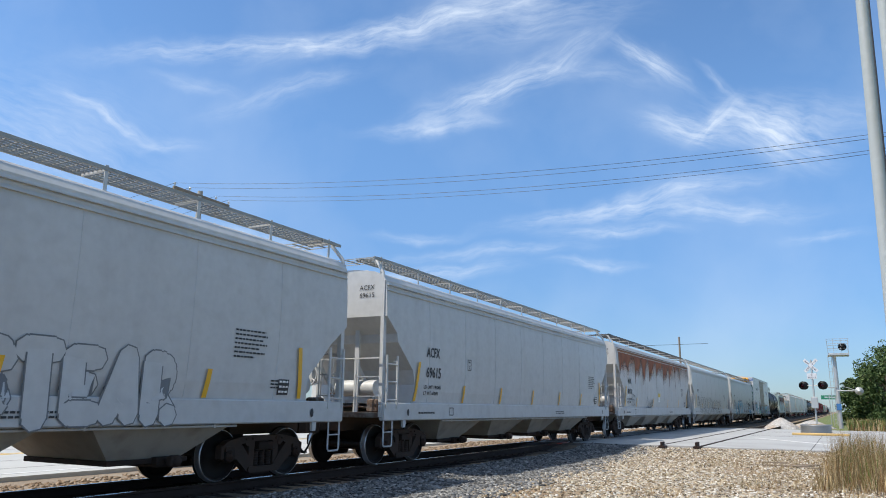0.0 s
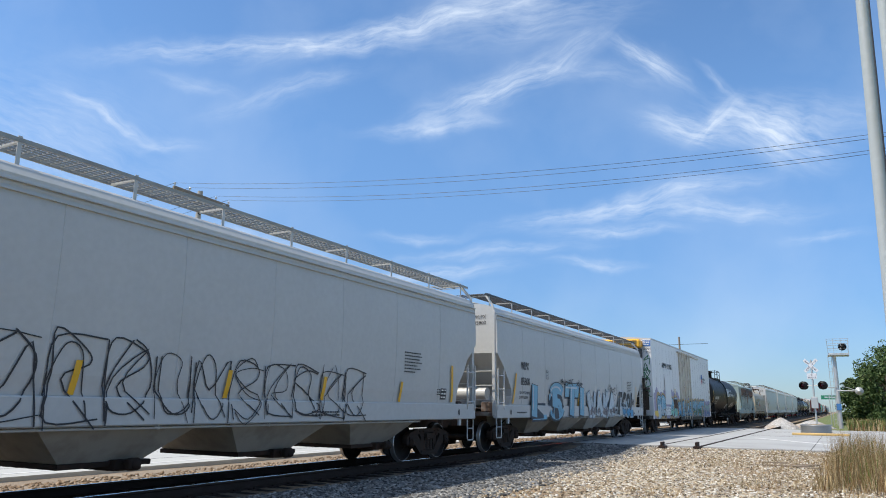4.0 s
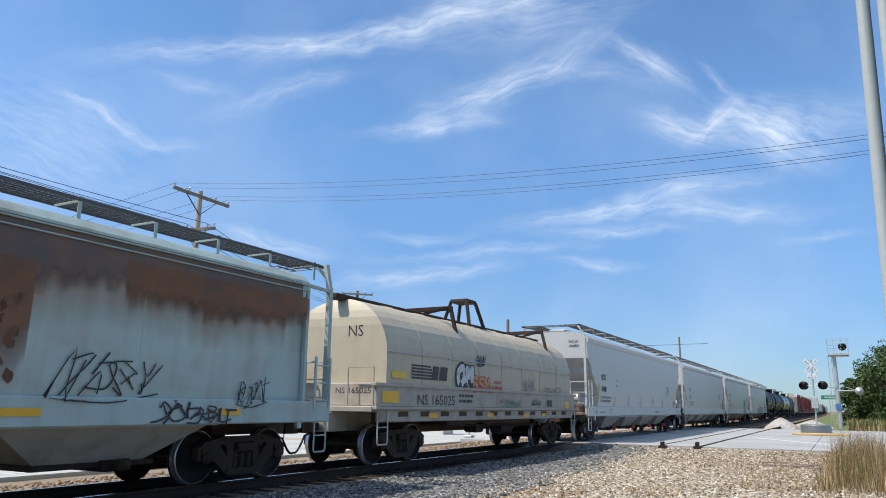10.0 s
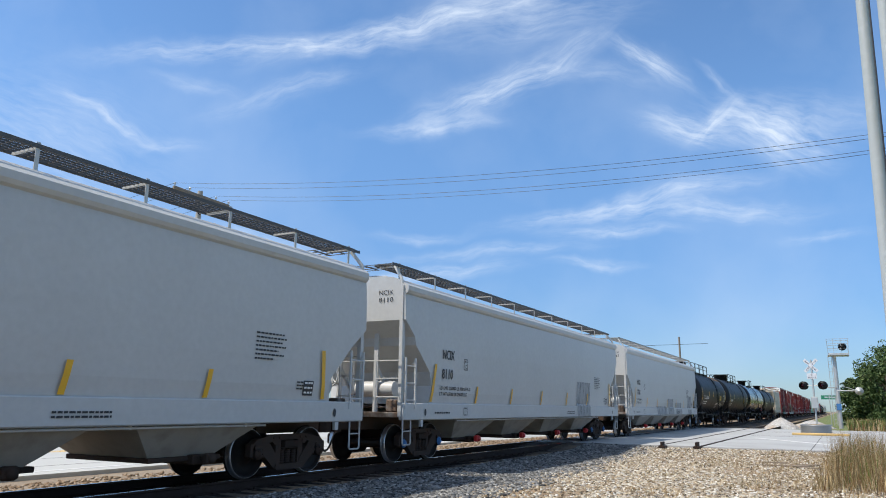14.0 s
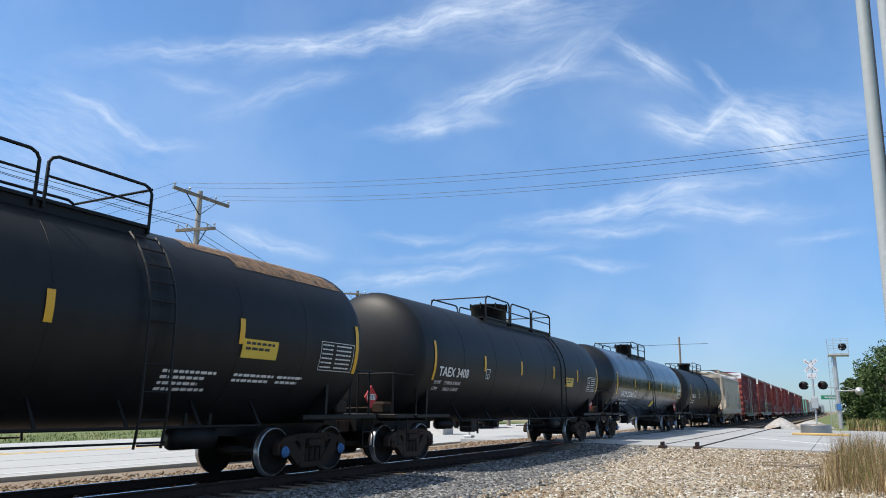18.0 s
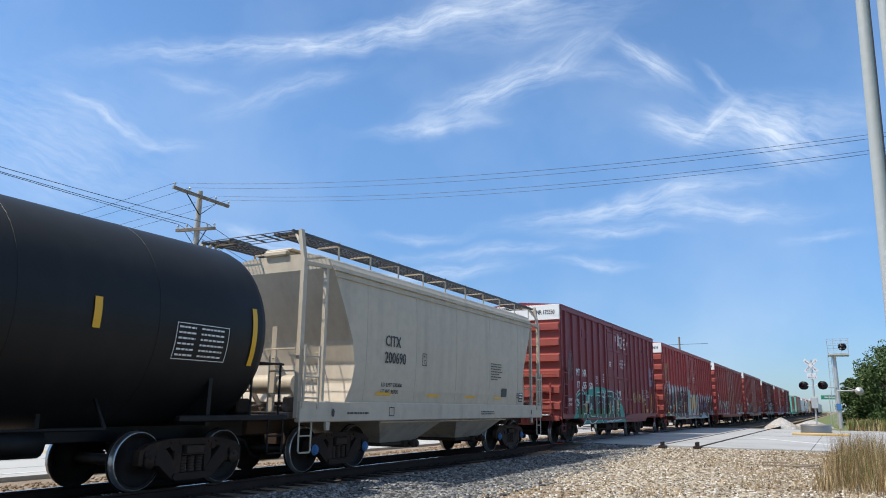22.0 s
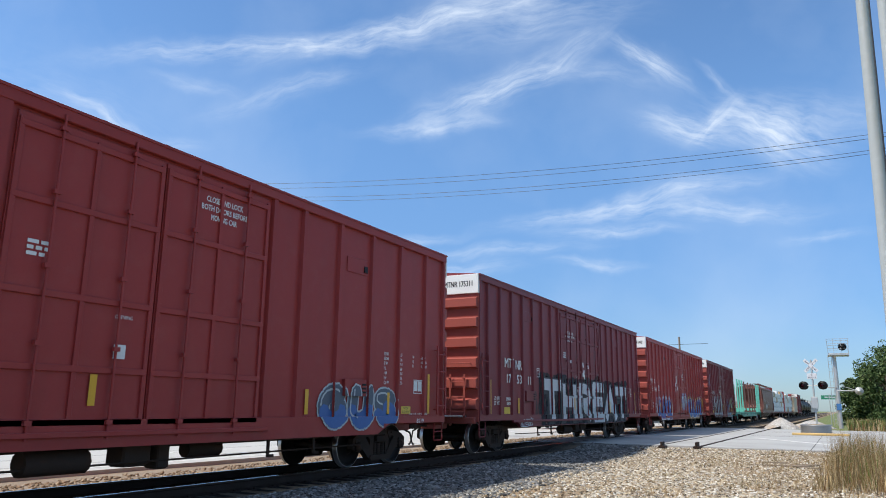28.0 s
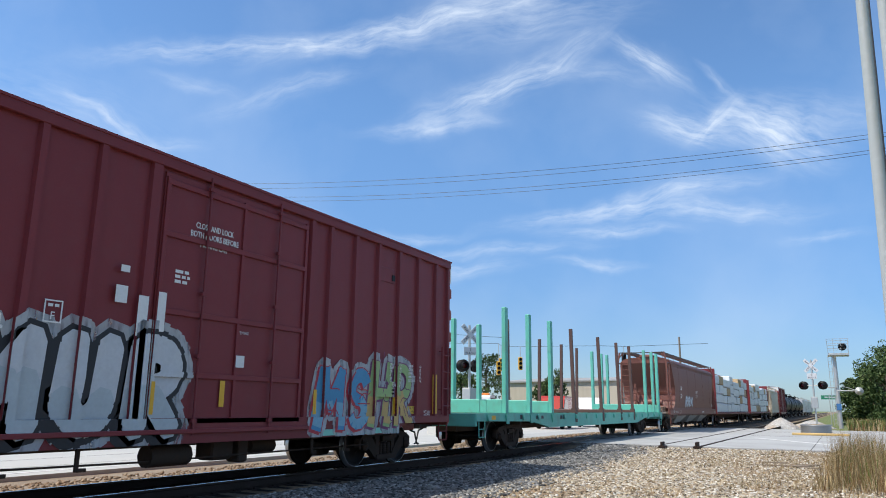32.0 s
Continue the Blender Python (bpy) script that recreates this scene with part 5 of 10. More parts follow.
def arc(cx, cy, rx, ry, a0, a1, n=8):
    return [(cx + rx * math.cos(radians(a0 + (a1 - a0) * i / n)), cy + ry * math.sin(radians(a0 + (a1 - a0) * i / n))) for i in range(n + 1)]


BOWL = arc(0.45, 0.74, 0.45, 0.26, 90, -90)
STEMS = {
    "A": ([(0.02, 0), (0.5, 1), (0.98, 0)], [(0.26, 0.34), (0.74, 0.34)]),
    "B": ([(0.1, 0), (0.1, 1)] + BOWL, [(0.1, 0.5)] + arc(0.5, 0.25, 0.44, 0.25, 90, -90) + [(0.1, 0)]),
    "C": (arc(0.55, 0.5, 0.48, 0.5, 50, 310, 12),),
    "E": ([(0.9, 1), (0.1, 1), (0.1, 0), (0.92, 0)], [(0.1, 0.52), (0.75, 0.52)]),
    "F": ([(0.92, 1), (0.1, 1), (0.1, 0)], [(0.1, 0.55), (0.75, 0.55)]),
    "G": (arc(0.52, 0.5, 0.48, 0.5, 50, 330, 12) + [(0.95, 0.45), (0.6, 0.45)],),
    "H": ([(0.08, 0), (0.08, 1)], [(0.92, 0), (0.92, 1)], [(0.08, 0.5), (0.92, 0.5)]),
    "I": ([(0.5, 0), (0.5, 1)],),
    "K": ([(0.1, 0), (0.1, 1)], [(0.9, 1), (0.15, 0.45), (0.95, 0)]),
    "L": ([(0.1, 1), (0.1, 0), (0.9, 0.02)],),
    "M": ([(0.04, 0), (0.14, 1), (0.5, 0.35), (0.86, 1), (0.96, 0)],),
    "N": ([(0.08, 0), (0.08, 1), (0.92, 0), (0.92, 1)],),
    "O": (arc(0.5, 0.5, 0.46, 0.5, 90, 450, 14),),
    "P": ([(0.1, 0), (0.1, 1)] + BOWL + [(0.12, 0.48)],),
    "R": ([(0.1, 0), (0.1, 1)] + BOWL + [(0.3, 0.48), (0.95, 0)],),
    "S": (arc(0.5, 0.75, 0.42, 0.25, 20, 260, 8) + arc(0.5, 0.25, 0.44, 0.25, 90, -160, 8),),
    "T": ([(0.0, 1), (1.0, 1)], [(0.5, 1), (0.5, 0)]),
    "U": ([(0.08, 1), (0.08, 0.4)] + arc(0.5, 0.35, 0.42, 0.35, 190, 350, 8) + [(0.92, 1)],),
    "W": ([(0.0, 1), (0.25, 0), (0.5, 0.65), (0.75, 0), (1.0, 1)],),
    "Y": ([(0.05, 1), (0.5, 0.45), (0.95, 1)], [(0.5, 0.45), (0.5, 0)]),
    "Z": ([(0.06, 1), (0.94, 1), (0.06, 0), (0.96, 0)],)}


def wedge(d, a, b, w0, w1, reach):
    """A straight stroke with square ends that grows from w0 to w1."""
    a, b = Vector(a), Vector(b)
    t = (b - a).normalized() if (b - a).length > 1e-5 else Vector((1, 0))
    e = Vector((-t.y, t.x))
    a, b = a - t * reach, b + t * reach
    d.put([tuple(a + e * w0 / 2), tuple(a - e * w0 / 2), tuple(b - e * w1 / 2), tuple(b + e * w1 / 2)], [(0, 1, 2, 3)])


def fat(d, pts, w, low=None, sharp=None):
    """A thick line, with round joints or (sharp: how its width grows from end to end) square ones; low keeps what lies below it."""
    for i, (a, b) in enumerate(zip(pts, pts[1:])):
        if low is not None:
            if a[1] > low and b[1] > low:
                continue
            if a[1] > low or b[1] > low:
                t = (low - a[1]) / (b[1] - a[1])
                m = (a[0] + (b[0] - a[0]) * t, low)
                a, b = (m, b) if a[1] > low else (a, m)
        if sharp:
            n = max(1, len(pts) - 1)
            wedge(d, a, b, w * (1 + sharp * (i / n - 0.5)), w * (1 + sharp * ((i + 1) / n - 0.5)), w * (0.3 if len(pts) < 8 else 0.12) if low is None else 0.0)
        else:
            d.stroke([a, b], w)


def letters(car, wall, text, x0, x1, z0, z1, fill, outline, seed=1, ribs=None, w=0.3, edge=0.05, second=None, back=None, shine=None, glow=None, drop=0.0, slant=0.06, wild=0.05, cloud=0.2, sharp=True):
    """Sprayed mural letters: fat strokes with an outline, a shadow to one side and a second colour below."""
    rnd = random.Random(seed)
    base, body, mix, lines, halo, ground_, cuts = (Decal() for _ in range(7))
    n = len(text)
    pad = w / 2 + edge
    widths = [0.45 if c == "I" else 1.25 if c in "MW" else 1.0 for c in text]
    unit = (x1 - x0) / sum(widths)
    x = x0
    if back:
        for i in range(n * 4 + 1):
            cx = x0 + (x1 - x0) * i / (n * 4)
            top = z1 + rnd.uniform(-0.12, 0.1)
            ground_.bar(cx - (x1 - x0) / (n * 7), cx + (x1 - x0) / (n * 7), z0, top)
            ground_.blob(cx, top, (x1 - x0) / (n * 5), rnd.uniform(0.5, 1.0) * cloud, 12)
        spray("mural_ground", ground_, back, car, wall, ribs, 0.003)
    for c, wide in zip(text, widths):
        lean, up, down = slant + rnd.uniform(-wild, wild), rnd.uniform(-wild, wild), rnd.uniform(-wild, wild) * 0.6
        cw = unit * wide - 2 * pad * 0.7
        grow = None if not sharp else 0.02 if sharp == "block" else rnd.choice((-0.45, -0.3, 0.3, 0.45))
        for k, line in enumerate(STEMS[c]):
            pts = []
            for u, v in line:
                pv = z0 + pad + (z1 - z0 - 2 * pad) * (v * (1 + up) + down * (1 - v))
                pts.append((x + pad * 0.7 + cw * u + lean * (v - 0.5) + rnd.uniform(-wild, wild) * 0.25, pv))
            if glow:
                fat(halo, pts, w + 2 * edge + 0.26)
            if drop:
                fat(base, [(a - drop, b - drop * 0.7) for a, b in pts], w + edge, None, grow)
            fat(base, pts, w + 2 * edge, None, grow and grow * w / (w + 2 * edge))
            fat(body, pts, w, None, grow)
            if second:
                fat(mix, pts, w * 0.98, z0 + (z1 - z0) * rnd.uniform(0.36, 0.5), grow)
            if shine:
                m = max(2, len(pts) // 2)
                lines.stroke([(a - w * 0.24, b + w * 0.2) for a, b in pts[:m]], w * 0.12)
        if sharp is True:
            # folds and arrowheads that cut into the letter
            for _ in range(3):
                u, v = x + unit * wide * rnd.uniform(0.15, 0.7), z0 + (z1 - z0) * rnd.uniform(0.15, 0.75)
                du, dv = unit * rnd.uniform(0.15, 0.4), (z1 - z0) * rnd.uniform(-0.2, 0.25)
                cuts.stroke(curve_through([(u, v), (u + du * 0.4, v + dv), (u + du, v + dv * 0.9), (u + du * 1.3, v + dv * 1.5)], 4), edge * 0.75)
            u, v = x + unit * wide * rnd.uniform(0.6, 1.0), z0 + (z1 - z0) * rnd.choice((0.12, 0.85))
            h = w * 0.55
            base.put([(u - h, v - h * 0.7), (u + h * 1.3, v), (u - h, v + h * 1.1)], [(0, 1, 2)])
            body.put([(u - h * 0.7, v - h * 0.4), (u + h * 0.85, v + h * 0.05), (u - h * 0.7, v + h * 0.75)], [(0, 1, 2)])
        x += unit * wide
    if glow:
        spray("mural_edge", halo, glow, car, wall, ribs, 0.0065)
    spray("mural_outline", base, outline, car, wall, ribs, 0.01)
    spray("mural_fill", body, fill, car, wall, ribs, 0.0135)
    if second:
        spray("mural_shading", mix, second, car, wall, ribs, 0.017)
    if sharp is True:
        spray("mural_folds", cuts, outline, car, wall, ribs, 0.019)
    if shine:
        spray("mural_highlight", lines, shine, car, wall, ribs, 0.0205)


def tag(car, wall, x0, x1, z0, z1, mat, seed, w=0.025, loops=6, ribs=None):
    """A quick scrawl that cannot be read: bent strokes thrown over each other, with a flourish."""
    rnd = random.Random(seed)
    forms = list(STEMS.values())
    d = Decal()
    n = max(3, loops // 2 + 1)
    W, H = (x1 - x0) / n, z1 - z0
    for i in range(n):
        lean, lift, tall = rnd.uniform(0.0, 0.4), rnd.uniform(-0.15, 0.15), rnd.uniform(0.7, 1.15)
        for half in range(2):
            flip, turn = rnd.random() < 0.5, rnd.random() < 0.5
            for line in forms[rnd.randrange(len(forms))]:
                pts = []
                for u, v in line[::1 if len(line) < 5 else 3]:
                    u, v = (1 - u if flip else u), (1 - v if turn else v)
                    u, v = u * 0.9 + 0.3 * half + rnd.uniform(-0.22, 0.22), v + rnd.uniform(-0.2, 0.2)
                    pts.append((x0 + W * (i + u) + lean * H * (v - 0.3), z0 + H * (lift + v * tall)))
                d.stroke(curve_through(pts, 3) if len(pts) > 2 else pts, w * rnd.uniform(0.7, 1.1))
    if rnd.random() < 0.6:
        d.stroke(curve_through([(x0 - 0.1 * W, z0 - 0.1 * H), (x0 + W * n * 0.5, z0 - 0.22 * H), (x1 + 0.2 * W, z0 + 0.05 * H)], 4), w * 0.8)
    spray("scrawl", d, mat, car, wall, ribs, 0.021)


def line_mural(car, wall, x0, x1, z0, z1, mat, seed, n=7, w=0.035):
    """Outline letters, not filled in."""
    rnd = random.Random(seed)
    d = Decal()
    W = (x1 - x0) / n
    for i in range(n):
        for lay in range(3):
            form = FORMS[rnd.randrange(len(FORMS))]
            pts = [(x0 + W * (i + u * 1.15 + rnd.uniform(-0.08, 0.08)), z0 + (z1 - z0) * (v + rnd.uniform(-0.1, 0.1))) for u, v in form]
            d.stroke(curve_through(pts, 4), w * rnd.uniform(0.7, 1.2))
    mark("line_drawing", d, mat, car, wall, 0.011)


# ---- lettering of the cars ----
def end_wall(x_face):
    """Marks on the end that faces the camera: x runs across the car, towards the near side."""
    return lambda u, s, d: (x_face - 0.2 * d, -u, s)


def hopper_marks(car, wall, L, marks, number, ink="letter_black", tape=(1.28, 3.86, 6.35, 8.97, 11.6, 14.1), weights=("LD LMT 220000 LB", "LT WT 65000 LB"), end=True, x=1.85, plate=4.15, block=15.2, tape_mat="tape_yellow", heights=(2.55, 2.05)):
    d = Decal().text(marks, x, heights[0], 0.25, bold=0.035, width=0.17 * len(marks)).text(number, x, heights[1], 0.26, bold=0.035, width=0.155 * len(number))
    if weights:
        d.text(weights[0], x - 0.08, 1.77, 0.09, bold=0.03, width=0.068 * len(weights[0])).text(weights[1], x - 0.08, 1.62, 0.09, bold=0.03, width=0.068 * len(weights[1]))
    if plate:
        d.frame_(plate, plate + 0.22, 2.32, 2.62, 0.018).text("C", plate + 0.07, 2.36, 0.11).lines(plate + 0.05, 2.53, (0.12,), 0.035, 0.05)
    d.lines(block, 2.58, (0.75, 0.8, 0.7, 0.8, 0.6, 0.75, 0.5), 0.03, 0.075)
    d.lines(1.5, 1.17, (0.8,), 0.04, 0.06).lines(L * 0.62, 1.2, (0.9, 0.9), 0.03, 0.06).lines(L - 2.2, 1.75, (0.4, 0.4, 0.3), 0.03, 0.06)
    d.blob(1.02, 1.2, 0.05, 0.085, 10).blob(L - 1.02, 1.2, 0.05, 0.085, 10)
    d.frame_(3.1, 3.32, 1.12, 1.32, 0.02)
    mark("lettering", d, ink, car, wall, 0.006)
    mark("data_plate", Decal().bar(L - 2.0, L - 1.7, 1.52, 1.8), "letter_black", car, wall, 0.006)
    mark("data_plate", Decal().lines(L - 1.97, 1.74, (0.24, 0.24, 0.24), 0.035, 0.09), "letter_white", car, wall, 0.009)
    if tape:
        strips = [Decal().bar(tape[0], tape[0] + 0.11, 1.46, 2.4, 0.16), Decal().bar(L - 1.45, L - 1.34, 1.46, 2.4, -0.1)]
        for strip in strips + [Decal().bar(a, a + 0.1, 1.44, 1.9, 0.12) for a in tape[1:]]:
            mark("reflector_tape", strip, tape_mat, car, wall, 0.03)
    if end:
        ew = end_wall(-0.01)
        mark("lettering", Decal().text(marks, 0.8, 4.0, 0.12, width=0.42).text(number, 0.8, 3.82, 0.12, width=0.42).lines(-0.75, 3.55, (0.4, 0.35, 0.4, 0.3, 0.45, 0.4), 0.05, 0.11), ink, car, ew, 0.006)


def tank_marks(car, wall, L, marks, x, z=2.12, width=1.3, tapes_at=(), tape_z=(2.35, 2.78), block=None, weights=True, plate=None, first=None, last=None, yellow=None, low=None, slant=0.0):
    d = Decal()
    if marks:
        d.text(marks, x, z, 0.24, bold=0.045, width=width, slant=slant)
    if weights:
        d.text("LD LMT", x - 0.12, z - 0.2, 0.085, bold=0.03, width=0.36).text("LT WT", x - 0.12, z - 0.36, 0.085, bold=0.03, width=0.3)
        if weights is True:
            d.lines(x + 0.34, z - 0.2, (width * 0.55, width * 0.55), 0.055, 0.16)
        else:
            d.text(weights[0], x + 0.42, z - 0.2, 0.085, bold=0.03, width=width * 0.55, slant=slant).text(weights[1], x + 0.45, z - 0.36, 0.085, bold=0.03, width=width * 0.52, slant=slant)
    if plate:
        d.frame_(plate, plate + 0.27, z + 0.02, z + 0.3, 0.02).text("C", plate + 0.09, z + 0.05, 0.11)
    if block:
        for i in range(6):
            d.lines(block, 2.5 - i * 0.085, (0.34,), 0.028, 0.1).lines(block + 0.45, 2.5 - i * 0.085, (0.5,), 0.028, 0.1)
        d.frame_(block - 0.05, block + 1.05, 2.02, 2.58, 0.012)
    for a, widths in low or ():
        d.lines(a, 1.82, widths, 0.045, 0.09)
    mark("lettering", d, "letter_white", car, wall, 0.008)
    strips = [Decal().bar(a, a + 0.12, *tape_z) for a in tapes_at]
    strips += [Decal().bar(a, a + 0.11, 2.0, 2.98) for a in (first, last) if a is not None]
    for strip in strips:
        mark("reflector_tape", strip, "tape_yellow", car, wall, 0.01)
    if yellow:
        mark("warning_label", Decal().bar(yellow, yellow + 0.9, 2.13, 2.45), "label_yellow", car, wall, 0.01, "yellow emergency label")
        mark("lettering", Decal().lines(yellow + 0.08, 2.36, (0.72, 0.6), 0.045, 0.09), "letter_black", car, wall, 0.014)


def placard(car, x, y, z, turn=0.0, number="1987"):
    """Diamond-shaped hazard placard on the end of a tank car."""
    pl = part("placard", Shape().prism([(0, -0.27), (0.27, 0), (0, 0.27), (-0.27, 0)], -0.01, 0.01), "hazard_red", car, "red hazard placard", pose(x, y, z, 0, 0, turn))
    w = lambda u, s, d: (u, -0.012 - d, s)
    part("number_panel", Decal().bar(-0.17, 0.17, -0.065, 0.065).lay(w, 0.002), "letter_white", pl)
    part("lettering", Decal().text(number, -0.15, -0.045, 0.09, width=0.3).lay(w, 0.004), "letter_black", pl)


SIZES = (("EXH", "17-0"), ("EXW", "10-8"), ("EW", "9-7"), ("IL", "50-6"), ("IW", "9-6"), ("IH", "13-1"), ("CU FT", "6275"))
HEIGHTS = (("EXH W", "6-2"), ("EXW H", "15-0"), ("EW H", "15-9"), ("EMPTY CG", "4-10"), ("FLOOR HT", "3-8"))
LONGER = (("EX H", "17-1"), ("EX W", "10-8"), ("E W", "9-7"), ("I L", "60-9"), ("I W", "9-6"), ("I H", "13-2"), ("CU FT", "7332"))
low_z = 2.52


def table(d, x, z, rows, step, h, w):
    """Two columns of small figures."""
    for i, (a, b) in enumerate(rows):
        d.text(a, x, z - i * step, h, stretch=0.75, bold=0.03).text(b, x + w, z - i * step, h, stretch=0.75, bold=0.03)


def box_marks(car, wall, L, groups, ribs, door, ink="letter_white", plate=3.0, end_text="", end_ink="letter_black", notice=True, blocks=(), tables=True):
    """groups: pieces of text with place and height."""
    d = Decal()
    for text, x, z, h, w in groups:
        d.text(text, x, z, h, bold=0.035, width=w)
    if plate:
        d.frame_(plate, plate + 0.26, 2.36, 2.66, 0.02).text("F", plate + 0.09, 2.4, 0.11).lines(plate + 0.05, 2.57, (0.16,), 0.04, 0.06)
    for x, z, widths in blocks:
        d.lines(x, z, widths, 0.05, 0.1)
    if tables:
        table(d, L - 2.88, 2.25, SIZES, 0.08, 0.065, 0.31)
        table(d, L - 2.05, 2.25, HEIGHTS, 0.085, 0.065, 0.4)
        d.text("LIFT, JACK", L - 1.3, 1.19, 0.06, width=0.34).text("AND PULL", L - 1.28, 1.12, 0.06, width=0.3)
    spray("lettering", d, ink, car, wall, ribs, 0.026)
    if notice:
        a, b = door
        m, nz = (a + (b - a) * 0.62, 3.5) if notice is True else notice
        nd = Decal().text("CLOSE AND LOCK", m, nz, 0.1, bold=0.03, width=0.85).text("BOTH DOORS BEFORE", m - 0.1, nz - 0.15, 0.1, bold=0.03, width=1.08).text("MOVING CAR", m + 0.12, nz - 0.3, 0.1, bold=0.03, width=0.6)
        nd.text("OPENING", a + 1.75, low_z, 0.055, width=0.3)
        nd.lines(a + 0.35, 3.35, (0.3, 0.3, 0.25), 0.05, 0.08)
        mark("door_notice", nd, ink, car, wall, 0.038)
        sh = Decal().bar(a + 1.75, a + 1.95, 1.95, 2.15)
        mark("door_label", sh, ink, car, wall, 0.078)
    mark("notice", Decal().bar(L - 2.06, L - 1.64, 1.17, 1.34), "label_yellow", car, wall, 0.004, "yellow height notice")
    mark("lettering", Decal().text("THIS CAR", L - 1.97, 1.27, 0.05, width=0.24).text("EXCESS HEIGHT", L - 2.03, 1.195, 0.05, width=0.36), "letter_black", car, wall, 0.007)
    for x, lo, hi in ((0.7, 1.16, 2.12), (2.95, 1.16, 1.64), (6.25, 1.18, 1.66), (L - 5.6, 1.17, 1.64), (L - 2.7, 1.17, 1.64), (L - 0.86, 1.17, 2.13)):
        spray("reflector_tape", Decal().bar(x, x + 0.1, lo, hi), "tape_yellow", car, wall, ribs, 0.024)
    spray("reflector_tape", Decal().bar(door[0] + 1.45, door[0] + 1.56, 1.3, 1.72), "tape_yellow", car, wall, ribs, 0.024)
    if end_text:
        ew = end_wall(-0.052)
        mark("lettering", Decal().text(end_text, 0.45, 4.8, 0.17, bold=0.03, width=0.95).text("EXCESS HEIGHT CAR", -1.15, 4.8, 0.1, width=1.0), end_ink, car, ew, 0.006)
        mark("lettering", Decal().lines(-0.4, 4.18, (0.7, 0.6, 0.75), 0.04, 0.06).lines(-0.5, 3.6, (0.8, 0.7, 0.7), 0.04, 0.06), "letter_white", car, end_wall(-0.135), 0.006)

# ---- cars of special build ----
def reefer(q0, q1, label):
    """Smooth-sided refrigerator car with its cooling unit on the end."""
    L, side = q1 - q0, 1.58
    car = car_thing("refrigerator_car", label, "boxcar", q0)
    low, top = 0.82, 5.2
    sh = Shape()
    sh.box(0.0, L, -side, side, low, top - 0.04, 0.03)
    part("body", sh, "reefer_white", car)
    sh = Shape()
    sh.prism([(-side - 0.02, top - 0.08), (-side - 0.02, top), (0, top + 0.12), (side + 0.02, top), (side + 0.02, top - 0.08)], 0.0, L, axis="x")
    part("roof", sh, "roof_metal", car)
    for s in (-1, 1):
        for x in (0.95, 1.95, 2.95, 3.9, 4.75, 5.6, 6.5, 11.9, 12.7, 13.6, 14.5, 15.4, 16.3, 17.2, 18.1, 19.0):
            j = Shape()
            j.box(x - 0.005, x + 0.005, *sorted((s * side, s * (side + 0.003))), low + 0.05, top - 0.35)
            part("panel_joint", j, "patch_shade", car)
        sh = Shape()
        sh.box(7.2, 14.75, *sorted((s * side, s * (side + 0.12))), top - 0.32, top - 0.22, 0.01)
        part("door_track", sh, "reefer_door", car)
        sh = Shape()
        sh.box(6.9, 14.9, *sorted((s * side, s * (side + 0.12))), low - 0.1, low + 0.06, 0.01)
        sh.box(7.0, 14.8, *sorted((s * (side + 0.1), s * (side + 0.14))), low - 0.14, low - 0.1)
        part("lower_track", sh, "black_steel", car, "dark sooty lower door track")
        f = lambda a, b: sorted((s * (side + a), s * (side + b)))
        sh = Shape()
        sh.box(7.6, 11.35, *f(0.0, 0.05), low + 0.08, top - 0.33, 0.01)
        dr = part("door", sh, "reefer_door", car, "rust-streaked cream plug door")
        fr = Shape()
        for z in (1.15, 2.2, 3.2, 4.05, 4.75):
            fr.box(7.62, 11.33, *f(0.05, 0.1), z - 0.05, z + 0.05, 0.01)
        for x in (7.68, 9.45, 11.27):
            fr.box(x - 0.06, x + 0.06, *f(0.05, 0.1), 1.0, 4.85, 0.01)
        part("door_frame", fr, "reefer_door", dr)
        for x in (8.25, 8.9, 10.0, 10.7):
            r = Shape()
            r.tube([(x, s * (side + 0.13), 0.75), (x, s * (side + 0.13), 5.0)], 0.024, 6)
            for z in (1.1, 2.2, 3.2, 4.1, 4.8):
                r.box(x - 0.06, x + 0.06, *f(0.09, 0.17), z - 0.035, z + 0.035)
            part("lock_rod", r, "reefer_door", dr)
        for i in range(4):
            g = Shape()
            z = 1.35 + i * 0.45
            g.box(L - 0.62, L - 0.14, *f(0.0, 0.03), z - 0.12, z + 0.12, 0.01)
            g.tube([(L - 0.6, s * (side + 0.05), z), (L - 0.16, s * (side + 0.05), z)], 0.016, 5)
            part("grab_recess", g, "reefer_door", car)
        part("step", step_stirrup(0.42, 0.45), "black_steel", car, "", pose(0.1, s * side, 0.42))
        part("step", step_stirrup(0.42, 0.45), "black_steel", car, "", pose(L - 0.6, s * side, 0.42))
    # cooling unit
    u = Shape()
    u.box(-0.68, -0.02, -1.1, 1.1, 2.55, 4.1, 0.06)
    part("unit_body", u, "reefer_white", car, "white cooling unit casing")
    u = Shape()
    u.box(-0.72, -0.02, -1.12, 1.12, 4.62, 5.12, 0.1)
    part("unit_hood", u, "unit_orange", car, "orange louvred hood of the cooling unit")
    for i in range(5):
        b = Shape()
        b.box(-0.75, -0.70, -0.95, 0.95, 4.68 + i * 0.08, 4.71 + i * 0.08)
        part("louvre", b, "letter_black", car)
    u = Shape()
    u.box(-0.66, -0.02, -1.08, 1.08, 4.1, 4.62)
    part("unit_grille", u, "letter_black", car)
    for i in range(6):
        b = Shape()
        b.box(-0.70, -0.66, -1.0, 1.0, 4.15 + i * 0.075, 4.18 + i * 0.075)
        part("louvre", b, "letter_grey", car)
    u = Shape()
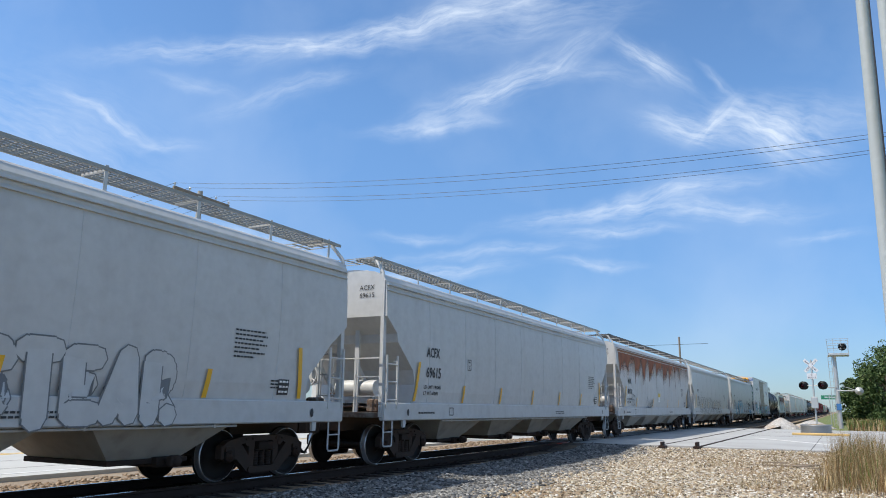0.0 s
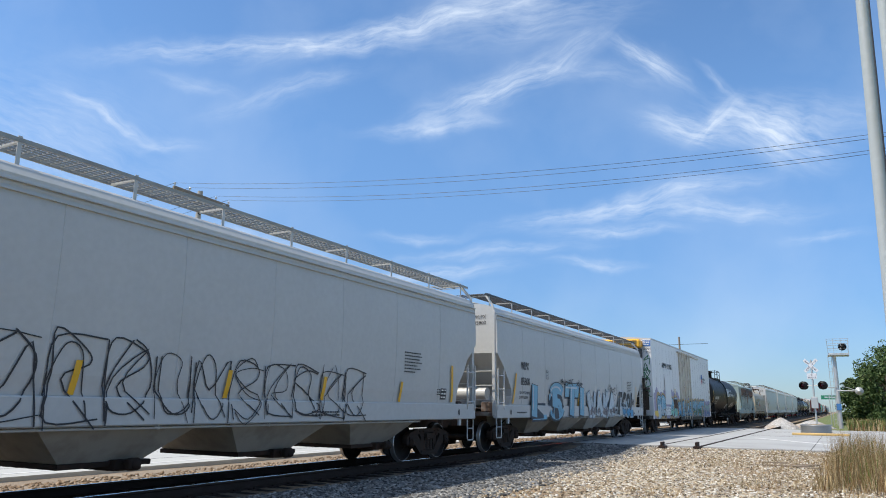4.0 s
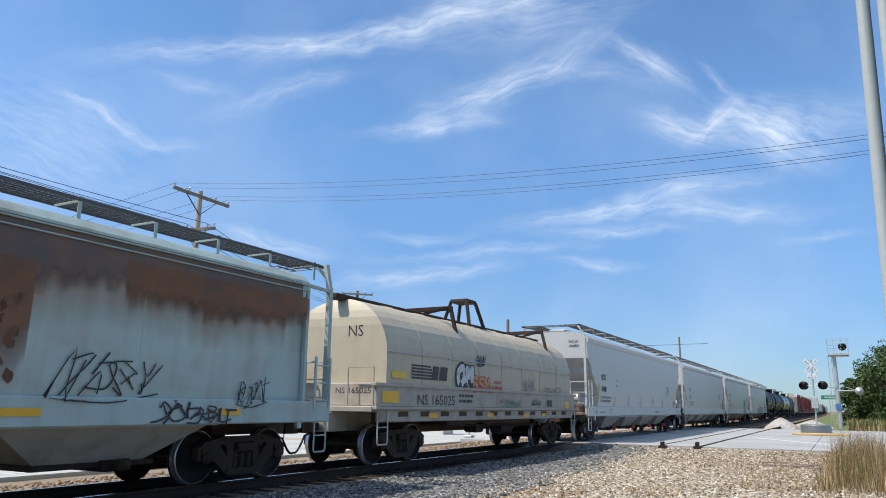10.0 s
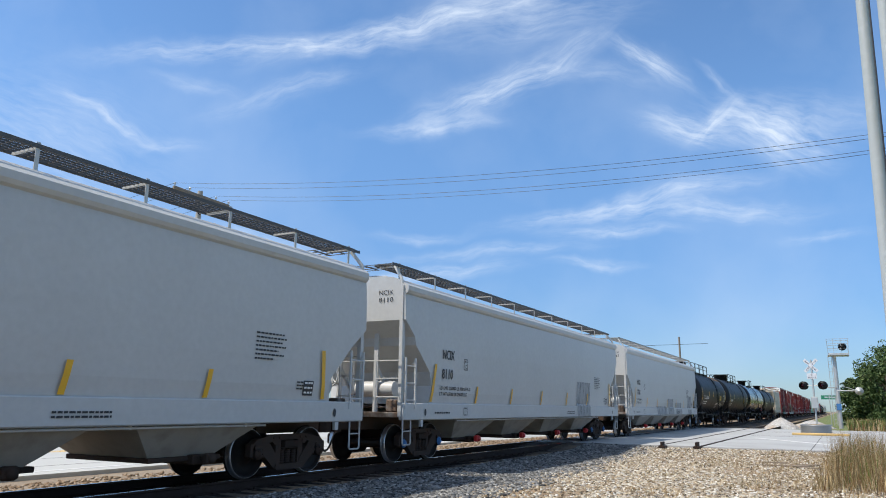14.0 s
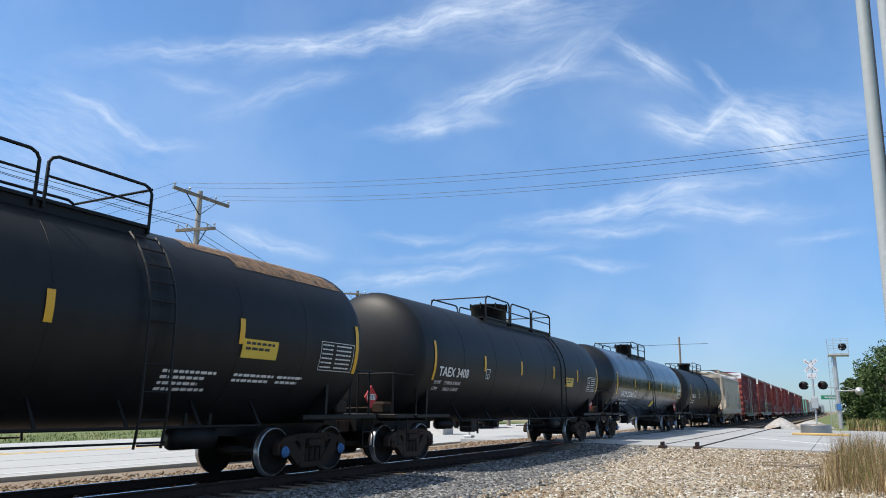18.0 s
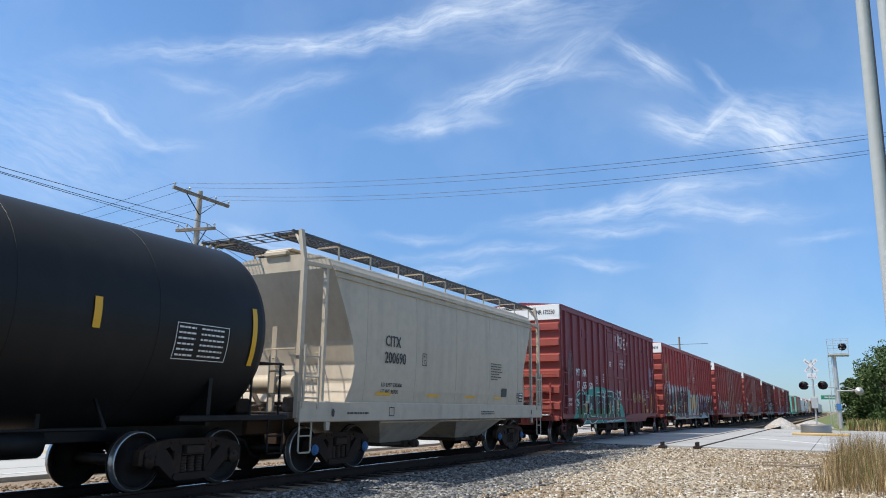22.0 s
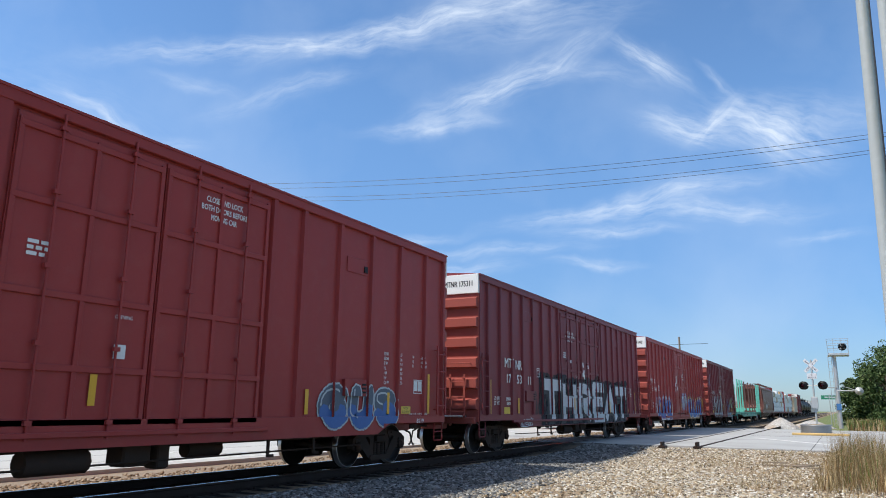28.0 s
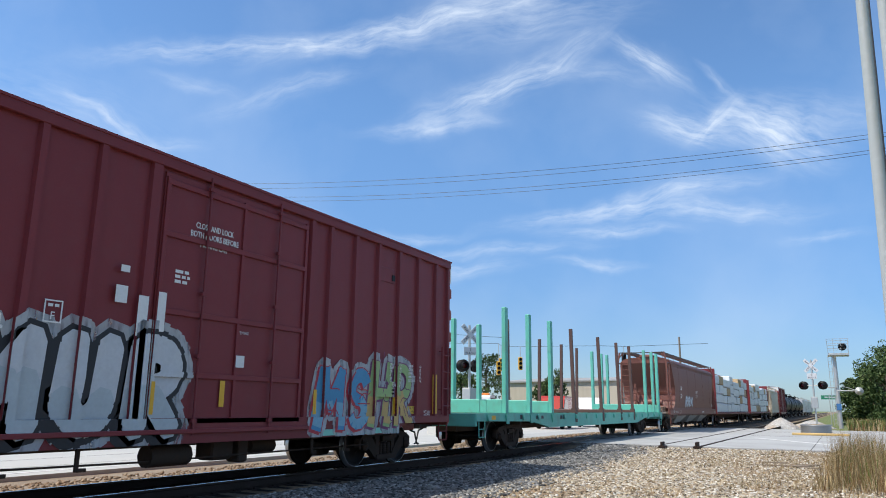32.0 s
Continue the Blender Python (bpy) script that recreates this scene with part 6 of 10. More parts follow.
    for y in (-1.25, 1.25):
        u.beam((-0.75, y, 0.95), (-0.75, y, 3.0), 0.12, 0.12)
        u.beam((-0.75, y, 2.95), (0.0, y, 2.95), 0.1, 0.1)
    u.box(-0.85, 0.0, -1.4, 1.4, 2.38, 2.5, 0.02)
    u.box(-0.85, 0.05, -1.5, 1.5, 0.8, 1.0, 0.02)
    u.tube([(-0.8, -1.3, 3.05), (-0.8, 1.3, 3.05)], 0.02, 6)
    part("end_frame", u, "black_steel", car)
    u = Shape()
    u.box(-0.6, -0.05, -0.95, 0.95, 1.0, 1.75, 0.04)
    part("fuel_tank", u, "underside", car)
    u = Shape()
    u.box(-0.78, -0.72, -1.5, -0.75, 1.3, 2.3, 0.01)
    part("crossover_screen", u, "black_steel", car)
    part("brake_wheel", brake_wheel("black_steel"), "black_steel", car, "", pose(-0.9, 0.6, 2.1))
    # end lettering strip beside the unit
    sh = Shape()
    sh.box(-0.02, 0.0, -side + 0.02, -1.12, 1.0, 5.15)
    part("end_sheet", sh, "reefer_white", car)
    mark("sticker", Decal().bar(1.13, 1.55, 4.75, 5.1), "p_cobalt", car, end_wall(-0.03), 0.004, "blue sticker with rows of white writing")
    mark("lettering", Decal().lines(1.16, 5.02, (0.35, 0.35, 0.3), 0.04, 0.09), "letter_white", car, end_wall(-0.03), 0.008)
    mark("lettering", Decal().text("ARMN", 1.14, 4.55, 0.13, width=0.4).text("111051", 1.14, 4.36, 0.13, width=0.4), "letter_black", car, end_wall(-0.03), 0.006)
    rnd = random.Random(5)
    d = Decal()
    for i in range(5):
        z = 4.0 - i * 0.42
        d.stroke(curve_through([(1.18 + rnd.uniform(-0.05, 0.3), z + rnd.uniform(-0.3, 0.3)) for _ in range(6)], 4), 0.045)
    mark("scrawl", d, "p_green", car, end_wall(-0.03), 0.009)
    sh = Shape()
    sh.box(2.0, L - 2.0, -0.3, 0.3, 0.55, 0.82)
    for x in np.linspace(3.4, L - 3.4, 6):
        sh.box(x - 0.08, x + 0.08, -1.5, 1.5, 0.64, 0.82)
    part("underframe", sh, "underside", car)
    sh = Shape()
    sh.tube([(8.5, -1.2, 0.5), (9.5, -1.2, 0.5)], 0.17, 10)
    sh.tube([(3.6, -1.35, 0.5), (L - 3.6, -1.35, 0.5)], 0.018, 5)
    part("brake_gear", sh, "truck_iron", car)
    running_gear(car, L, 2.36, L - 2.6, reach=0.25)
    return car, L, lambda x, s, d: (x, -side - d, s)


def coil_car(q0, q1, label):
    """Trough car with a round-topped steel hood."""
    L = q1 - q0
    car = car_thing("coil_car", label, "coil car", q0)
    prof = [(1.47, 1.86), (1.48, 2.3), (1.47, 2.75)]
    for a in np.linspace(0.12, math.pi / 2, 9):
        prof.append((1.47 * math.cos(a), 2.62 + 1.28 * math.sin(a)))
    prof = [p for i, p in enumerate(prof) if i == 0 or p[1] > prof[i - 1][1] + 0.01]

    def inset(z):
        return 0.5 + 0.22 * max(0, (z - 3.2) / 0.7) ** 2

    part("hood", lofted(prof, L, inset, [i / 20 for i in range(21)]), "coil_tan", car, "tan round-topped steel hood")
    yz = prof + []
    for i in range(1, 8):
        x = 0.5 + (L - 1.0) * i / 8
        s2 = Shape()
        pts = [(x, -y - 0.004, z) for y, z in yz] + [(x, y + 0.004, z) for y, z in yz[-2::-1]]
        s2.tube([(a, b, c + (0.004 if abs(b) < 1.3 else 0)) for a, b, c in pts], 0.012, 4)
        part("hood_seam", s2, "coil_tan", car)
    for s in (-1, 1):
        s2 = Shape()
        s2.tube([(0.5, s * 1.52, 2.58), (L - 0.5, s * 1.52, 2.58)], 0.014, 5)
        for x in np.linspace(0.7, L - 0.7, 10):
            s2.tube([(x, s * 1.47, 2.58), (x, s * 1.53, 2.58)], 0.03, 6)
        part("grab_rail", s2, "galvanised", car)
        s2 = Shape()
        s2.box(0.1, L - 0.1, *sorted((s * 1.36, s * 1.5)), 1.32, 1.84, 0.02)
        part("side_sill", s2, "coil_grey", car)
        s2 = Shape()
        s2.box(0.0, L, *sorted((s * 1.38, s * 1.56)), 1.26, 1.33, 0.01)
        s2.box(0.0, L, *sorted((s * 1.40, s * 1.54)), 1.78, 1.86, 0.01)
        s2.box(0.3, L - 0.3, *sorted((s * 1.34, s * 1.46)), 0.98, 1.27, 0.02)
        part("sill_flange", s2, "coil_grey", car)
        for i in range(12):
            x = 1.3 + (L - 2.6) * i / 11
            b = Shape()
            b.box(x - 0.22, x + 0.22, *sorted((s * 1.46, s * 1.468)), 1.1, 1.22)
            part("stake_pocket", b, "underside", car)
    s2 = Shape()
    s2.box(0.3, L - 0.3, -0.13, 0.13, 3.86, 4.0, 0.02)
    part("ridge_beam", s2, "truck_iron", car)
    for x, h in ((4.6, 4.45), (7.3, 4.75), (11.9, 4.45)):
        s2 = Shape()
        if h > 4.6:
            s2.box(x - 0.35, x + 0.35, -0.3, 0.3, h - 0.12, h, 0.02)
            for dx in (-1, 1):
                for dy in (-1, 1):
                    s2.beam((x + dx * 0.32, dy * 0.28, h - 0.08), (x + dx * 0.55, dy * 0.5, 3.8), 0.09)
        else:
            s2.beam((x, -1.0, h - 0.35), (x, 1.0, h - 0.35), 0.12)
            for dy in (-1, 1):
                s2.beam((x, dy * 0.95, h - 0.3), (x, dy * 1.15, 3.3), 0.09)
                s2.beam((x - 0.5, dy * 0.3, 3.9), (x, dy * 0.95, h - 0.33), 0.07)
        part("lifting_bracket", s2, "truck_iron", car)
    for e in (0, 1):
        X = lambda x: x if e == 0 else L - x
        s2 = Shape()
        s2.box(*sorted((X(-0.02), X(0.48))), -1.45, 1.45, 1.2, 1.34, 0.02)
        s2.box(*sorted((X(0.3), X(0.48))), -1.42, 1.42, 1.34, 1.86, 0.02)
        s2.box(*sorted((X(-0.1), X(1.6))), -0.36, 0.36, 0.76, 1.2, 0.02)
        part("end_sill", s2, "coil_grey", car)
        for s in (-1, 1):
            part("step", step_stirrup(0.42, 0.75), "galvanised", car, "", pose(0.15 if e == 0 else L - 0.57, s * 1.5, 0.5))
            s2 = Shape()
            s2.tube([(X(0.1), s * 1.4, 1.3), (X(0.1), s * 1.4, 2.2), (X(0.1), s * 0.7, 2.2), (X(0.1), s * 0.7, 1.3)], 0.018, 5)
            part("handrail", s2, "coil_grey", car)
    part("brake_wheel", brake_wheel("truck_iron"), "truck_iron", car, "", pose(0.05, 0.75, 2.1))
    s2 = Shape()
    s2.box(1.4, L - 1.4, -0.35, 0.35, 0.66, 1.2)
    s2.box(4.0, L - 4.0, -1.2, 1.2, 0.86, 1.05)
    part("centre_sill", s2, "underside", car)
    s2 = Shape()
    s2.tube([(7.6, -1.0, 0.7), (8.5, -1.0, 0.7)], 0.2, 12)
    s2.box(5.8, 6.3, -1.2, -0.8, 0.62, 0.95, 0.04)
    s2.tube([(3.4, -1.25, 0.84), (L - 3.4, -1.25, 0.8)], 0.02, 5)
    part("brake_gear", s2, "truck_iron", car)
    running_gear(car, L, 1.9, L - 1.6)
    return car, L, lambda x, s, d: (x, -(1.5 if s < 1.82 else 1.482) - d, s)


def stake_flat(q0, q1, label):
    L = q1 - q0
    car = car_thing("flat_car", label, "flat car", q0)
    s2 = Shape()
    s2.box(0.0, L, -1.45, 1.45, 1.08, 1.16, 0.01)
    part("deck", s2, "flat_deck", car, "worn green and rusty deck")
    for s in (-1, 1):
        s2 = Shape()
        s2.prism([(0, 0.95), (0, 1.17), (L, 1.17), (L, 0.95), (L - 4.2, 0.9), (L - 6.0, 0.68), (6.0, 0.68), (4.2, 0.9)], *sorted((s * 1.4, s * 1.5)))
        part("side_sill", s2, "flat_green", car)
        for i in range(18):
            x = 0.8 + (L - 1.6) * i / 17
            b = Shape()
            b.prism([(x - 0.12, 1.12), (x + 0.12, 1.12), (x + 0.09, 0.95), (x - 0.09, 0.95)], *sorted((s * 1.5, s * 1.56)))
            part("stake_pocket", b, "flat_green", car)
    sets = [(x, "flat_green", 0.2) for x in (2.2, 4.2, 6.3, 20.9, 22.7, 23.9)] + [(x, "stake_brown", 0.12) for x in (8.9, 12.6, 15.6, 18.0)]
    for x, mat, w in sets:
        for s in (-1, 1):
            b = Shape()
            if mat == "flat_green":
                b.box(x - w / 2, x + w / 2, *sorted((s * 1.36, s * 1.5)), 1.1, 4.45, 0.02)
                b.prism([(x - w / 2 - 0.04, 1.15), (x + w / 2 + 0.04, 1.15), (x + w / 2, 0.85), (x - w / 2, 0.85)], *sorted((s * 1.5, s * 1.53)))
            else:
                b.beam((x, s * 1.43, 1.0), (x, s * 1.36, 4.42), w, w)
                b.beam((x, s * 1.43, 0.82), (x, s * 1.43, 1.35), w * 1.9, w * 1.5)
            part("stake", b, mat, car, "tall green steel stake" if mat == "flat_green" else "brown rusty steel stake")
        b = Shape()
        h = 0.42 if mat == "flat_green" else 0.14
        b.box(x - w / 2, x + w / 2, -1.36, 1.36, 1.16, 1.16 + h, 0.02)
        part("bolster_beam", b, mat, car)
    s2 = Shape()
    s2.box(1.0, L - 1.0, -0.35, 0.35, 0.62, 1.08)
    for x in np.linspace(3.5, L - 3.5, 8):
        s2.box(x - 0.07, x + 0.07, -1.4, 1.4, 0.8, 1.08)
    part("underframe", s2, "underside", car)
    for e in (0, 1):
        X = lambda x: x if e == 0 else L - x
        s2 = Shape()
        s2.box(*sorted((X(-0.04), X(0.1))), -1.48, 1.48, 0.8, 1.17, 0.02)
        part("end_sill", s2, "flat_green", car)
        for s in (-1, 1):
            part("step", step_stirrup(0.4, 0.45), "flat_green", car, "", pose(0.2 if e == 0 else L - 0.6, s * 1.48, 0.5))
            s2 = Shape()
            s2.tube([(X(0.3), s * 1.45, 1.16), (X(0.3), s * 1.45, 1.55), (X(0.75), s * 1.45, 1.55), (X(0.75), s * 1.45, 1.16)], 0.016, 5)
            part("grab_iron", s2, "flat_green", car)
    part("brake_wheel", brake_wheel("flat_green"), "flat_green", car, "", pose(0.15, 1.0, 1.75))
    running_gear(car, L, 3.4, L - 3.4)
    return car, L, lambda x, s, d: (x, -1.5 - d, s)


def lumber_flat(q0, q1, label, seed):
    rnd = random.Random(seed)
    L = q1 - q0
    car = car_thing("centre_beam_flat_car", label, "flat car", q0)
    s2 = Shape()
    s2.box(0, L, -1.45, 1.45, 0.98, 1.12, 0.01)
    part("deck", s2, "box_maroon", car)
    for e in (0, 1):
        X = lambda x: x if e == 0 else L - x
        s2 = Shape()
        s2.box(*sorted((X(0.1), X(0.32))), -1.4, 1.4, 1.1, 4.75, 0.02)
        part("bulkhead", s2, "box_maroon", car)
    s2 = Shape()
    s2.box(0.3, L - 0.3, -0.12, 0.12, 4.5, 4.72, 0.02)
    for x in np.linspace(0.5, L - 0.5, 14):
        s2.beam((x, 0, 1.1), (x, 0, 4.55), 0.16, 0.16)
    part("centre_beam", s2, "box_maroon", car)
    n = 10
    for s in (-1, 1):
        for i in range(n):
            a = 0.5 + (L - 1.0) * i / n
            hh = rnd.choice((4.3, 4.55, 4.1))
            for t in range(4):
                z0 = 1.14 + (hh - 1.14) * t / 4
                b = Shape()
                j = rnd.uniform(-0.06, 0.05)
                b.box(a + 0.02 + j, a + (L - 1.0) / n - 0.04 + j, *sorted((s * 0.18, s * (1.38 + rnd.uniform(-0.05, 0.04)))), z0 + 0.02, z0 + (hh - 1.14) / 4 - 0.03, 0.05)
                part("wrapped_lumber", b, "wrap_white" if rnd.random() < 0.9 else "lumber", car)
    s2 = Shape()
    s2.box(1.0, L - 1.0, -0.35, 0.35, 0.6, 0.98)
    part("underframe", s2, "underside", car)
    running_gear(car, L, 3.0, L - 3.0)
    return car


MAT["flat_deck"] = shade("flat_deck", (0.2, 0.33, 0.27), 0.7, spots=0.6, spot_color=(0.16, 0.09, 0.06), spot_scale=2.5)
MAT["stake_brown"] = shade("stake_brown", (0.1, 0.05, 0.04), 0.6, spots=0.3, spot_color=(0.05, 0.03, 0.03))

# ---- ground, tracks and roads ----
def stone_material(name, dark, pale, warm, cell=24.0, bump=0.03):
    m = bpy.data.materials.new(name)
    m.use_nodes = True
    nt = m.node_tree
    N, LK = nt.nodes.new, nt.links.new
    b = nt.nodes["Principled BSDF"]
    b.inputs["Roughness"].default_value = 0.9
    co = N("ShaderNodeTexCoord").outputs["Object"]
    vo = N("ShaderNodeTexVoronoi")
    vo.inputs["Scale"].default_value = cell
    LK(co, vo.inputs["Vector"])
    ramp = N("ShaderNodeValToRGB")
    el = ramp.color_ramp.elements
    el[0].color, el[1].color = (*dark, 1), (*pale, 1)
    e = el.new(0.55)
    e.color = (*warm, 1)
    sep = N("ShaderNodeSeparateColor")
    LK(vo.outputs["Color"], sep.inputs[0])
    LK(sep.outputs[0], ramp.inputs[0])
    big = N("ShaderNodeTexNoise")
    big.inputs["Scale"].default_value, big.inputs["Detail"].default_value = 0.55, 6.0
    LK(co, big.inputs["Vector"])
    r = N("ShaderNodeMapRange")
    r.inputs["From Min"].default_value, r.inputs["From Max"].default_value = 0.42, 0.68
    r.inputs["To Max"].default_value = 0.75
    LK(big.outputs["Fac"], r.inputs["Value"])
    mix = N("ShaderNodeMix")
    mix.data_type = "RGBA"
    LK(r.outputs[0], mix.inputs["Factor"])
    LK(ramp.outputs[0], mix.inputs[6])
    mix.inputs[7].default_value = (0.34, 0.23, 0.13, 1)
    LK(mix.outputs[2], b.inputs["Base Color"])
    bp = N("ShaderNodeBump")
    bp.inputs["Strength"].default_value, bp.inputs["Distance"].default_value = 1.0, bump
    LK(vo.outputs["Distance"], bp.inputs["Height"])
    bp.invert = True
    LK(bp.outputs[0], b.inputs["Normal"])
    return m


def island_material(name, colors, rough=0.9):
    """Loose pieces, each with a colour of its own."""
    m = bpy.data.materials.new(name)
    m.use_nodes = True
    nt = m.node_tree
    b = nt.nodes["Principled BSDF"]
    b.inputs["Roughness"].default_value, b.inputs["Specular IOR Level"].default_value = rough, 0.15
    geo, ramp = nt.nodes.new("ShaderNodeNewGeometry"), nt.nodes.new("ShaderNodeValToRGB")
    el = ramp.color_ramp.elements
    while len(el) < len(colors):
        el.new(0.5)
    for i, c in enumerate(colors):
        el[i].position, el[i].color = i / (len(colors) - 1), (*c, 1)
    nt.links.new(geo.outputs["Random Per Island"], ramp.inputs[0])
    grain = nt.nodes.new("ShaderNodeTexNoise")
    grain.inputs["Scale"].default_value = 60
    mix = nt.nodes.new("ShaderNodeMix")
    mix.data_type, mix.blend_type = "RGBA", "MULTIPLY"
    mix.inputs["Factor"].default_value = 0.5
    nt.links.new(ramp.outputs[0], mix.inputs[6])
    nt.links.new(grain.outputs["Fac"], mix.inputs[7])
    nt.links.new(ramp.outputs[0], b.inputs["Base Color"])
    return m


MAT["gravel"] = stone_material("gravel", (0.1, 0.07, 0.045), (0.5, 0.43, 0.32), (0.3, 0.22, 0.14), 34.0)
MAT["dirt"] = shade("dirt", (0.27, 0.21, 0.15), 0.95, spots=0.6, spot_color=(0.36, 0.31, 0.24), spot_scale=1.5, grain=0.3, grain_scale=14, bump=0.04, bump_scale=12)
MAT["field"] = shade("field", (0.13, 0.17, 0.05), 0.95, spots=0.7, spot_color=(0.26, 0.23, 0.1), spot_scale=0.6, grain=0.25, grain_scale=6, bump=0.05, bump_scale=8)
MAT["concrete_road"] = shade("concrete_road", (0.46, 0.46, 0.44), 0.85, spots=0.45, spot_color=(0.36, 0.36, 0.35), spot_scale=0.45, grain=0.12, bump=0.004, bump_scale=30, cut=(0.42, 0.72))
MAT["crossing_concrete"] = shade("crossing_concrete", (0.41, 0.415, 0.41), 0.8, spots=0.65, spot_color=(0.27, 0.265, 0.26), spot_scale=0.5, grain=0.12, bump=0.004, bump_scale=30, cut=(0.42, 0.72))
MAT["tar"] = shade("tar", (0.05, 0.045, 0.04), 0.8, grain=0.2)
MAT["line_white"] = shade("line_white", (0.6, 0.6, 0.58), 0.6, spots=0.4, spot_color=(0.5, 0.5, 0.48), spot_scale=5)
MAT["line_yellow"] = shade("line_yellow", (0.75, 0.47, 0.08), 0.6, spots=0.4, spot_color=(0.55, 0.45, 0.3), spot_scale=5)
MAT["pebbles"] = island_material("pebbles", [(0.04, 0.03, 0.022), (0.32, 0.24, 0.15), (0.56, 0.48, 0.35), (0.12, 0.09, 0.06), (0.62, 0.57, 0.47), (0.26, 0.19, 0.12), (0.8, 0.77, 0.7), (0.07, 0.055, 0.04)])
MAT["ballast"] = island_material("ballast", [(0.02, 0.02, 0.02), (0.13, 0.132, 0.132), (0.26, 0.262, 0.26), (0.045, 0.043, 0.042), (0.4, 0.4, 0.39), (0.075, 0.073, 0.072)])
MAT["brown_stones"] = island_material("brown_stones", [(0.12, 0.085, 0.06), (0.24, 0.17, 0.11), (0.32, 0.24, 0.17), (0.18, 0.13, 0.085), (0.4, 0.33, 0.26)])
# ballast ground, with the shade under the train put into its dark colours
MAT["shaded_track_bed"] = stone_material("shaded_track_bed", (0.022, 0.018, 0.016), (0.1, 0.09, 0.082), (0.05, 0.043, 0.038))
MAT["dry_grass"] = island_material("dry_grass", [(0.2, 0.11, 0.05), (0.4, 0.3, 0.16), (0.12, 0.085, 0.04), (0.3, 0.21, 0.1), (0.55, 0.45, 0.28), (0.09, 0.085, 0.03), (0.26, 0.13, 0.06)])
MAT["green_grass"] = island_material("green_grass", [(0.08, 0.13, 0.03), (0.14, 0.18, 0.05), (0.2, 0.2, 0.07), (0.1, 0.15, 0.03)])


def smooth(a, b, x):
    t = max(0.0, min(1.0, (x - a) / (b - a)))
    return t * t * (3 - 2 * t)


def ground_z(x, y):
    """Height of the gravel and of the verges."""
    z = -0.235 + 0.02 * noise.noise((x * 0.35, y * 0.35, 0)) + 0.012 * noise.noise((x * 1.3, y * 1.3, 4))
    bed = 1 - smooth(1.5, 2.9, abs(y))
    z += 0.03 * bed
    z += 0.17 * smooth(25.5, 28.8, x) * (1 - smooth(60, 63, x)) * (1 - smooth(2.0, 5.0, y))
    far = smooth(30, 200, math.hypot(x - 20, y))
    return z * (1 - far) + far * -0.35


def axis_steps(marks):
    out = []
    for a, b, n in marks:
        out += list(np.linspace(a, b, n, endpoint=False))
    return out + [marks[-1][1]]


def ground():
    xs = axis_steps([(-1500, -60, 8), (-60, 0, 14), (0, 34, 76), (34, 80, 46), (80, 300, 16), (300, 3200, 10)])
    ys = axis_steps([(-2000, -60, 8), (-60, -14, 18), (-14, 6, 50), (6, 30, 20), (30, 300, 14), (300, 2500, 8)])
    sh = Shape()
    n = len(xs)
    sh.v = [(x, y, ground_z(x, y)) for y in ys for x in xs]
    for j in range(len(ys) - 1):
        for i in range(n - 1):
            cx, cy = (xs[i] + xs[i + 1]) / 2, (ys[j] + ys[j + 1]) / 2
            sh.f.append((j * n + i, j * n + i + 1, j * n + n + i + 1, j * n + n + i))
            k = 2 if cy > 17 or cy < -14 or cx > 66 or cx < -30 else 1 if cy > 1.6 else 0
            if cx > 66 and abs(cy) < 6:
                k = 0
            # strip under and beside the rails: ballast ground darkened to stand for shade
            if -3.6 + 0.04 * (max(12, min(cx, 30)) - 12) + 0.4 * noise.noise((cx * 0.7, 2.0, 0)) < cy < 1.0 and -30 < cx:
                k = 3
            sh.k.append(k)
            sh.smooth.append(True)
    thing("ground", "tan gravel and dry verge beside the railway", "ground", kind="structure", shape=sh, material=("gravel", "dirt", "field", "shaded_track_bed"))


ground()


def loose(name, label, spots, size, material, flat=0.65, jag=0.35):
    """Many small stones as one sheet of loose pieces."""
    base = np.array([(-1, -1, -1), (1, -1, -1), (1, 1, -1), (-1, 1, -1), (-1, -1, 1), (1, -1, 1), (1, 1, 1), (-1, 1, 1)], float) * 0.5
    quads = np.array([(0, 3, 2, 1), (4, 5, 6, 7), (0, 1, 5, 4), (1, 2, 6, 5), (2, 3, 7, 6), (3, 0, 4, 7)])
    rng = np.random.default_rng(7)
    n = len(spots)
    s = rng.uniform(size[0], size[1], n)
    v = base[None] + rng.uniform(-jag, jag, (n, 8, 3)) * 0.8
    v[:, :, 2] *= flat
    a = rng.uniform(0, 6.283, n)
    ca, sa = np.cos(a)[:, None], np.sin(a)[:, None]
    x, y = v[:, :, 0] * ca - v[:, :, 1] * sa, v[:, :, 0] * sa + v[:, :, 1] * ca
    tilt = rng.uniform(-0.6, 0.6, n)[:, None]
    z = v[:, :, 2] + x * tilt
    v = np.stack([x, y, z], -1) * s[:, None, None]
    v += np.array(spots)[:, None, :]
    me = bpy.data.meshes.new(name)
    me.vertices.add(n * 8), me.loops.add(n * 24), me.polygons.add(n * 6)
    me.vertices.foreach_set("co", v.reshape(-1))
    me.loops.foreach_set("vertex_index", (quads[None] + (np.arange(n) * 8)[:, None, None]).reshape(-1))
    me.polygons.foreach_set("loop_start", np.arange(n * 6) * 4)
    me.update(calc_edges=True)
    me.materials.append(MAT[material])
    ob = new(name, me)
    return tagged(ob, label, "gravel", kind="stuff")


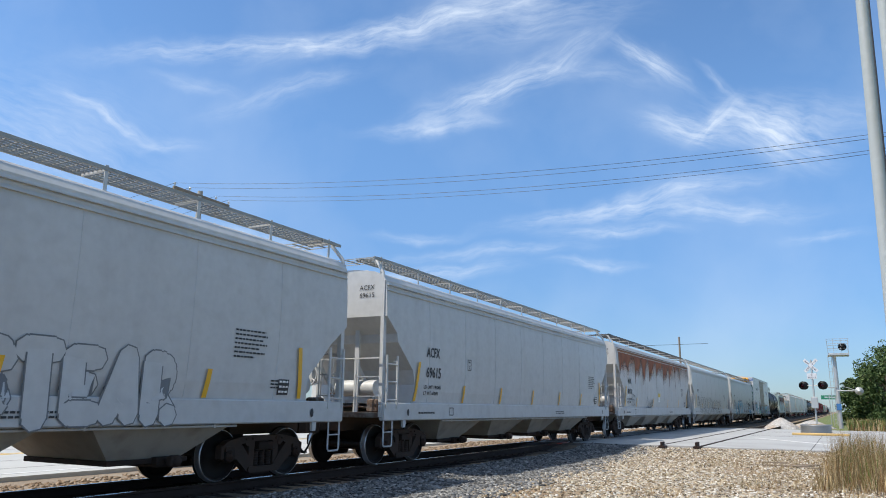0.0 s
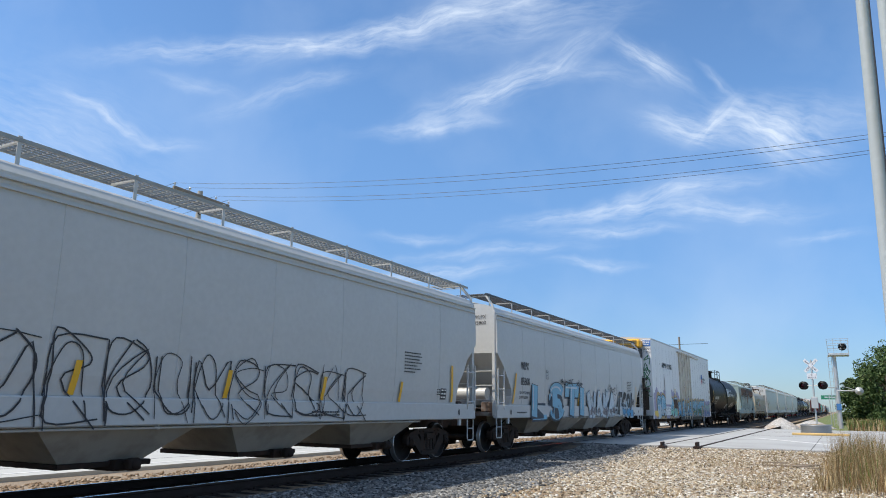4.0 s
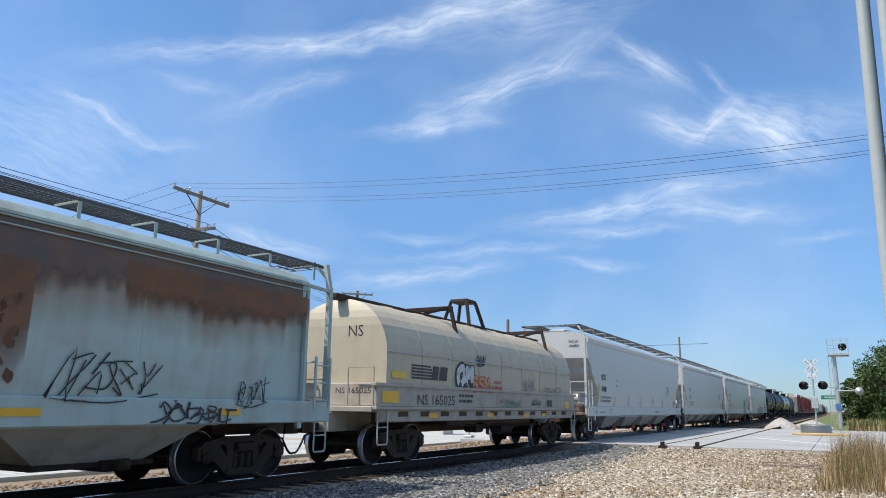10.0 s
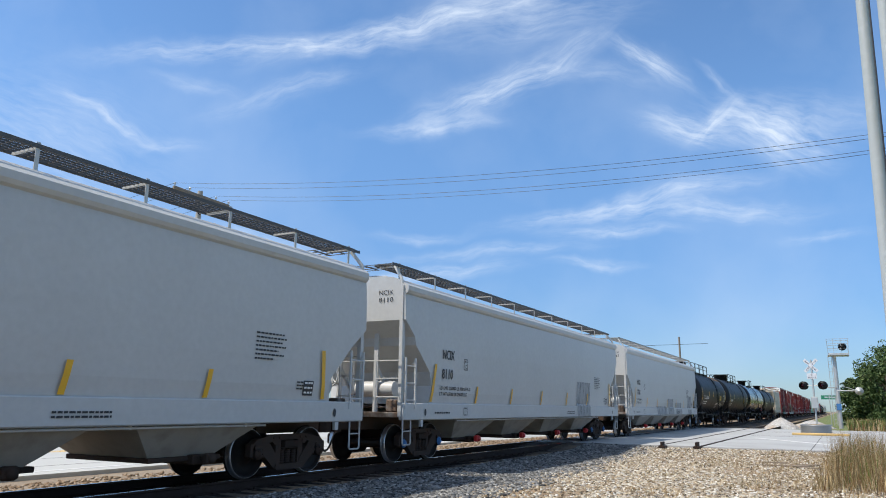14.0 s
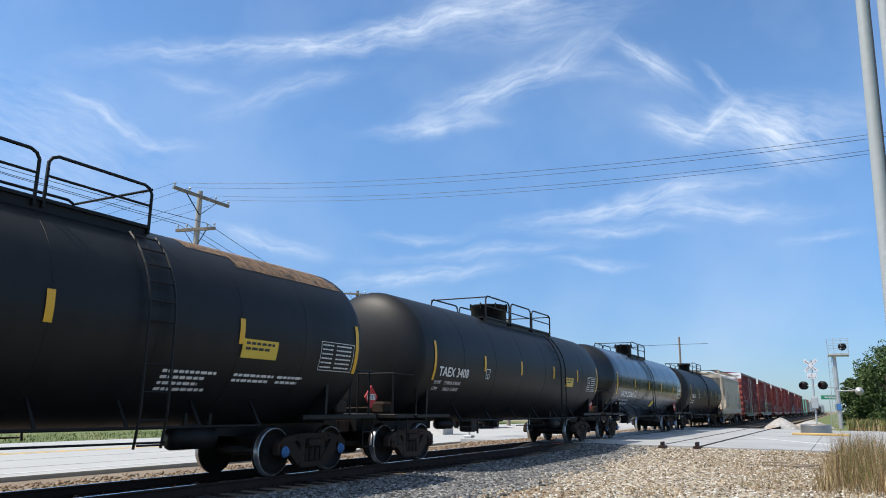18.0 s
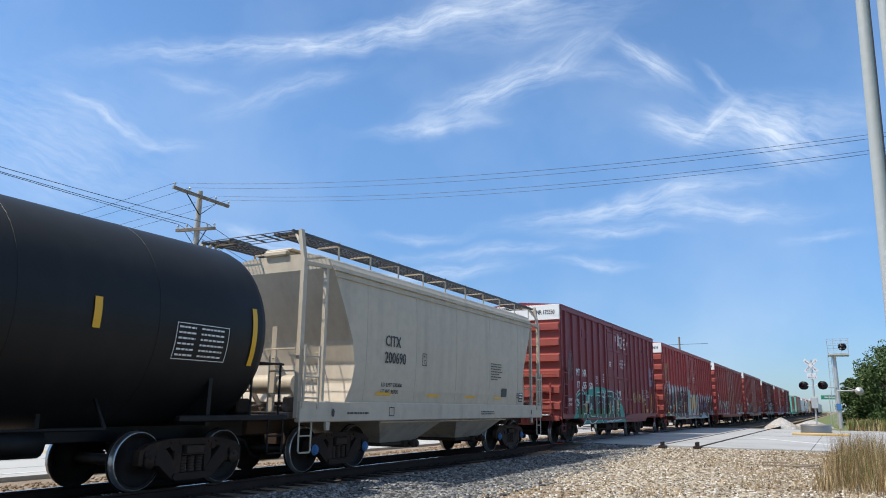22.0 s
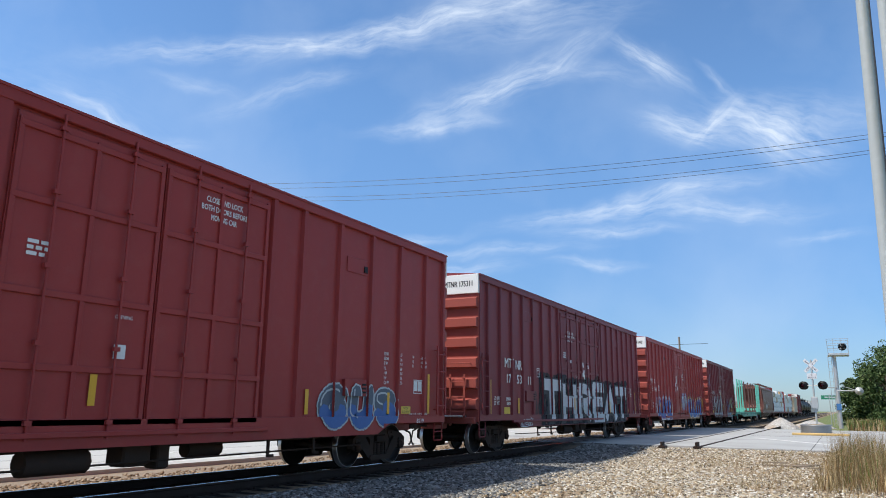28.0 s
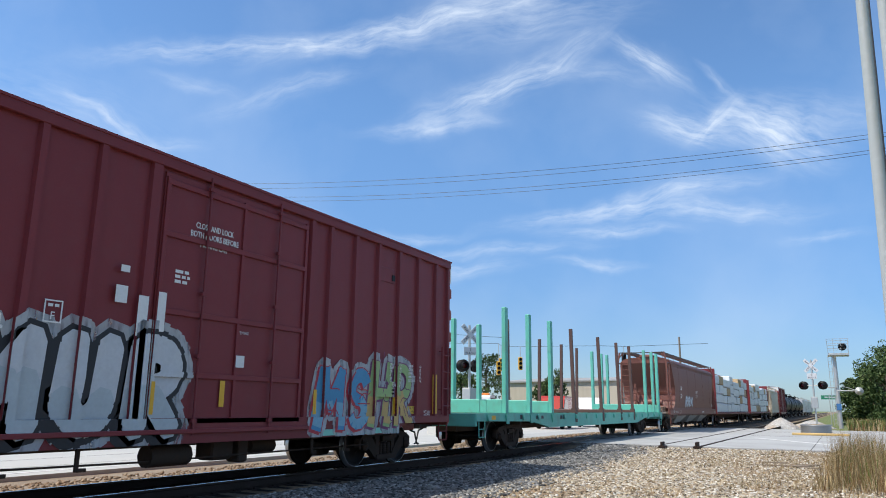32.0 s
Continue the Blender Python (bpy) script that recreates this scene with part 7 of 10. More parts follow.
def scatter(n, x0, x1, y0, y1, keep=None, lift=0.0, bias=1.0):
    out = []
    while len(out) < n:
        x, y = x0 + (x1 - x0) * random.random() ** bias, random.uniform(y0, y1)
        if keep and not keep(x, y):
            continue
        out.append((x, y, ground_z(x, y) + lift))
    return out


fringe = lambda x: -4.3 + 0.05 * (x - 12) + 0.7 * noise.noise((x * 0.5, 1.0, 0)) + 0.25 * noise.noise((x * 1.7, 5.0, 0))
loose("pebble_bed", "tan and white loose gravel", scatter(62000, 8.5, 29.0, -12.5, -3.0, lambda x, y: y < fringe(x) and (noise.noise((x * 0.45, y * 0.45, 9)) < 0.28 or random.random() < 0.3), 0.004, 1.35), (0.014, 0.05), "pebbles")
# stones stop short of the rails, so the shade-darkened bed shows there
loose("ballast_bed", "grey crushed ballast along the rails", scatter(32000, 7.0, 29.0, -5.8, -1.65, lambda x, y: y > fringe(x) - 0.9 * random.random() ** 2, 0.006, 1.3), (0.025, 0.07), "ballast")
loose("ballast_far", "grey crushed ballast past the rails", scatter(9000, 6.0, 60.0, 1.0, 3.6, lambda x, y: x > 19 or random.random() < 0.35, 0.006, 1.5), (0.03, 0.08), "brown_stones")

# rails
for y in (-0.7525, 0.7525):
    r = Shape()
    out = [(y - 0.075, -0.19), (y - 0.075, -0.175), (y - 0.012, -0.15), (y - 0.012, -0.05), (y - 0.037, -0.034), (y - 0.037, -0.006), (y - 0.03, 0), (y + 0.03, 0), (y + 0.037, -0.006), (y + 0.037, -0.034), (y + 0.012, -0.05), (y + 0.012, -0.15), (y + 0.075, -0.175), (y + 0.075, -0.19)]
    r.prism(out, -200, 700, axis="x")
    r.k = [1 if i == 6 else 0 for i in range(len(r.f))]
    thing("rail", "rusty steel rail with a polished head", "rail", "rails", "structure", shape=r, material=("rail_steel", "rail_top"))
# second track: its rails lie in the crossing and go on beyond it
for y in (-5.75, -4.31):
    r = Shape()
    r.box(29.2, 400, y - 0.036, y + 0.036, -0.18, 0.004)
    thing("rail", "worn rail of a side track sunk in the crossing", "rail", "side track rails", "structure", shape=r, material="rail_steel")


def ties():
    tie = Shape()
    tie.box(-0.115, 0.115, -1.3, 1.3, -0.33, -0.19, 0.015)
    me = tie.mesh("tie", "tie_wood")
    plate = Shape()
    plate.box(-0.1, 0.1, -0.17, 0.17, -0.191, -0.18)
    plate.box(-0.02, 0.02, -0.13, -0.09, -0.18, -0.15), plate.box(-0.02, 0.02, 0.09, 0.13, -0.18, -0.15)
    pm = plate.mesh("tie_plate", "rail_steel")
    for i in range(62):
        x = 3.0 + i * 0.51
        if x > 29:
            x += 33
        t = thing("tie", "dark weathered wooden railway tie", "tie", "ties", "structure", pose(x, random.uniform(-0.05, 0.05), 0, 0, 0, random.uniform(-0.6, 0.6)))
        part("timber", me, None, t)
        for y in (-0.7525, 0.7525):
            part("tie_plate", pm, None, t, "", pose(0, y, 0))


def road_slab(name, label, x0, x1, y0, y1, z, material, category="road"):
    sh = Shape()
    sh.box(x0, x1, y0, y1, -0.6, z)
    return thing(name, label, category, kind="structure", shape=sh, material=material)


ROAD = -0.14
road_slab("road", "pale concrete road running along the railway", -120, 320, 4.3, 16.2, ROAD, "concrete_road")
X0, X1 = 29.2, 60.5
road_slab("road_crossing_near", "pale concrete road leading to the crossing", X0, X1, -60, -5.85, -0.012, "crossing_concrete")
road_slab("road_crossing_middle", "concrete panel between the rails of the side track", X0, X1, -5.69, -4.37, -0.006, "crossing_concrete")
road_slab("road_crossing_between", "concrete strip between the two tracks", X0, X1, -4.25, -0.83, -0.01, "crossing_concrete")
road_slab("road_crossing_track", "concrete panel between the rails", X0, X1, -0.66, 0.66, -0.006, "crossing_concrete")
road_slab("road_crossing_far", "concrete apron past the rails", X0, X1, 0.83, 4.296, -0.03, "crossing_concrete")


def road_line(x0, x1, y0, y1, z, material, label):
    sh = Shape()
    sh.box(x0, x1, y0, y1, z, z + 0.005)
    thing("road_marking", label, "road marking", "road markings", "structure", shape=sh, material=material)


road_line(-120, 28, 10.6, 10.75, ROAD, "line_yellow", "yellow centre line on the road")
road_line(-120, 28, 10.95, 11.1, ROAD, "line_yellow", "yellow centre line on the road")
road_line(-120, 28, 15.5, 15.65, ROAD, "line_white", "white edge line on the road")
road_line(-120, 28, 4.9, 5.05, ROAD, "line_white", "white edge line on the road")
for i in range(6):
    road_line(-2 + i * 9, 1 + i * 9, 7.75, 7.9, ROAD, "line_white", "white lane dash on the road")
sh = Shape()
sh.box(-3.7, 3.7, -0.15, 0.15, 0, 0.005)
thing("road_marking", "worn white stop line before the crossing", "road marking", "road markings", "structure", pose(37.2, -8.5, -0.012, 0, 0, 31), sh, "line_white")
for x in (44.0, 52.0):
    road_line(x, x + 0.03, -50, -5.9, -0.014, "tar", "tarred joint in the concrete")
for y in (-9.5, -15):
    road_line(X0, X1, y, y + 0.03, -0.014, "tar", "tarred joint in the concrete")
for y in (6.2, 8.4, 12.8):
    road_line(-100, 28, y, y + 0.035, ROAD - 0.003, "tar", "tarred joint in the concrete")
ties()

# ---- signals, poles and wires ----
def crossing_signal(m, label, arm=0.7, facing=0, box=True, tracks=True, size=1.0):
    """Mast with crossbuck and flashing lights; facing: degrees that the boards turn about the mast."""
    ob = thing("crossing_signal", label, "crossing signal", "crossing signals", m=m)
    t = Matrix.Rotation(radians(facing), 4, "Z")
    sh = Shape()
    sh.tube([(0, 0, 0), (0, 0, 5.3 * size)], 0.065, 10)
    sh.box(-0.2, 0.2, -0.2, 0.2, 0, 0.12, 0.02)
    part("mast", sh, "galvanised", ob)
    for a in (45, -45):
        b = Shape()
        b.box(-0.62, 0.62, -0.012, 0.012, -0.115, 0.115, 0.004)
        bl = part("crossbuck_blade", b, "sign_white", ob, "white reflective crossbuck blade", t @ pose(0, -0.09 - (0.03 if a > 0 else 0), 4.85 * size, 0, a, 0))
        for word, x in (("RAIL", -0.5), ("ROAD", 0.14)) if a > 0 else (("CROSSING", -0.5),):
            d = Decal().text(word, x, -0.06, 0.12, width=0.36 if a > 0 else 1.0)
            part("lettering", d.lay(lambda u, s, e: (u, -0.014 - e, s), 0.002), "letter_black", bl)
    if tracks:
        b = Shape()
        b.box(-0.34, 0.34, -0.012, 0.012, -0.2, 0.2, 0.004)
        pl = part("track_sign", b, "sign_white", ob, "white sign that counts the tracks", t @ pose(0, -0.09, 4.05 * size))
        d = Decal().text("2", -0.05, 0.0, 0.16).text("TRACKS", -0.28, -0.15, 0.1, width=0.56)
        part("lettering", d.lay(lambda u, s, e: (u, -0.014 - e, s), 0.002), "letter_black", pl)
    b = Shape()
    b.tube([(-arm, 0, 0), (arm, 0, 0)], 0.035, 8)
    part("crossarm", b, "galvanised", ob, "", t @ pose(0, 0, 3.35 * size))
    for s in (-1, 1):
        for back in (1, -1):
            lamp = Shape()
            lamp.turned([(-0.02, 0.0), (-0.02, 0.3), (0.0, 0.3), (0.0, 0.13), (0.16, 0.11), (0.18, 0.0)], "y", n=20)
            lamp.turned([(-0.22, 0.17), (-0.02, 0.16)], "y", n=16)
            h = part("lamp_hood", lamp, "black_steel", ob, "black round flashing lamp", t @ pose(s * arm, -0.12 * back, 3.35 * size, 0, 0, 0 if back > 0 else 180))
            g = Shape()
            g.turned([(-0.05, 0.0), (-0.045, 0.08), (-0.03, 0.145)], "y", n=16)
            part("lens", g, "lens_red", h)
    if box:
        b = Shape()
        b.box(-0.35, 0.35, -0.22, 0.22, 1.55, 2.35, 0.03)
        part("junction_box", b, "galvanised", ob)
    return ob


MAT["sign_white"] = shade("sign_white", (0.55, 0.56, 0.58), 0.5, grain=0.04)
MAT["sign_green"] = shade("sign_green", (0.02, 0.2, 0.11), 0.4)
MAT["lens_red"] = shade("lens_red", (0.12, 0.01, 0.01), 0.15)
MAT["corrugated"] = shade("corrugated", (0.3, 0.31, 0.31), 0.4, 0.6, streak=0.3, streak_color=(0.25, 0.2, 0.16))
MAT["kerb_yellow"] = shade("kerb_yellow", (0.6, 0.4, 0.15), 0.6, spots=0.3, spot_color=(0.5, 0.4, 0.25))

crossing_signal(pose(60.0, -8.9, -0.02), "crossbuck signal mast with two red lamps", arm=0.66, facing=-108, size=0.95)
crossing_signal(pose(32.2, 5.35, -0.1), "crossbuck signal mast with paired lamps past the rails", arm=0.36, facing=-38, size=1.02)


def planter():
    ob = thing("corrugated_ring", "round corrugated steel ring filled with gravel", "ring", m=pose(52.0, -9.05, -0.012) @ Matrix.Diagonal((0.88, 0.88, 0.88, 1)))
    prof = []
    for i in range(4):
        prof += [(i * 0.15, 0.95), (i * 0.15 + 0.075, 1.03)]
    sh = Shape()
    sh.turned(prof + [(0.6, 0.97), (0.1, 0.93)], "z", n=36)
    part("ring_wall", sh, "corrugated", ob)
    sh = Shape()
    sh.turned([(0.5, 0.95), (0.6, 0.5), (0.64, 0.0)], "z", n=20)
    part("fill", sh, "gravel", ob)
    k = thing("kerb", "yellow-painted concrete kerb beside the crossing", "kerb")
    sh = Shape()
    sh.box(46.8, 47.15, -10.85, -7.95, -0.012, 0.12, 0.03)
    part("kerb_edge", sh, "kerb_yellow", k)


planter()


def light_bridge():
    """Tall mast with a caged platform on top and lamp arms."""
    ob = thing("cantilever_signal", "tall steel signal mast with a caged platform", "signal mast", m=pose(66.4, -10.42, 0.0) @ Matrix.Diagonal((0.86, 0.86, 0.84, 1)))
    sh = Shape()
    sh.tube([(0, 0, 0), (0, 0, 6.9)], [0.19, 0.16], 12)
    part("mast", sh, "galvanised", ob)
    sh = Shape()
    sh.box(-1.0, 1.0, -1.25, 0.5, 6.75, 6.95, 0.02)
    part("platform", sh, "galvanised", ob)
    sh = Shape()
    for x in (-1, 1):
        for y in (-1.2, -0.62, -0.04, 0.45):
            sh.tube([(x, y, 6.95), (x, (y + 0.4) * 1.08 - 0.4, 8.3)], 0.02, 5)
        for z in (7.4, 7.85, 8.3):
            sh.tube([(x, -1.2 - (z - 6.95) * 0.06, z), (x, 0.45 + (z - 6.95) * 0.06, z)], 0.02, 5)
    for y in (-1.28, 0.53):
        sh.tube([(-1, y, 8.3), (1, y, 8.3)], 0.02, 5)
    part("cage", sh, "galvanised", ob)
    for x, y, z, paint in ((-0.9, -0.75, 7.55, "black_steel"), (-0.4, -1.75, 3.45, "galvanised")):
        lamp = Shape()
        lamp.turned([(0.05, 0.0), (0.05, 0.36), (0.0, 0.36), (0.0, 0.16), (-0.2, 0.14), (-0.22, 0.0)], "x", n=20)
        part("lamp_hood", lamp, paint, ob, "round flashing lamp", pose(x, y, z))
    sh = Shape()
    sh.tube([(-0.2, 0, 3.5), (-0.3, -1.9, 3.45)], 0.05, 7)
    sh.tube([(-0.2, 0, 4.05), (-0.3, -1.6, 3.5)], 0.03, 6)
    sh.tube([(-0.2, 0, 3.8), (-0.3, 1.4, 3.8)], 0.04, 7)
    part("lamp_arm", sh, "galvanised", ob)
    sh = Shape()
    for y in (0.24, 0.52):
        sh.tube([(0.1, y, 0.3), (0.1, y, 6.8)], 0.025, 5)
    for i in range(20):
        z = 0.5 + i * 0.32
        sh.tube([(0.1, 0.24, z), (0.1, 0.52, z)], 0.014, 5)
    part("ladder", sh, "galvanised", ob)
    sh = Shape()
    sh.box(-0.27, -0.22, -0.2, 0.2, 1.7, 2.3)
    part("small_sign", sh, "cap_blue", ob, "small blue sign on the mast")


light_bridge()


def street_sign():
    ob = thing("street_sign", "green street sign on a thin post", "street sign", m=pose(84, -9.6, -0.1))
    part("post", Shape().tube([(0, 0, 0), (0, 0, 3.1)], 0.04, 6), "galvanised", ob)
    b = Shape()
    b.box(-0.02, 0.02, -0.75, 0.75, 2.6, 3.0, 0.005)
    part("sign_board", b, "sign_green", ob)
    d = Decal().lines(-0.5, -0.05, (1.0,), 0.12, 0.2)
    part("lettering", d.lay(lambda u, s, e: (-0.022 - e, u, s + 2.8), 0.002), "sign_white", ob)


street_sign()


def pile():
    def heap(r, h, m, label):
        sh = Shape()
        n, rings = 26, 7
        for i in range(rings + 1):
            for j in range(n):
                a, q = j * 6.2832 / n, i / rings
                rr = r * (1 - q) * (1 + 0.12 * noise.noise((math.cos(a) * 2, math.sin(a) * 2, q * 3 + r)))
                sh.v.append((math.cos(a) * rr, math.sin(a) * rr, h * (1 - (1 - q) ** 1.25) + 0.05 * noise.noise((a * 3, q * 5, 1))))
        sh.f = [(i * n + j, i * n + (j + 1) % n, i * n + n + (j + 1) % n, i * n + n + j) for i in range(rings) for j in range(n)]
        sh.k, sh.smooth = [0] * len(sh.f), [False] * len(sh.f)
        ob = thing("gravel_pile", label, "gravel pile", "gravel piles", m=m)
        part("mound", sh, "pale_gravel", ob)
        return ob

    MAT["pale_gravel"] = stone_material("pale_gravel", (0.3, 0.29, 0.28), (0.55, 0.54, 0.52), (0.42, 0.41, 0.4), 9.0, 0.06)
    heap(1.65, 1.05, pose(72, -5.75, -0.3), "heap of pale crushed stone past the crossing")
    heap(2.1, 0.8, pose(78, -8.0, -0.3), "low heap of grey crushed stone past the crossing")


pile()


def utility_pole(m, height, label, arms=2, r=0.16, material="pole_wood", turn=0.0, low_turn=None, half0=1.32, name="utility_pole"):
    ob = thing(name, label, "utility pole", "utility poles", m=m)
    part("shaft", Shape().tube([(0, 0, -0.3), (0, 0, height)], [r * 1.1, r * 0.8], 14), material, ob)
    t = Matrix.Rotation(radians(turn), 4, "Z")
    ends = []
    for i in range(arms):
        z, half = height - 0.3 - i * 1.55, half0 if i == 0 else 0.95
        t = Matrix.Rotation(radians(turn if i == 0 or low_turn is None else low_turn), 4, "Z")
        b = Shape()
        b.box(-half, half, -0.06, 0.06, -0.07, 0.07, 0.01)
        arm = part("crossarm", b, "pole_wood", ob, "", t @ pose(0, -r, z, 0, 2.0 if i == 0 else -2.0, 0))
        for s in (-1, 1):
            b = Shape()
            b.beam((s * half * 0.55, 0, -0.05), (0, 0.05, -0.85), 0.05, 0.02)
            part("brace", b, "black_steel", arm)
        for u in ((-0.96, -0.45, 0.5, 0.98) if i == 0 else (-0.9, -0.45, 0.6, 0.95)):
            b = Shape()
            b.turned([(0.07, 0.02), (0.14, 0.02), (0.15, 0.06), (0.19, 0.045), (0.2, 0.06), (0.25, 0.035), (0.26, 0.0)], "z", n=9)
            part("insulator", b, "insulator", arm, "", pose(u * half, 0, 0))
            ends.append(m @ t @ Vector((u * half, -r, z + 0.26)))
    return ob, ends


T_POLE, t_ends = utility_pole(pose(22.84, 14.63, -0.2), 11.15, "grey wooden utility pole with two crossarms", r=0.15, material="pole_pale", turn=-3, low_turn=-70, half0=1.6)
FAR_POLE, f_ends = utility_pole(pose(50.6, 25.2, -0.3), 11.3, "wooden utility pole with crossarms down the road", turn=-60)
utility_pole(pose(108.5, 9.2, -0.3), 11.9, "bare wooden utility pole past the train", arms=0)
utility_pole(pose(57.6, 14.2, -0.2), 9.0, "wooden pole behind the road junction", arms=0)


def near_poles():
    lean = Vector((0.0, 0.09, 0))
    for (x, y), r, label in (((18.96, -11.70), 0.158, "thick grey round pole beside the tracks"), ((17.42, -12.02), 0.15, "second grey round pole beside the tracks")):
        ob = thing("tall_pole", label, "pole", "tall poles", m=pose(x, y, -0.25))
        part("shaft", Shape().tube([(0, 0, -0.2), (0, -0.258, 13.5)], [r * 1.12, r * 0.82], 18), "pole_grey", ob)
    ob = thing("guy_cable", "dark cable running up beside the grey pole", "cable")
    part("strand", Shape().tube([(18.6, -11.84, 0.0), (18.6, -12.06, 12.5)], 0.022, 6), "wire", ob)


near_poles()


def cable(a, b, sag, r=0.012, label="thin overhead power line", n=14):
    a, b = Vector(a), Vector(b)
    pts = [a.lerp(b, i / n) - Vector((0, 0, sag * 4 * (i / n) * (1 - i / n))) for i in range(n + 1)]
    ob = thing("overhead_wire", label, "wire", "overhead wires")
    part("strand", Shape().tube(pts, r, 5), "wire", ob)


FAR_RIGHT = ((22.83, -13.348, 9.049), (22.831, -13.335, 8.935), (22.836, -13.298, 8.596), (22.837, -13.288, 8.5))
far_right = [Vector(p) for p in FAR_RIGHT]
for e, f in zip(t_ends[:4], far_right):
    cable(e, f, 0.55, 0.007)
for i, e in enumerate(t_ends[:4]):
    cable(e, (22 + i * 0.9, 75, 10.6), 1.6, 0.008, "thin overhead line running over the fields")
for i, e in enumerate(t_ends[4:7]):
    cable(e, (-14, 15.6 - i * 0.8, 11.2 - 0.5 * i), 0.5, 0.013, "overhead line along the road")
    cable(e, f_ends[4 + i], 0.5, 0.013, "overhead line along the road")

# ---- plants ----
MAT["bark"] = shade("bark", (0.12, 0.09, 0.065), 0.95, streak=0.4, streak_color=(0.06, 0.05, 0.04), bump=0.02, bump_scale=20)
MAT["leaves"] = island_material("leaves", [(0.035, 0.06, 0.02), (0.06, 0.1, 0.035), (0.09, 0.13, 0.045), (0.05, 0.082, 0.028), (0.12, 0.155, 0.06)], 0.6)


def leaf_mesh(name, centres, rng, leaf, per, spread):
    """Clumps of small leaves, each leaf a bent diamond."""
    n = len(centres) * per
    c = np.repeat(np.array(centres), per, 0)
    off = rng.normal(0, 1, (n, 3))
    off *= (spread * rng.uniform(0.3, 1, (n, 1)) ** 0.5) / np.maximum(np.linalg.norm(off, axis=1, keepdims=True), 1e-6)
    c = c + off
    a, b = rng.normal(0, 1, (n, 3)), rng.normal(0, 1, (n, 3))
    a /= np.linalg.norm(a, axis=1, keepdims=True)
    b -= a * (a * b).sum(1, keepdims=True)
    b /= np.maximum(np.linalg.norm(b, axis=1, keepdims=True), 1e-6)
    s = rng.uniform(0.6, 1.2, (n, 1)) * leaf
    v = np.stack([c - a * s, c + b * s * 0.45, c + a * s, c - b * s * 0.45], 1)
    me = bpy.data.meshes.new(name)
    me.vertices.add(n * 4), me.loops.add(n * 4), me.polygons.add(n)
    me.vertices.foreach_set("co", v.reshape(-1))
    me.loops.foreach_set("vertex_index", np.arange(n * 4))
    me.polygons.foreach_set("loop_start", np.arange(n) * 4)
    me.update(calc_edges=True)
    me.materials.append(MAT["leaves"])
    return me


def tree(m, height, width, seed, label, leaf=0.16, clumps=60, per=45, low=0.25):
    rng = np.random.default_rng(seed)
    ob = thing("tree", label, "tree", "trees", m=m)
    sh = Shape()
    sh.tube([(0, 0, -0.3), (0.1, 0, height * 0.3), (0.0, 0.15, height * 0.62), (0.1, 0.1, height * 0.85)], [width * 0.06, width * 0.045, width * 0.028, 0.03], 8)
    part("trunk", sh, "bark", ob)
    centres = []
    for i in range(clumps):
        h = rng.uniform(low, 0.97)
        a = rng.uniform(0, 6.283)
        prof = math.sin(math.pi * min(1.0, (h - low) / (1 - low) * 0.82 + 0.16)) ** 0.6
        r = width / 2 * prof * rng.uniform(0.35, 1.0)
        centres.append((math.cos(a) * r, math.sin(a) * r, height * h))
    lim = Shape()
    for c in centres[:14]:
        z = max(height * 0.2, c[2] - height * 0.25)
        lim.tube([(0.05, 0.05, z), (c[0] * 0.5, c[1] * 0.5, (z + c[2]) / 2 + 0.2), c], [width * 0.018, width * 0.012, 0.015], 5)
    part("limbs", lim, "bark", ob)
    part("crown", leaf_mesh("crown", centres, rng, leaf, per, width * 0.13), None, ob)
    return ob


woods = [(94, -12.3, 5.2, 4.0), (90, -15.2, 8.2, 6.0), (96, -17.0, 10.2, 8.0), (98, -22, 11.5, 9.0), (101, -27.5, 11.0, 9.0), (93, -13.9, 6.5, 5.0), (110, -15.5, 9.5, 8), (88, -19.5, 7.5, 7), (90, -25, 9, 8), (106, -33, 12, 10), (92, -31, 10, 8)]
for i, (x, y, h, w) in enumerate(woods):
    tree(pose(x, y, -0.35), h, w, 10 + i, "leafy green tree at the edge of the woods", 0.2, 80, 60, 0.06)
for i, (x, y, h, w) in enumerate([(68.5, 21.2, 6.9, 4.6), (66, 22.6, 5.2, 3.6), (71, 14.9, 5.5, 3.0), (72, 16.2, 4.2, 3.0), (52, 52, 6.5, 6), (46, 56, 5.6, 6), (41, 58, 6.4, 6.5), (57, 50, 5.5, 6), (62, 47, 5.8, 6), (38, 62, 6, 6)]):
    tree(pose(x, y, -0.35), h, w, 40 + i, "small leafy tree past the road", 0.17, 60, 45, 0.12)


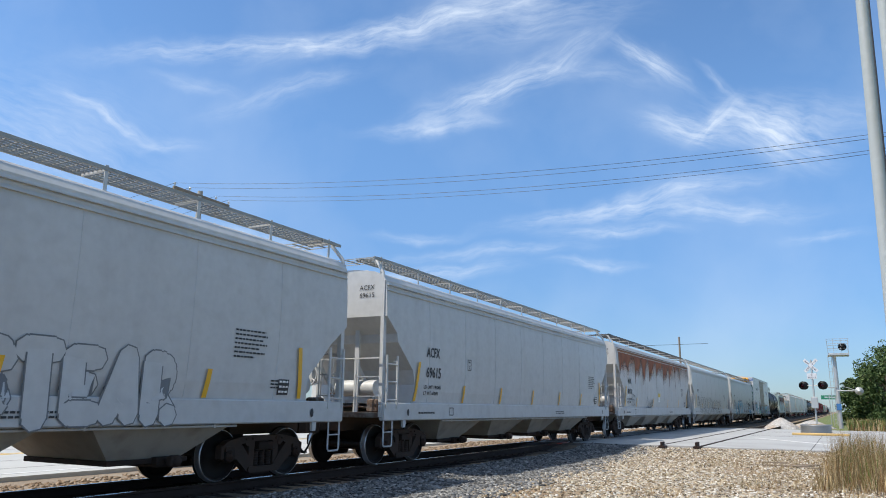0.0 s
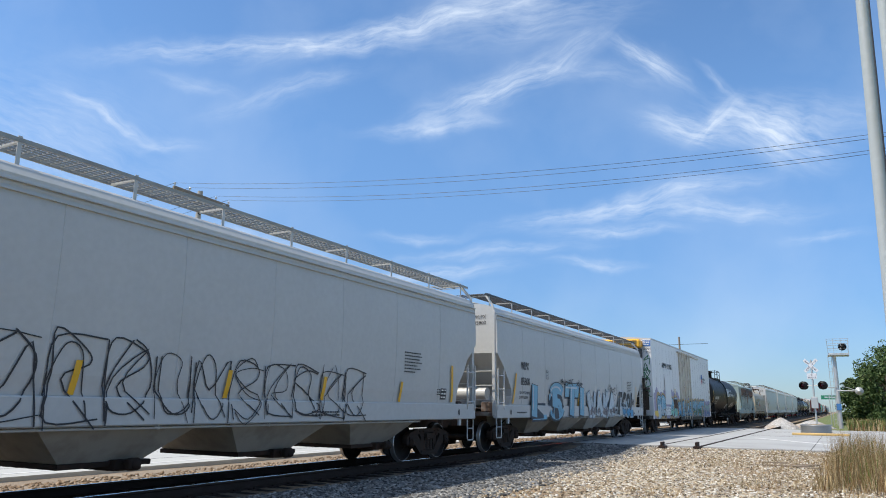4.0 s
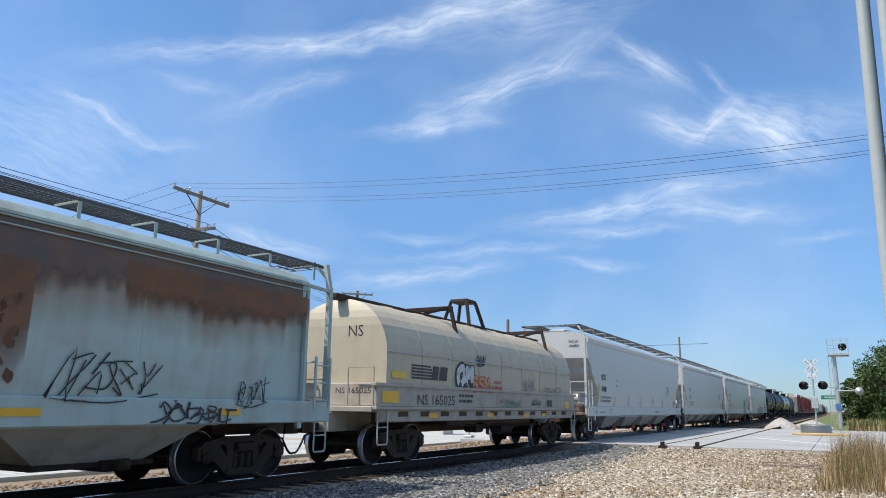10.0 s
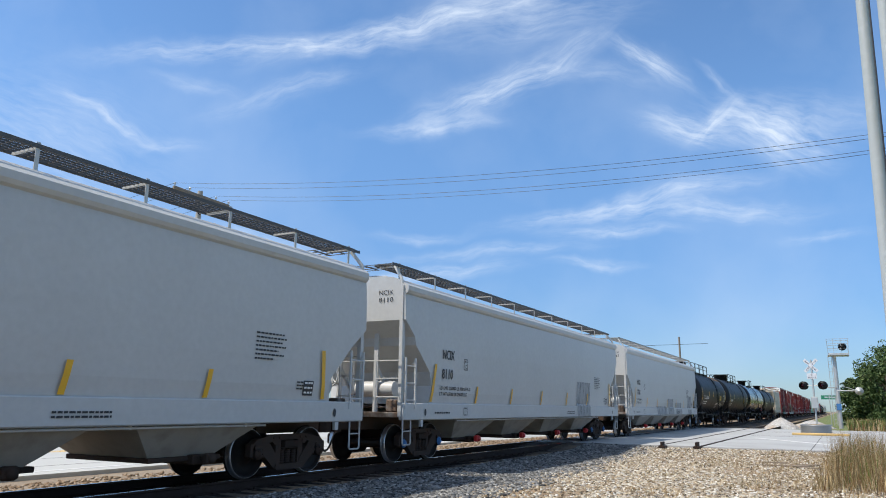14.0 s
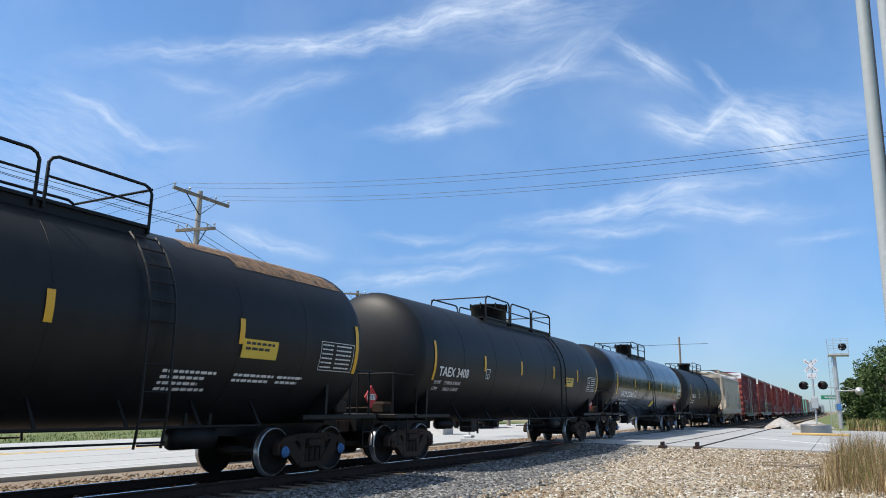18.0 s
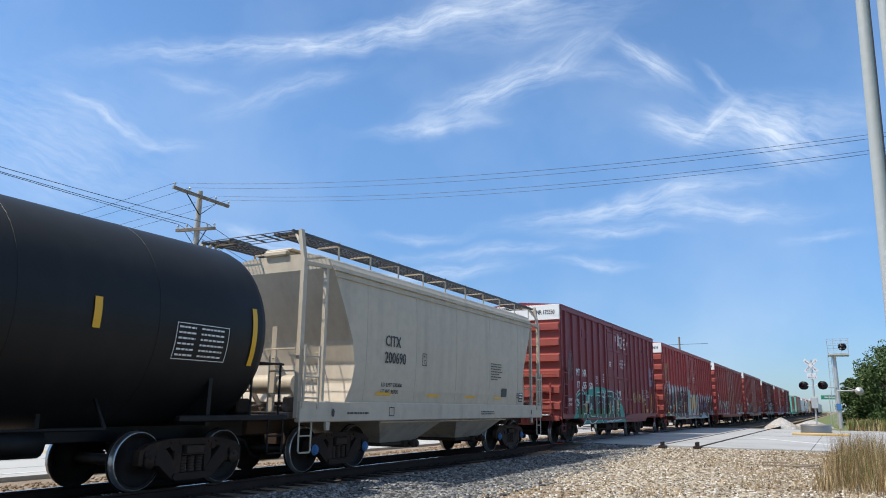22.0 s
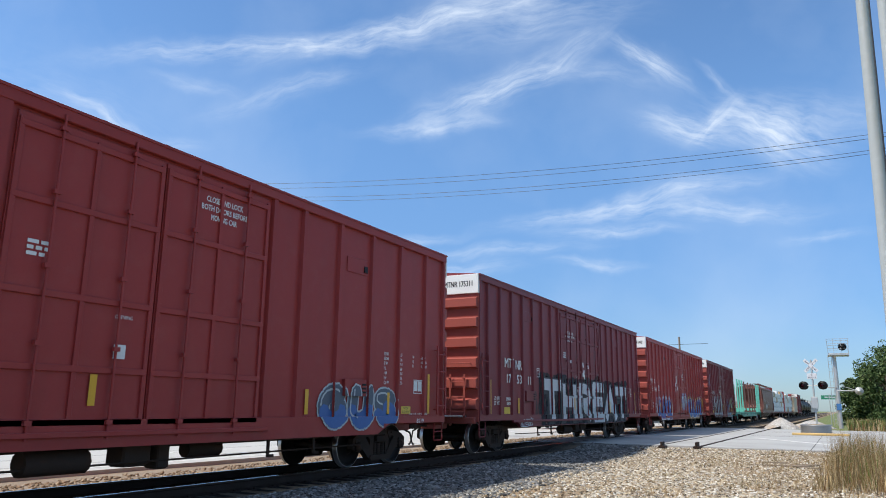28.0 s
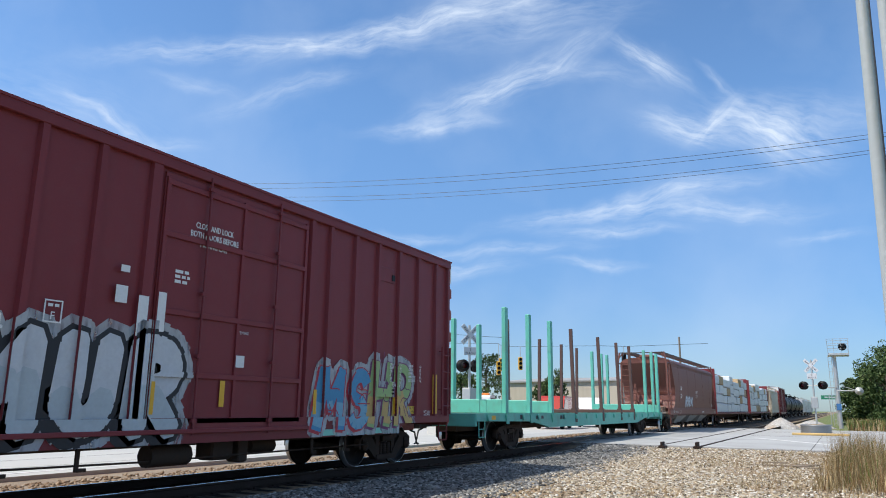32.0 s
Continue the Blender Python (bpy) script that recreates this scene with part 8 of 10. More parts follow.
def blades(name, label, spots, height, width, material, lean=0.35, category="grass"):
    rng = np.random.default_rng(len(spots))
    n = len(spots)
    p = np.array(spots)
    h = rng.uniform(height[0], height[1], (n, 1))
    a = rng.uniform(0, 6.283, n)
    d = np.stack([np.cos(a), np.sin(a), np.zeros(n)], 1)
    side = np.stack([-np.sin(a + rng.uniform(-1, 1, n)), np.cos(a), np.zeros(n)], 1) * width / 2
    bend = d * h * rng.uniform(0.05, lean, (n, 1))
    mid = p + bend * 0.35 + np.array([0, 0, 0.55]) * h
    tip = p + bend + np.array([0, 0, 1.0]) * h
    v = np.stack([p - side, p + side, mid + side * 0.75, mid - side * 0.75, tip], 1)
    me = bpy.data.meshes.new(name)
    me.vertices.add(n * 5), me.loops.add(n * 7), me.polygons.add(n * 2)
    me.vertices.foreach_set("co", v.reshape(-1))
    me.loops.foreach_set("vertex_index", (np.array([0, 1, 2, 3, 3, 2, 4])[None] + (np.arange(n) * 5)[:, None]).reshape(-1))
    me.polygons.foreach_set("loop_start", np.stack([np.arange(n) * 7, np.arange(n) * 7 + 4], 1).reshape(-1))
    me.update(calc_edges=True)
    me.materials.append(MAT[material])
    return tagged(new(name, me), label, category, kind="stuff")


tall = lambda x, y: noise.noise((x * 0.9, y * 1.3, 3)) > -0.05 and y < -10.2 + 0.3 * noise.noise((x, 0, 2)) - 0.02 * (x - 18)
edge = lambda x, y: y < -10.0 + 0.4 * noise.noise((x * 0.8, 0, 6))
blades("tall_grass", "tall dry brown grass beside the gravel", scatter(5200, 17.0, 27.5, -13.6, -10.0, tall), (0.3, 1.2), 0.008, "dry_grass", 0.35)
blades("low_grass", "short tangled dry grass beside the gravel", scatter(5000, 16.6, 27.0, -13.6, -9.8, edge), (0.08, 0.5), 0.013, "dry_grass", 0.8)
blades("green_stems", "green stems among the dry grass", scatter(900, 17.3, 28, -13.8, -10.4, tall), (0.3, 0.95), 0.014, "green_grass", 0.35)
blades("straw", "short dry straw on the gravel", scatter(8000, 12, 29, -12.4, -6.5, lambda x, y: noise.noise((x * 0.4, y * 0.5, 12)) > 0.12 - 0.3 * smooth(-8.0, -10.5, y)), (0.03, 0.14), 0.009, "dry_grass", 1.6)
blades("verge_grass", "rough green verge past the crossing", scatter(9000, 67, 96, -30, -10.9), (0.3, 1.0), 0.06, "green_grass", 0.4)
blades("verge_dry", "dry yellow verge past the crossing", scatter(5000, 63, 96, -30, -10.9), (0.3, 1.1), 0.05, "dry_grass", 0.4)
blades("roadside_grass", "mown green grass past the road", scatter(9000, -6, 60, 16.4, 24), (0.05, 0.14), 0.03, "green_grass", 0.6)


# ---- scraps on the gravel ----
def scraps():
    for x, y, ln, w, turn in ((23.6, -8.6, 2.2, 0.14, 74), (24.4, -9.2, 1.5, 0.1, 62), (24.9, -8.4, 1.2, 0.16, 80), (23.2, -9.6, 0.9, 0.08, 55)):
        ob = thing("old_board", "weathered splintered board lying on the gravel", "board", "old boards", m=pose(x, y, ground_z(x, y) + 0.012, 0, 2, turn))
        sh = Shape()
        sh.box(-ln / 2, ln / 2, -w / 2, w / 2, 0, 0.035, 0.008)
        part("plank", sh, "pole_wood", ob)
    for x, y, s in ((28.6, -5.78, 0.32), (28.5, -4.55, 0.26)):
        ob = thing("rail_stub", "rusted stub of cut rail at the crossing edge", "rail stub", "rail stubs", m=pose(x, y, ground_z(x, y)))
        sh = Shape()
        sh.box(-s, s, -0.12, 0.12, 0, 0.1, 0.02)
        sh.box(-s, s * 0.8, -0.035, 0.035, 0.1, 0.24, 0.01)
        part("stub", sh, "rail_steel", ob)


scraps()


# ---- past the road: buildings, vehicles, traffic lights ----
MAT["wall_beige"] = shade("wall_beige", (0.45, 0.4, 0.32), 0.8, streak=0.15)
MAT["wall_white"] = shade("wall_white", (0.62, 0.6, 0.55), 0.8, streak=0.15)
MAT["roof_grey"] = shade("roof_grey", (0.3, 0.3, 0.3), 0.7)
MAT["glass_dark"] = shade("glass_dark", (0.02, 0.025, 0.03), 0.08, grain=0)
MAT["car_white"] = shade("car_white", (0.7, 0.7, 0.7), 0.25, grain=0.03)
MAT["car_red"] = shade("car_red", (0.4, 0.03, 0.02), 0.25, grain=0.03)
MAT["car_orange"] = shade("car_orange", (0.7, 0.2, 0.03), 0.4, grain=0.03)
MAT["signal_yellow"] = shade("signal_yellow", (0.72, 0.4, 0.03), 0.4, grain=0.03)


def hall(m, lx, ly, h, wall, label, doors=3):
    ob = thing("warehouse", label, "building", "buildings", m=m)
    sh = Shape()
    sh.box(-lx / 2, lx / 2, -ly / 2, ly / 2, 0, h)
    part("wall", sh, wall, ob)
    sh = Shape()
    sh.prism([(-ly / 2 - 0.3, h), (-ly / 2 - 0.3, h + 0.15), (0, h + 0.7), (ly / 2 + 0.3, h + 0.15), (ly / 2 + 0.3, h)], -lx / 2 - 0.3, lx / 2 + 0.3, axis="x")
    part("roof", sh, "roof_grey", ob)
    for i in range(doors):
        x = -lx / 2 + lx * (i + 0.5) / doors
        d = Shape()
        d.box(x - 1.0, x + 1.0, -ly / 2 - 0.05, -ly / 2 + 0.02, 0, min(2.6, h - 0.5), 0.01)
        part("door", d, "roof_grey", ob)


hall(pose(86, 16.5, -0.35, 0, 0, 75), 16, 12, 4.6, "wall_beige", "low beige metal warehouse past the junction")
hall(pose(36, 47, -0.35, 0, 0, 30), 26, 8, 2.6, "wall_white", "long low white building past the road", 6)


def wheel_pair(ob, x, half, r):
    for y in (-half, half):
        w = Shape()
        w.turned([(-0.11, 0.0), (-0.11, r * 0.6), (-0.12, r * 0.95), (-0.06, r), (0.06, r), (0.12, r * 0.95), (0.11, r * 0.6), (0.11, 0.0)], "y", (x, y, r), 18)
        part("wheel", w, "rubber", ob)


def tow_truck(m):
    ob = thing("tow_truck", "white and red tow truck with an orange light bar", "truck", m=m)
    sh = Shape()
    sh.prism([(-3.2, 0.6), (-3.2, 1.15), (-2.2, 1.25), (-1.9, 1.35), (0.2, 1.35), (0.2, 1.1), (3.2, 1.1), (3.2, 0.6)], -1.1, 1.1)
    part("chassis", sh, "car_red", ob)
    sh = Shape()
    sh.prism([(-2.0, 1.3), (-1.5, 2.25), (-1.3, 2.35), (-0.1, 2.35), (0.1, 2.2), (0.15, 1.3)], -1.05, 1.05)
    part("cab", sh, "car_white", ob)
    sh = Shape()
    sh.prism([(-1.6, 1.45), (-1.32, 2.15), (-0.2, 2.15), (-0.1, 1.45)], -1.07, 1.07)
    part("side_window", sh, "glass_dark", ob)
    sh = Shape()
    sh.box(-1.0, -0.6, -0.8, 0.8, 2.36, 2.52, 0.04)
    part("light_bar", sh, "car_orange", ob)
    sh = Shape()
    sh.beam((0.6, 0, 1.1), (2.6, 0, 2.5), 0.25)
    sh.box(0.3, 3.1, -1.1, 1.1, 1.1, 1.5, 0.05)
    part("boom", sh, "car_white", ob)
    wheel_pair(ob, -2.2, 0.95, 0.45), wheel_pair(ob, 1.9, 0.95, 0.45)


def van(m, paint, label):
    ob = thing("delivery_van", label, "van", "vans", m=m)
    sh = Shape()
    sh.prism([(-2.6, 0.45), (-2.65, 1.1), (-1.9, 1.3), (-1.2, 2.2), (-0.9, 2.35), (2.5, 2.35), (2.65, 2.2), (2.65, 0.45)], -0.98, 0.98)
    part("body", sh, paint, ob)
    sh = Shape()
    sh.prism([(-1.65, 1.4), (-1.1, 2.1), (0.0, 2.1), (0.0, 1.4)], -1.0, 1.0)
    part("side_window", sh, "glass_dark", ob)
    wheel_pair(ob, -1.7, 0.85, 0.36), wheel_pair(ob, 1.6, 0.85, 0.36)


tow_truck(pose(49.3, 13.2, ROAD, 0, 0, 190))
van(pose(60, 7.8, ROAD, 0, 0, 15), "car_white", "white delivery van waiting at the junction")
van(pose(52.5, 8.3, ROAD, 0, 0, 10), "car_red", "red van waiting at the junction")
def estate_car():
    """A dark car that drives along the road behind the train; its wheels are keyed in motions()."""
    ob = thing("dark_car", "dark grey sport utility car driving along the road", "car")
    sh = Shape()
    sh.prism([(-2.25, 0.34), (-2.3, 0.6), (-2.22, 1.05), (2.0, 0.98), (2.28, 0.8), (2.3, 0.36)], -0.92, 0.92)
    part("body", sh, "car_dark", ob)
    sh = Shape()
    sh.prism([(-2.2, 1.05), (-1.95, 1.6), (-1.75, 1.7), (0.2, 1.7), (0.45, 1.62), (1.1, 1.0)], -0.78, 0.78)
    part("cabin", sh, "car_dark", ob)
    for y in (-0.79, 0.77):
        for x0, x1 in ((-1.95, -1.05), (-0.95, -0.15), (-0.05, 0.75)):
            w = Shape()
            w.prism([(x0, 1.1), (x0 + (0.12 if x0 < -1.5 else 0), 1.55), (x1 - (0.42 if x1 > 0.5 else 0), 1.55), (x1, 1.1)], y, y + 0.02)
            part("side_window", w, "glass_dark", ob)
    part("rear_window", Shape().prism([(-2.2, 1.12), (-2.01, 1.54), (-1.98, 1.54), (-2.17, 1.12)], -0.65, 0.65), "glass_dark", ob)
    part("bumper", Shape().box(-2.4, -2.24, -0.9, 0.9, 0.36, 0.62, 0.04), "black_steel", ob)
    for y in (-0.88, 0.7):
        part("tail_light", Shape().box(-2.31, -2.2, y, y + 0.18, 0.72, 1.0, 0.02), "car_red", ob)
    wheels = []
    tyre, rim = Shape(), Shape()
    tyre.turned([(-0.1, 0.0), (-0.1, 0.22), (-0.12, 0.32), (-0.07, 0.35), (0.07, 0.35), (0.12, 0.32), (0.1, 0.22), (0.1, 0.0)], "y", (0, 0, 0), 20)
    for i in range(5):
        a = 2 * math.pi * i / 5
        for y in (-0.108, 0.108):
            rim.beam((0.03 * math.cos(a), y, 0.03 * math.sin(a)), (0.21 * math.cos(a), y, 0.21 * math.sin(a)), 0.05, 0.03)
    tyre, rim = tyre.mesh("wheel", "rubber"), rim.mesh("rim", "galvanised")
    for x in (-1.35, 1.3):
        for y in (-0.8, 0.8):
            w = part("wheel", tyre, None, ob, m=pose(x, y, 0.35))
            part("rim", rim, None, w)
            wheels.append((w, x, y))
    return ob, wheels


MAT["car_dark"] = shade("car_dark", (0.03, 0.032, 0.036), 0.25, grain=0.03)
DARK_CAR, DARK_CAR_WHEELS = estate_car()
sh = Shape()
b = thing("equipment_cabinet", "pale grey equipment cabinet by the crossing", "cabinet", m=pose(36, 9.0, -0.2))
sh.box(-0.6, 0.6, -0.5, 0.5, 0, 1.7, 0.05)
part("housing", sh, "wall_white", b)


def traffic_light(m, label, paint="signal_yellow"):
    ob = thing("traffic_light", label, "traffic light", "traffic lights", m=m)
    sh = Shape()
    sh.box(-0.17, 0.17, -0.13, 0.13, -0.52, 0.52, 0.04)
    part("housing", sh, paint, ob)
    for z in (-0.34, 0, 0.34):
        l = Shape()
        l.turned([(-0.13, 0.12), (-0.3, 0.12), (-0.28, 0.1), (-0.14, 0.0)], "y", (0, 0, z), 12)
        part("lens_hood", l, "black_steel", ob)
    part("hanger", Shape().tube([(0, 0, 0.5), (0, 0, 6.3 - m.translation.z)], 0.025, 5), "galvanised", ob)


for x, y, z, paint in ((52.7, 12.9, 4.35, "signal_yellow"), (54.9, 13.65, 4.75, "signal_yellow"), (56.2, 12.5, 4.9, "signal_yellow"), (57.6, 6.2, 5.05, "black_steel"), (59.0, 4.6, 5.15, "black_steel")):
    traffic_light(pose(x, y, z, 0, 0, -60), "traffic light hung over the road junction", paint)
for pts in (((46, 20, 6.0), (52.7, 12.9, 6.3), (54.9, 13.65, 6.3), (57.6, 14.2, 6.5)), ((57.6, 14.2, 6.45), (56.2, 12.5, 6.3), (57.6, 6.2, 6.3), (59.0, 4.6, 6.3), (62, -1.5, 6.6)), ((57.6, 14.2, 7.2), (44, 22, 7.1), (30, 30, 7.6))):
    ob = thing("span_wire", "span wire that carries the traffic lights", "wire", "span wires")
    part("strand", Shape().tube(pts, 0.015, 5), "wire", ob)

# ---- the train, in the order in which it passes ----
WEIGHTS = ("LD LMT 219800 LBS", "LT WT 66200 LBS")


def stain_material(name, pale, deep, slant, soft, amount):
    """Rust that washes down from the top of its patch; slant: how much shorter it gets along the patch."""
    m = shade(name, pale, 0.75, grain=0.15, grain_scale=12, spots=0.9, spot_color=deep, spot_scale=2.2, cut=(0.4, 0.62))
    nt = m.node_tree
    N, LK = nt.nodes.new, nt.links.new
    co, sep = N("ShaderNodeTexCoord"), N("ShaderNodeSeparateXYZ")
    LK(co.outputs["Generated"], sep.inputs[0])

    def calc(op, a, b):
        n = N("ShaderNodeMath")
        n.operation = op
        for k, x in enumerate((a, b)):
            if isinstance(x, (int, float)):
                n.inputs[k].default_value = x
            else:
                LK(x, n.inputs[k])
        return n.outputs[0]

    def runs(scale, stretch):
        mp, n = N("ShaderNodeMapping"), N("ShaderNodeTexNoise")
        mp.inputs["Scale"].default_value = stretch
        LK(co.outputs["Object"], mp.inputs["Vector"])
        LK(mp.outputs[0], n.inputs["Vector"])
        n.inputs["Scale"].default_value, n.inputs["Detail"].default_value = scale, 7.0
        return calc("SUBTRACT", n.outputs["Fac"], 0.5)

    h = calc("SUBTRACT", sep.outputs["Z"], calc("MULTIPLY", sep.outputs["X"], slant))
    h = calc("ADD", h, calc("MULTIPLY", runs(6.0, (1, 1, 0.09)), 0.4))
    h = calc("ADD", h, calc("MULTIPLY", runs(0.9, (1, 1, 0.5)), 1.0))
    r = N("ShaderNodeMapRange")
    r.inputs["From Min"].default_value, r.inputs["From Max"].default_value, r.inputs["To Max"].default_value = 0.04, 0.04 + soft, amount
    LK(h, r.inputs["Value"])
    LK(r.outputs[0], nt.nodes["Principled BSDF"].inputs["Alpha"])
    MAT[name] = m


stain_material("rust_wash", (0.36, 0.12, 0.045), (0.22, 0.07, 0.03), 0.55, 0.34, 0.92)
stain_material("rust_orange", (0.25, 0.115, 0.06), (0.15, 0.085, 0.062), 0.2, 0.45, 0.85)
stain_material("rust_band", (0.2, 0.125, 0.095), (0.125, 0.098, 0.096), 0.12, 0.3, 0.9)
stain_material("rust_haze", (0.44, 0.25, 0.14), (0.34, 0.15, 0.075), 0.1, 0.8, 0.7)


def grid_patch(x0, x1, z0, z1):
    d = Decal()
    n = max(1, int((x1 - x0) / 0.6))
    for i in range(n):
        d.bar(x0 + (x1 - x0) * i / n, x0 + (x1 - x0) * (i + 1) / n, z0, z1)
    return d


def rust_runs(car, wall, L, seams):
    """Rust that has run down the side below each roof seam."""
    mark("rust_stain", grid_patch(0.35, L - 0.3, 2.8, 4.15), "rust_haze", car, wall, 0.0)
    mark("rust_stain", grid_patch(0.3, L - 0.3, 3.98, 4.16), "rust_deep", car, wall, 0.002)
    runs, rnd = Decal(), random.Random(3)
    for a in seams[1:]:
        runs.bar(a + 0.02, a + rnd.uniform(0.07, 0.14), 4.1 - rnd.uniform(1.3, 1.7), 4.1)
    mark("rust_stain", runs, "rust_dark", car, wall, 0.007)
    for a, b, deep in zip(seams, seams[1:], (1.3, 1.55, 1.5, 1.45, 1.35, 1.3, 1.0, 0.8)):
        mark("rust_stain", grid_patch(a + 0.03, b, 4.12 - deep, 4.12), "rust_wash", car, wall, 0.004)


veil_material("rust_pale", (0.36, 0.22, 0.12), 0.6)
veil_material("rust_deep", (0.24, 0.085, 0.035), 0.85)
veil_material("rust_dark", (0.16, 0.07, 0.04), 0.95)
veil_material("patch_grey", (0.42, 0.42, 0.41), 0.95)

car, L, wall = hopper(-6.3, 12.35, "hopper_grey", "grey four-bay covered hopper car with dark bubble graffiti", cut=STRAIGHT)
hopper_marks(car, wall, L, "ACFX", "69633", tape=(1.28, 4.0, 7.0, 11.45, 14.85), block=15.46)
letters(car, wall, "STEAR", 11.1, 14.3, 0.98, 2.16, "hopper_grey", "letter_grey", 5, w=0.33, edge=0.022, wild=0.07, sharp=False)

car, L, wall = hopper(13.9, 32.0, "hopper_grey", "clean grey covered hopper car with black lettering")
hopper_marks(car, wall, L, "ACFX", "69615", weights=("LD LMT 196000", "LT WT 67000"))

car, L, wall = hopper(33.55, 51.95, "hopper_rusty", "grey covered hopper car with rust running down its side", walk_mat="grating_dark")
rust_runs(car, wall, L, [0.45, 3.35, 4.94, 6.43, 8.21, 10.02, 11.72, 13.4, 15.0])
hopper_marks(car, wall, L, "WLPX", "60170", weights=("LD LMT 220000", "LT WT 65000"), plate=0, tape=(1.28, 3.5, 7.15, 11.0, 14.2))
line_mural(car, wall, 2.6, 3.3, 1.5, 2.0, "letter_grey", 8, 1, 0.02)
tag(car, wall, 5.6, 7.2, 1.5, 1.9, "letter_grey", 11, 0.03)
mark("sticker", Decal().bar(8.6, 9.0, 1.72, 2.0), "letter_white", car, wall, 0.007)
mark("sticker", Decal().bar(8.55, 9.1, 2.0, 2.2), "label_yellow", car, wall, 0.007)

car, L, wall = hopper(53.1, 72.16, "hopper_white", "pale grey covered hopper car with black line graffiti", cut=((3.05, 0.0), (2.6, 0.55), (2.3, 0.72), (1.94, 1.0), (1.7, 1.08), (1.42, 1.08)))
hopper_marks(car, wall, L, "WLPX", "10226", weights=WEIGHTS, plate=3.38, tape=(1.1, 3.9, 6.7, 9.5, 12.1, 15.0))
line_mural(car, wall, 2.75, 8.0, 1.1, 2.2, "letter_black", 21, 6, 0.024)
line_mural(car, wall, 8.0, 13.6, 1.1, 2.05, "letter_black", 22, 7, 0.022)

car, L, wall = hopper(73.64, 91.95, "hopper_white", "pale grey covered hopper car with blue and black graffiti", cut=STRAIGHT, walk_mat="grating_dark")
hopper_marks(car, wall, L, "WLPX", "85800", weights=("LD LMT 219800", "LT WT 66000"), block=15.2, tape=(1.2, 7.7, 10.45, 13.55))
letters(car, wall, "LSTI", 2.7, 8.5, 0.92, 2.25, "p_sky", "p_ink", 31, None, 0.5, 0.035, None, None, "p_white", None, 0.07, 0.12, 0.05, 0.2, "block")
letters(car, wall, "WAKA", 8.85, 12.9, 0.92, 2.15, "p_pale", "p_slate", 32, None, 0.36, 0.035, "p_grime", None, "p_white", None, 0.0, 0.1, 0.12)
letters(car, wall, "FGSL", 13.5, 16.4, 0.98, 2.12, "p_black", "p_pale", 33, w=0.28, edge=0.02, second="p_azure", wild=0.08, drop=0.06, slant=0.2)
tag(car, wall, 5.6, 7.0, 2.2, 2.4, "letter_black", 34, 0.03, 9)
tag(car, wall, 7.4, 8.2, 2.18, 2.35, "letter_black", 341, 0.025, 6)
tag(car, wall, 11.9, 13.4, 2.0, 2.3, "letter_black", 35, 0.03)
tag(car, wall, 12.6, 13.5, 1.1, 1.35, "letter_black", 36, 0.03)

car, L, wall = reefer(94.5, 114.35, "white refrigerator car with blue murals along its side")
mark("lettering", Decal().text("ARMN 111051", 2.45, 3.72, 0.3, bold=0.05, width=2.82), "letter_black", car, wall, 0.008)
mark("notice", Decal().bar(5.85, 6.07, 2.28, 2.58), "label_yellow", car, wall, 0.016)
mark("lettering", Decal().text("PLATE", 5.88, 2.49, 0.05, width=0.16).text("F", 5.92, 2.32, 0.12), "letter_black", car, wall, 0.02)
mark("emblem", Decal().bar(15.95, 16.5, 3.55, 3.85), "p_cobalt", car, wall, 0.008, "blue top of a striped shield emblem")
for i in range(4):
    mark("emblem", Decal().bar(15.97 + i * 0.145, 16.04 + i * 0.145, 3.18, 3.55), "p_red", car, wall, 0.008)
mark("lettering", Decal().lines(16.7, 3.5, (0.9, 0.85), 0.13, 0.22), "letter_grey", car, wall, 0.008)
COLD = [(0.02, L - 0.02, 0.8, 5.1, 0.0), (7.6, 11.35, 0.9, 4.87, 0.05)] + [(7.62, 11.33, z - 0.05, z + 0.05, 0.1) for z in (1.15, 2.2)] + [(x - 0.06, x + 0.06, 1.0, 4.85, 0.1) for x in (7.68, 9.45, 11.27)]
d, rnd = Decal().bar(0.05, 19.3, 0.83, 1.75), random.Random(8)
for i in range(70):
    x = 0.3 + 18.8 * i / 69
    d.blob(x, (2.15 if x < 7 else 1.75) + rnd.uniform(-0.2, 0.12), rnd.uniform(0.2, 0.4), rnd.uniform(0.2, 0.34), 14)
d.bar(0.1, 7.0, 1.7, 2.15)
spray("mural_ground", d, "p_lilac", car, wall, COLD, 0.0)
letters(car, wall, "BR", 0.7, 3.1, 0.84, 2.2, "p_sky", "p_black", 41, COLD, 0.4, 0.05, "p_pale", shine="p_white", glow="p_tan", drop=0.08, wild=0.1)
letters(car, wall, "RZ", 4.3, 6.5, 0.84, 2.1, "p_sky", "p_black", 42, COLD, 0.38, 0.05, "p_mint", shine="p_white", glow="p_tan", drop=0.08, wild=0.1)
letters(car, wall, "KEHZ", 6.75, 11.3, 0.86, 1.9, "p_sky", "p_black", 43, COLD, 0.32, 0.06, "p_azure", shine="p_white", glow="p_tan", drop=0.09)
letters(car, wall, "MOMET", 11.5, 16.6, 0.86, 2.0, "p_sky", "p_slate", 44, COLD, 0.3, 0.05, "p_forest", shine="p_white", glow="p_tan", drop=0.07, slant=0.25)
letters(car, wall, "CYC", 16.7, 19.2, 0.84, 1.75, "p_sea", "p_slate", 45, COLD, 0.26, 0.03, "p_cobalt", shine="p_white")
mark("notice", Decal().bar(0.12, 0.95, 1.0, 1.25), "label_yellow", car, wall, 0.02)
p = Shape()
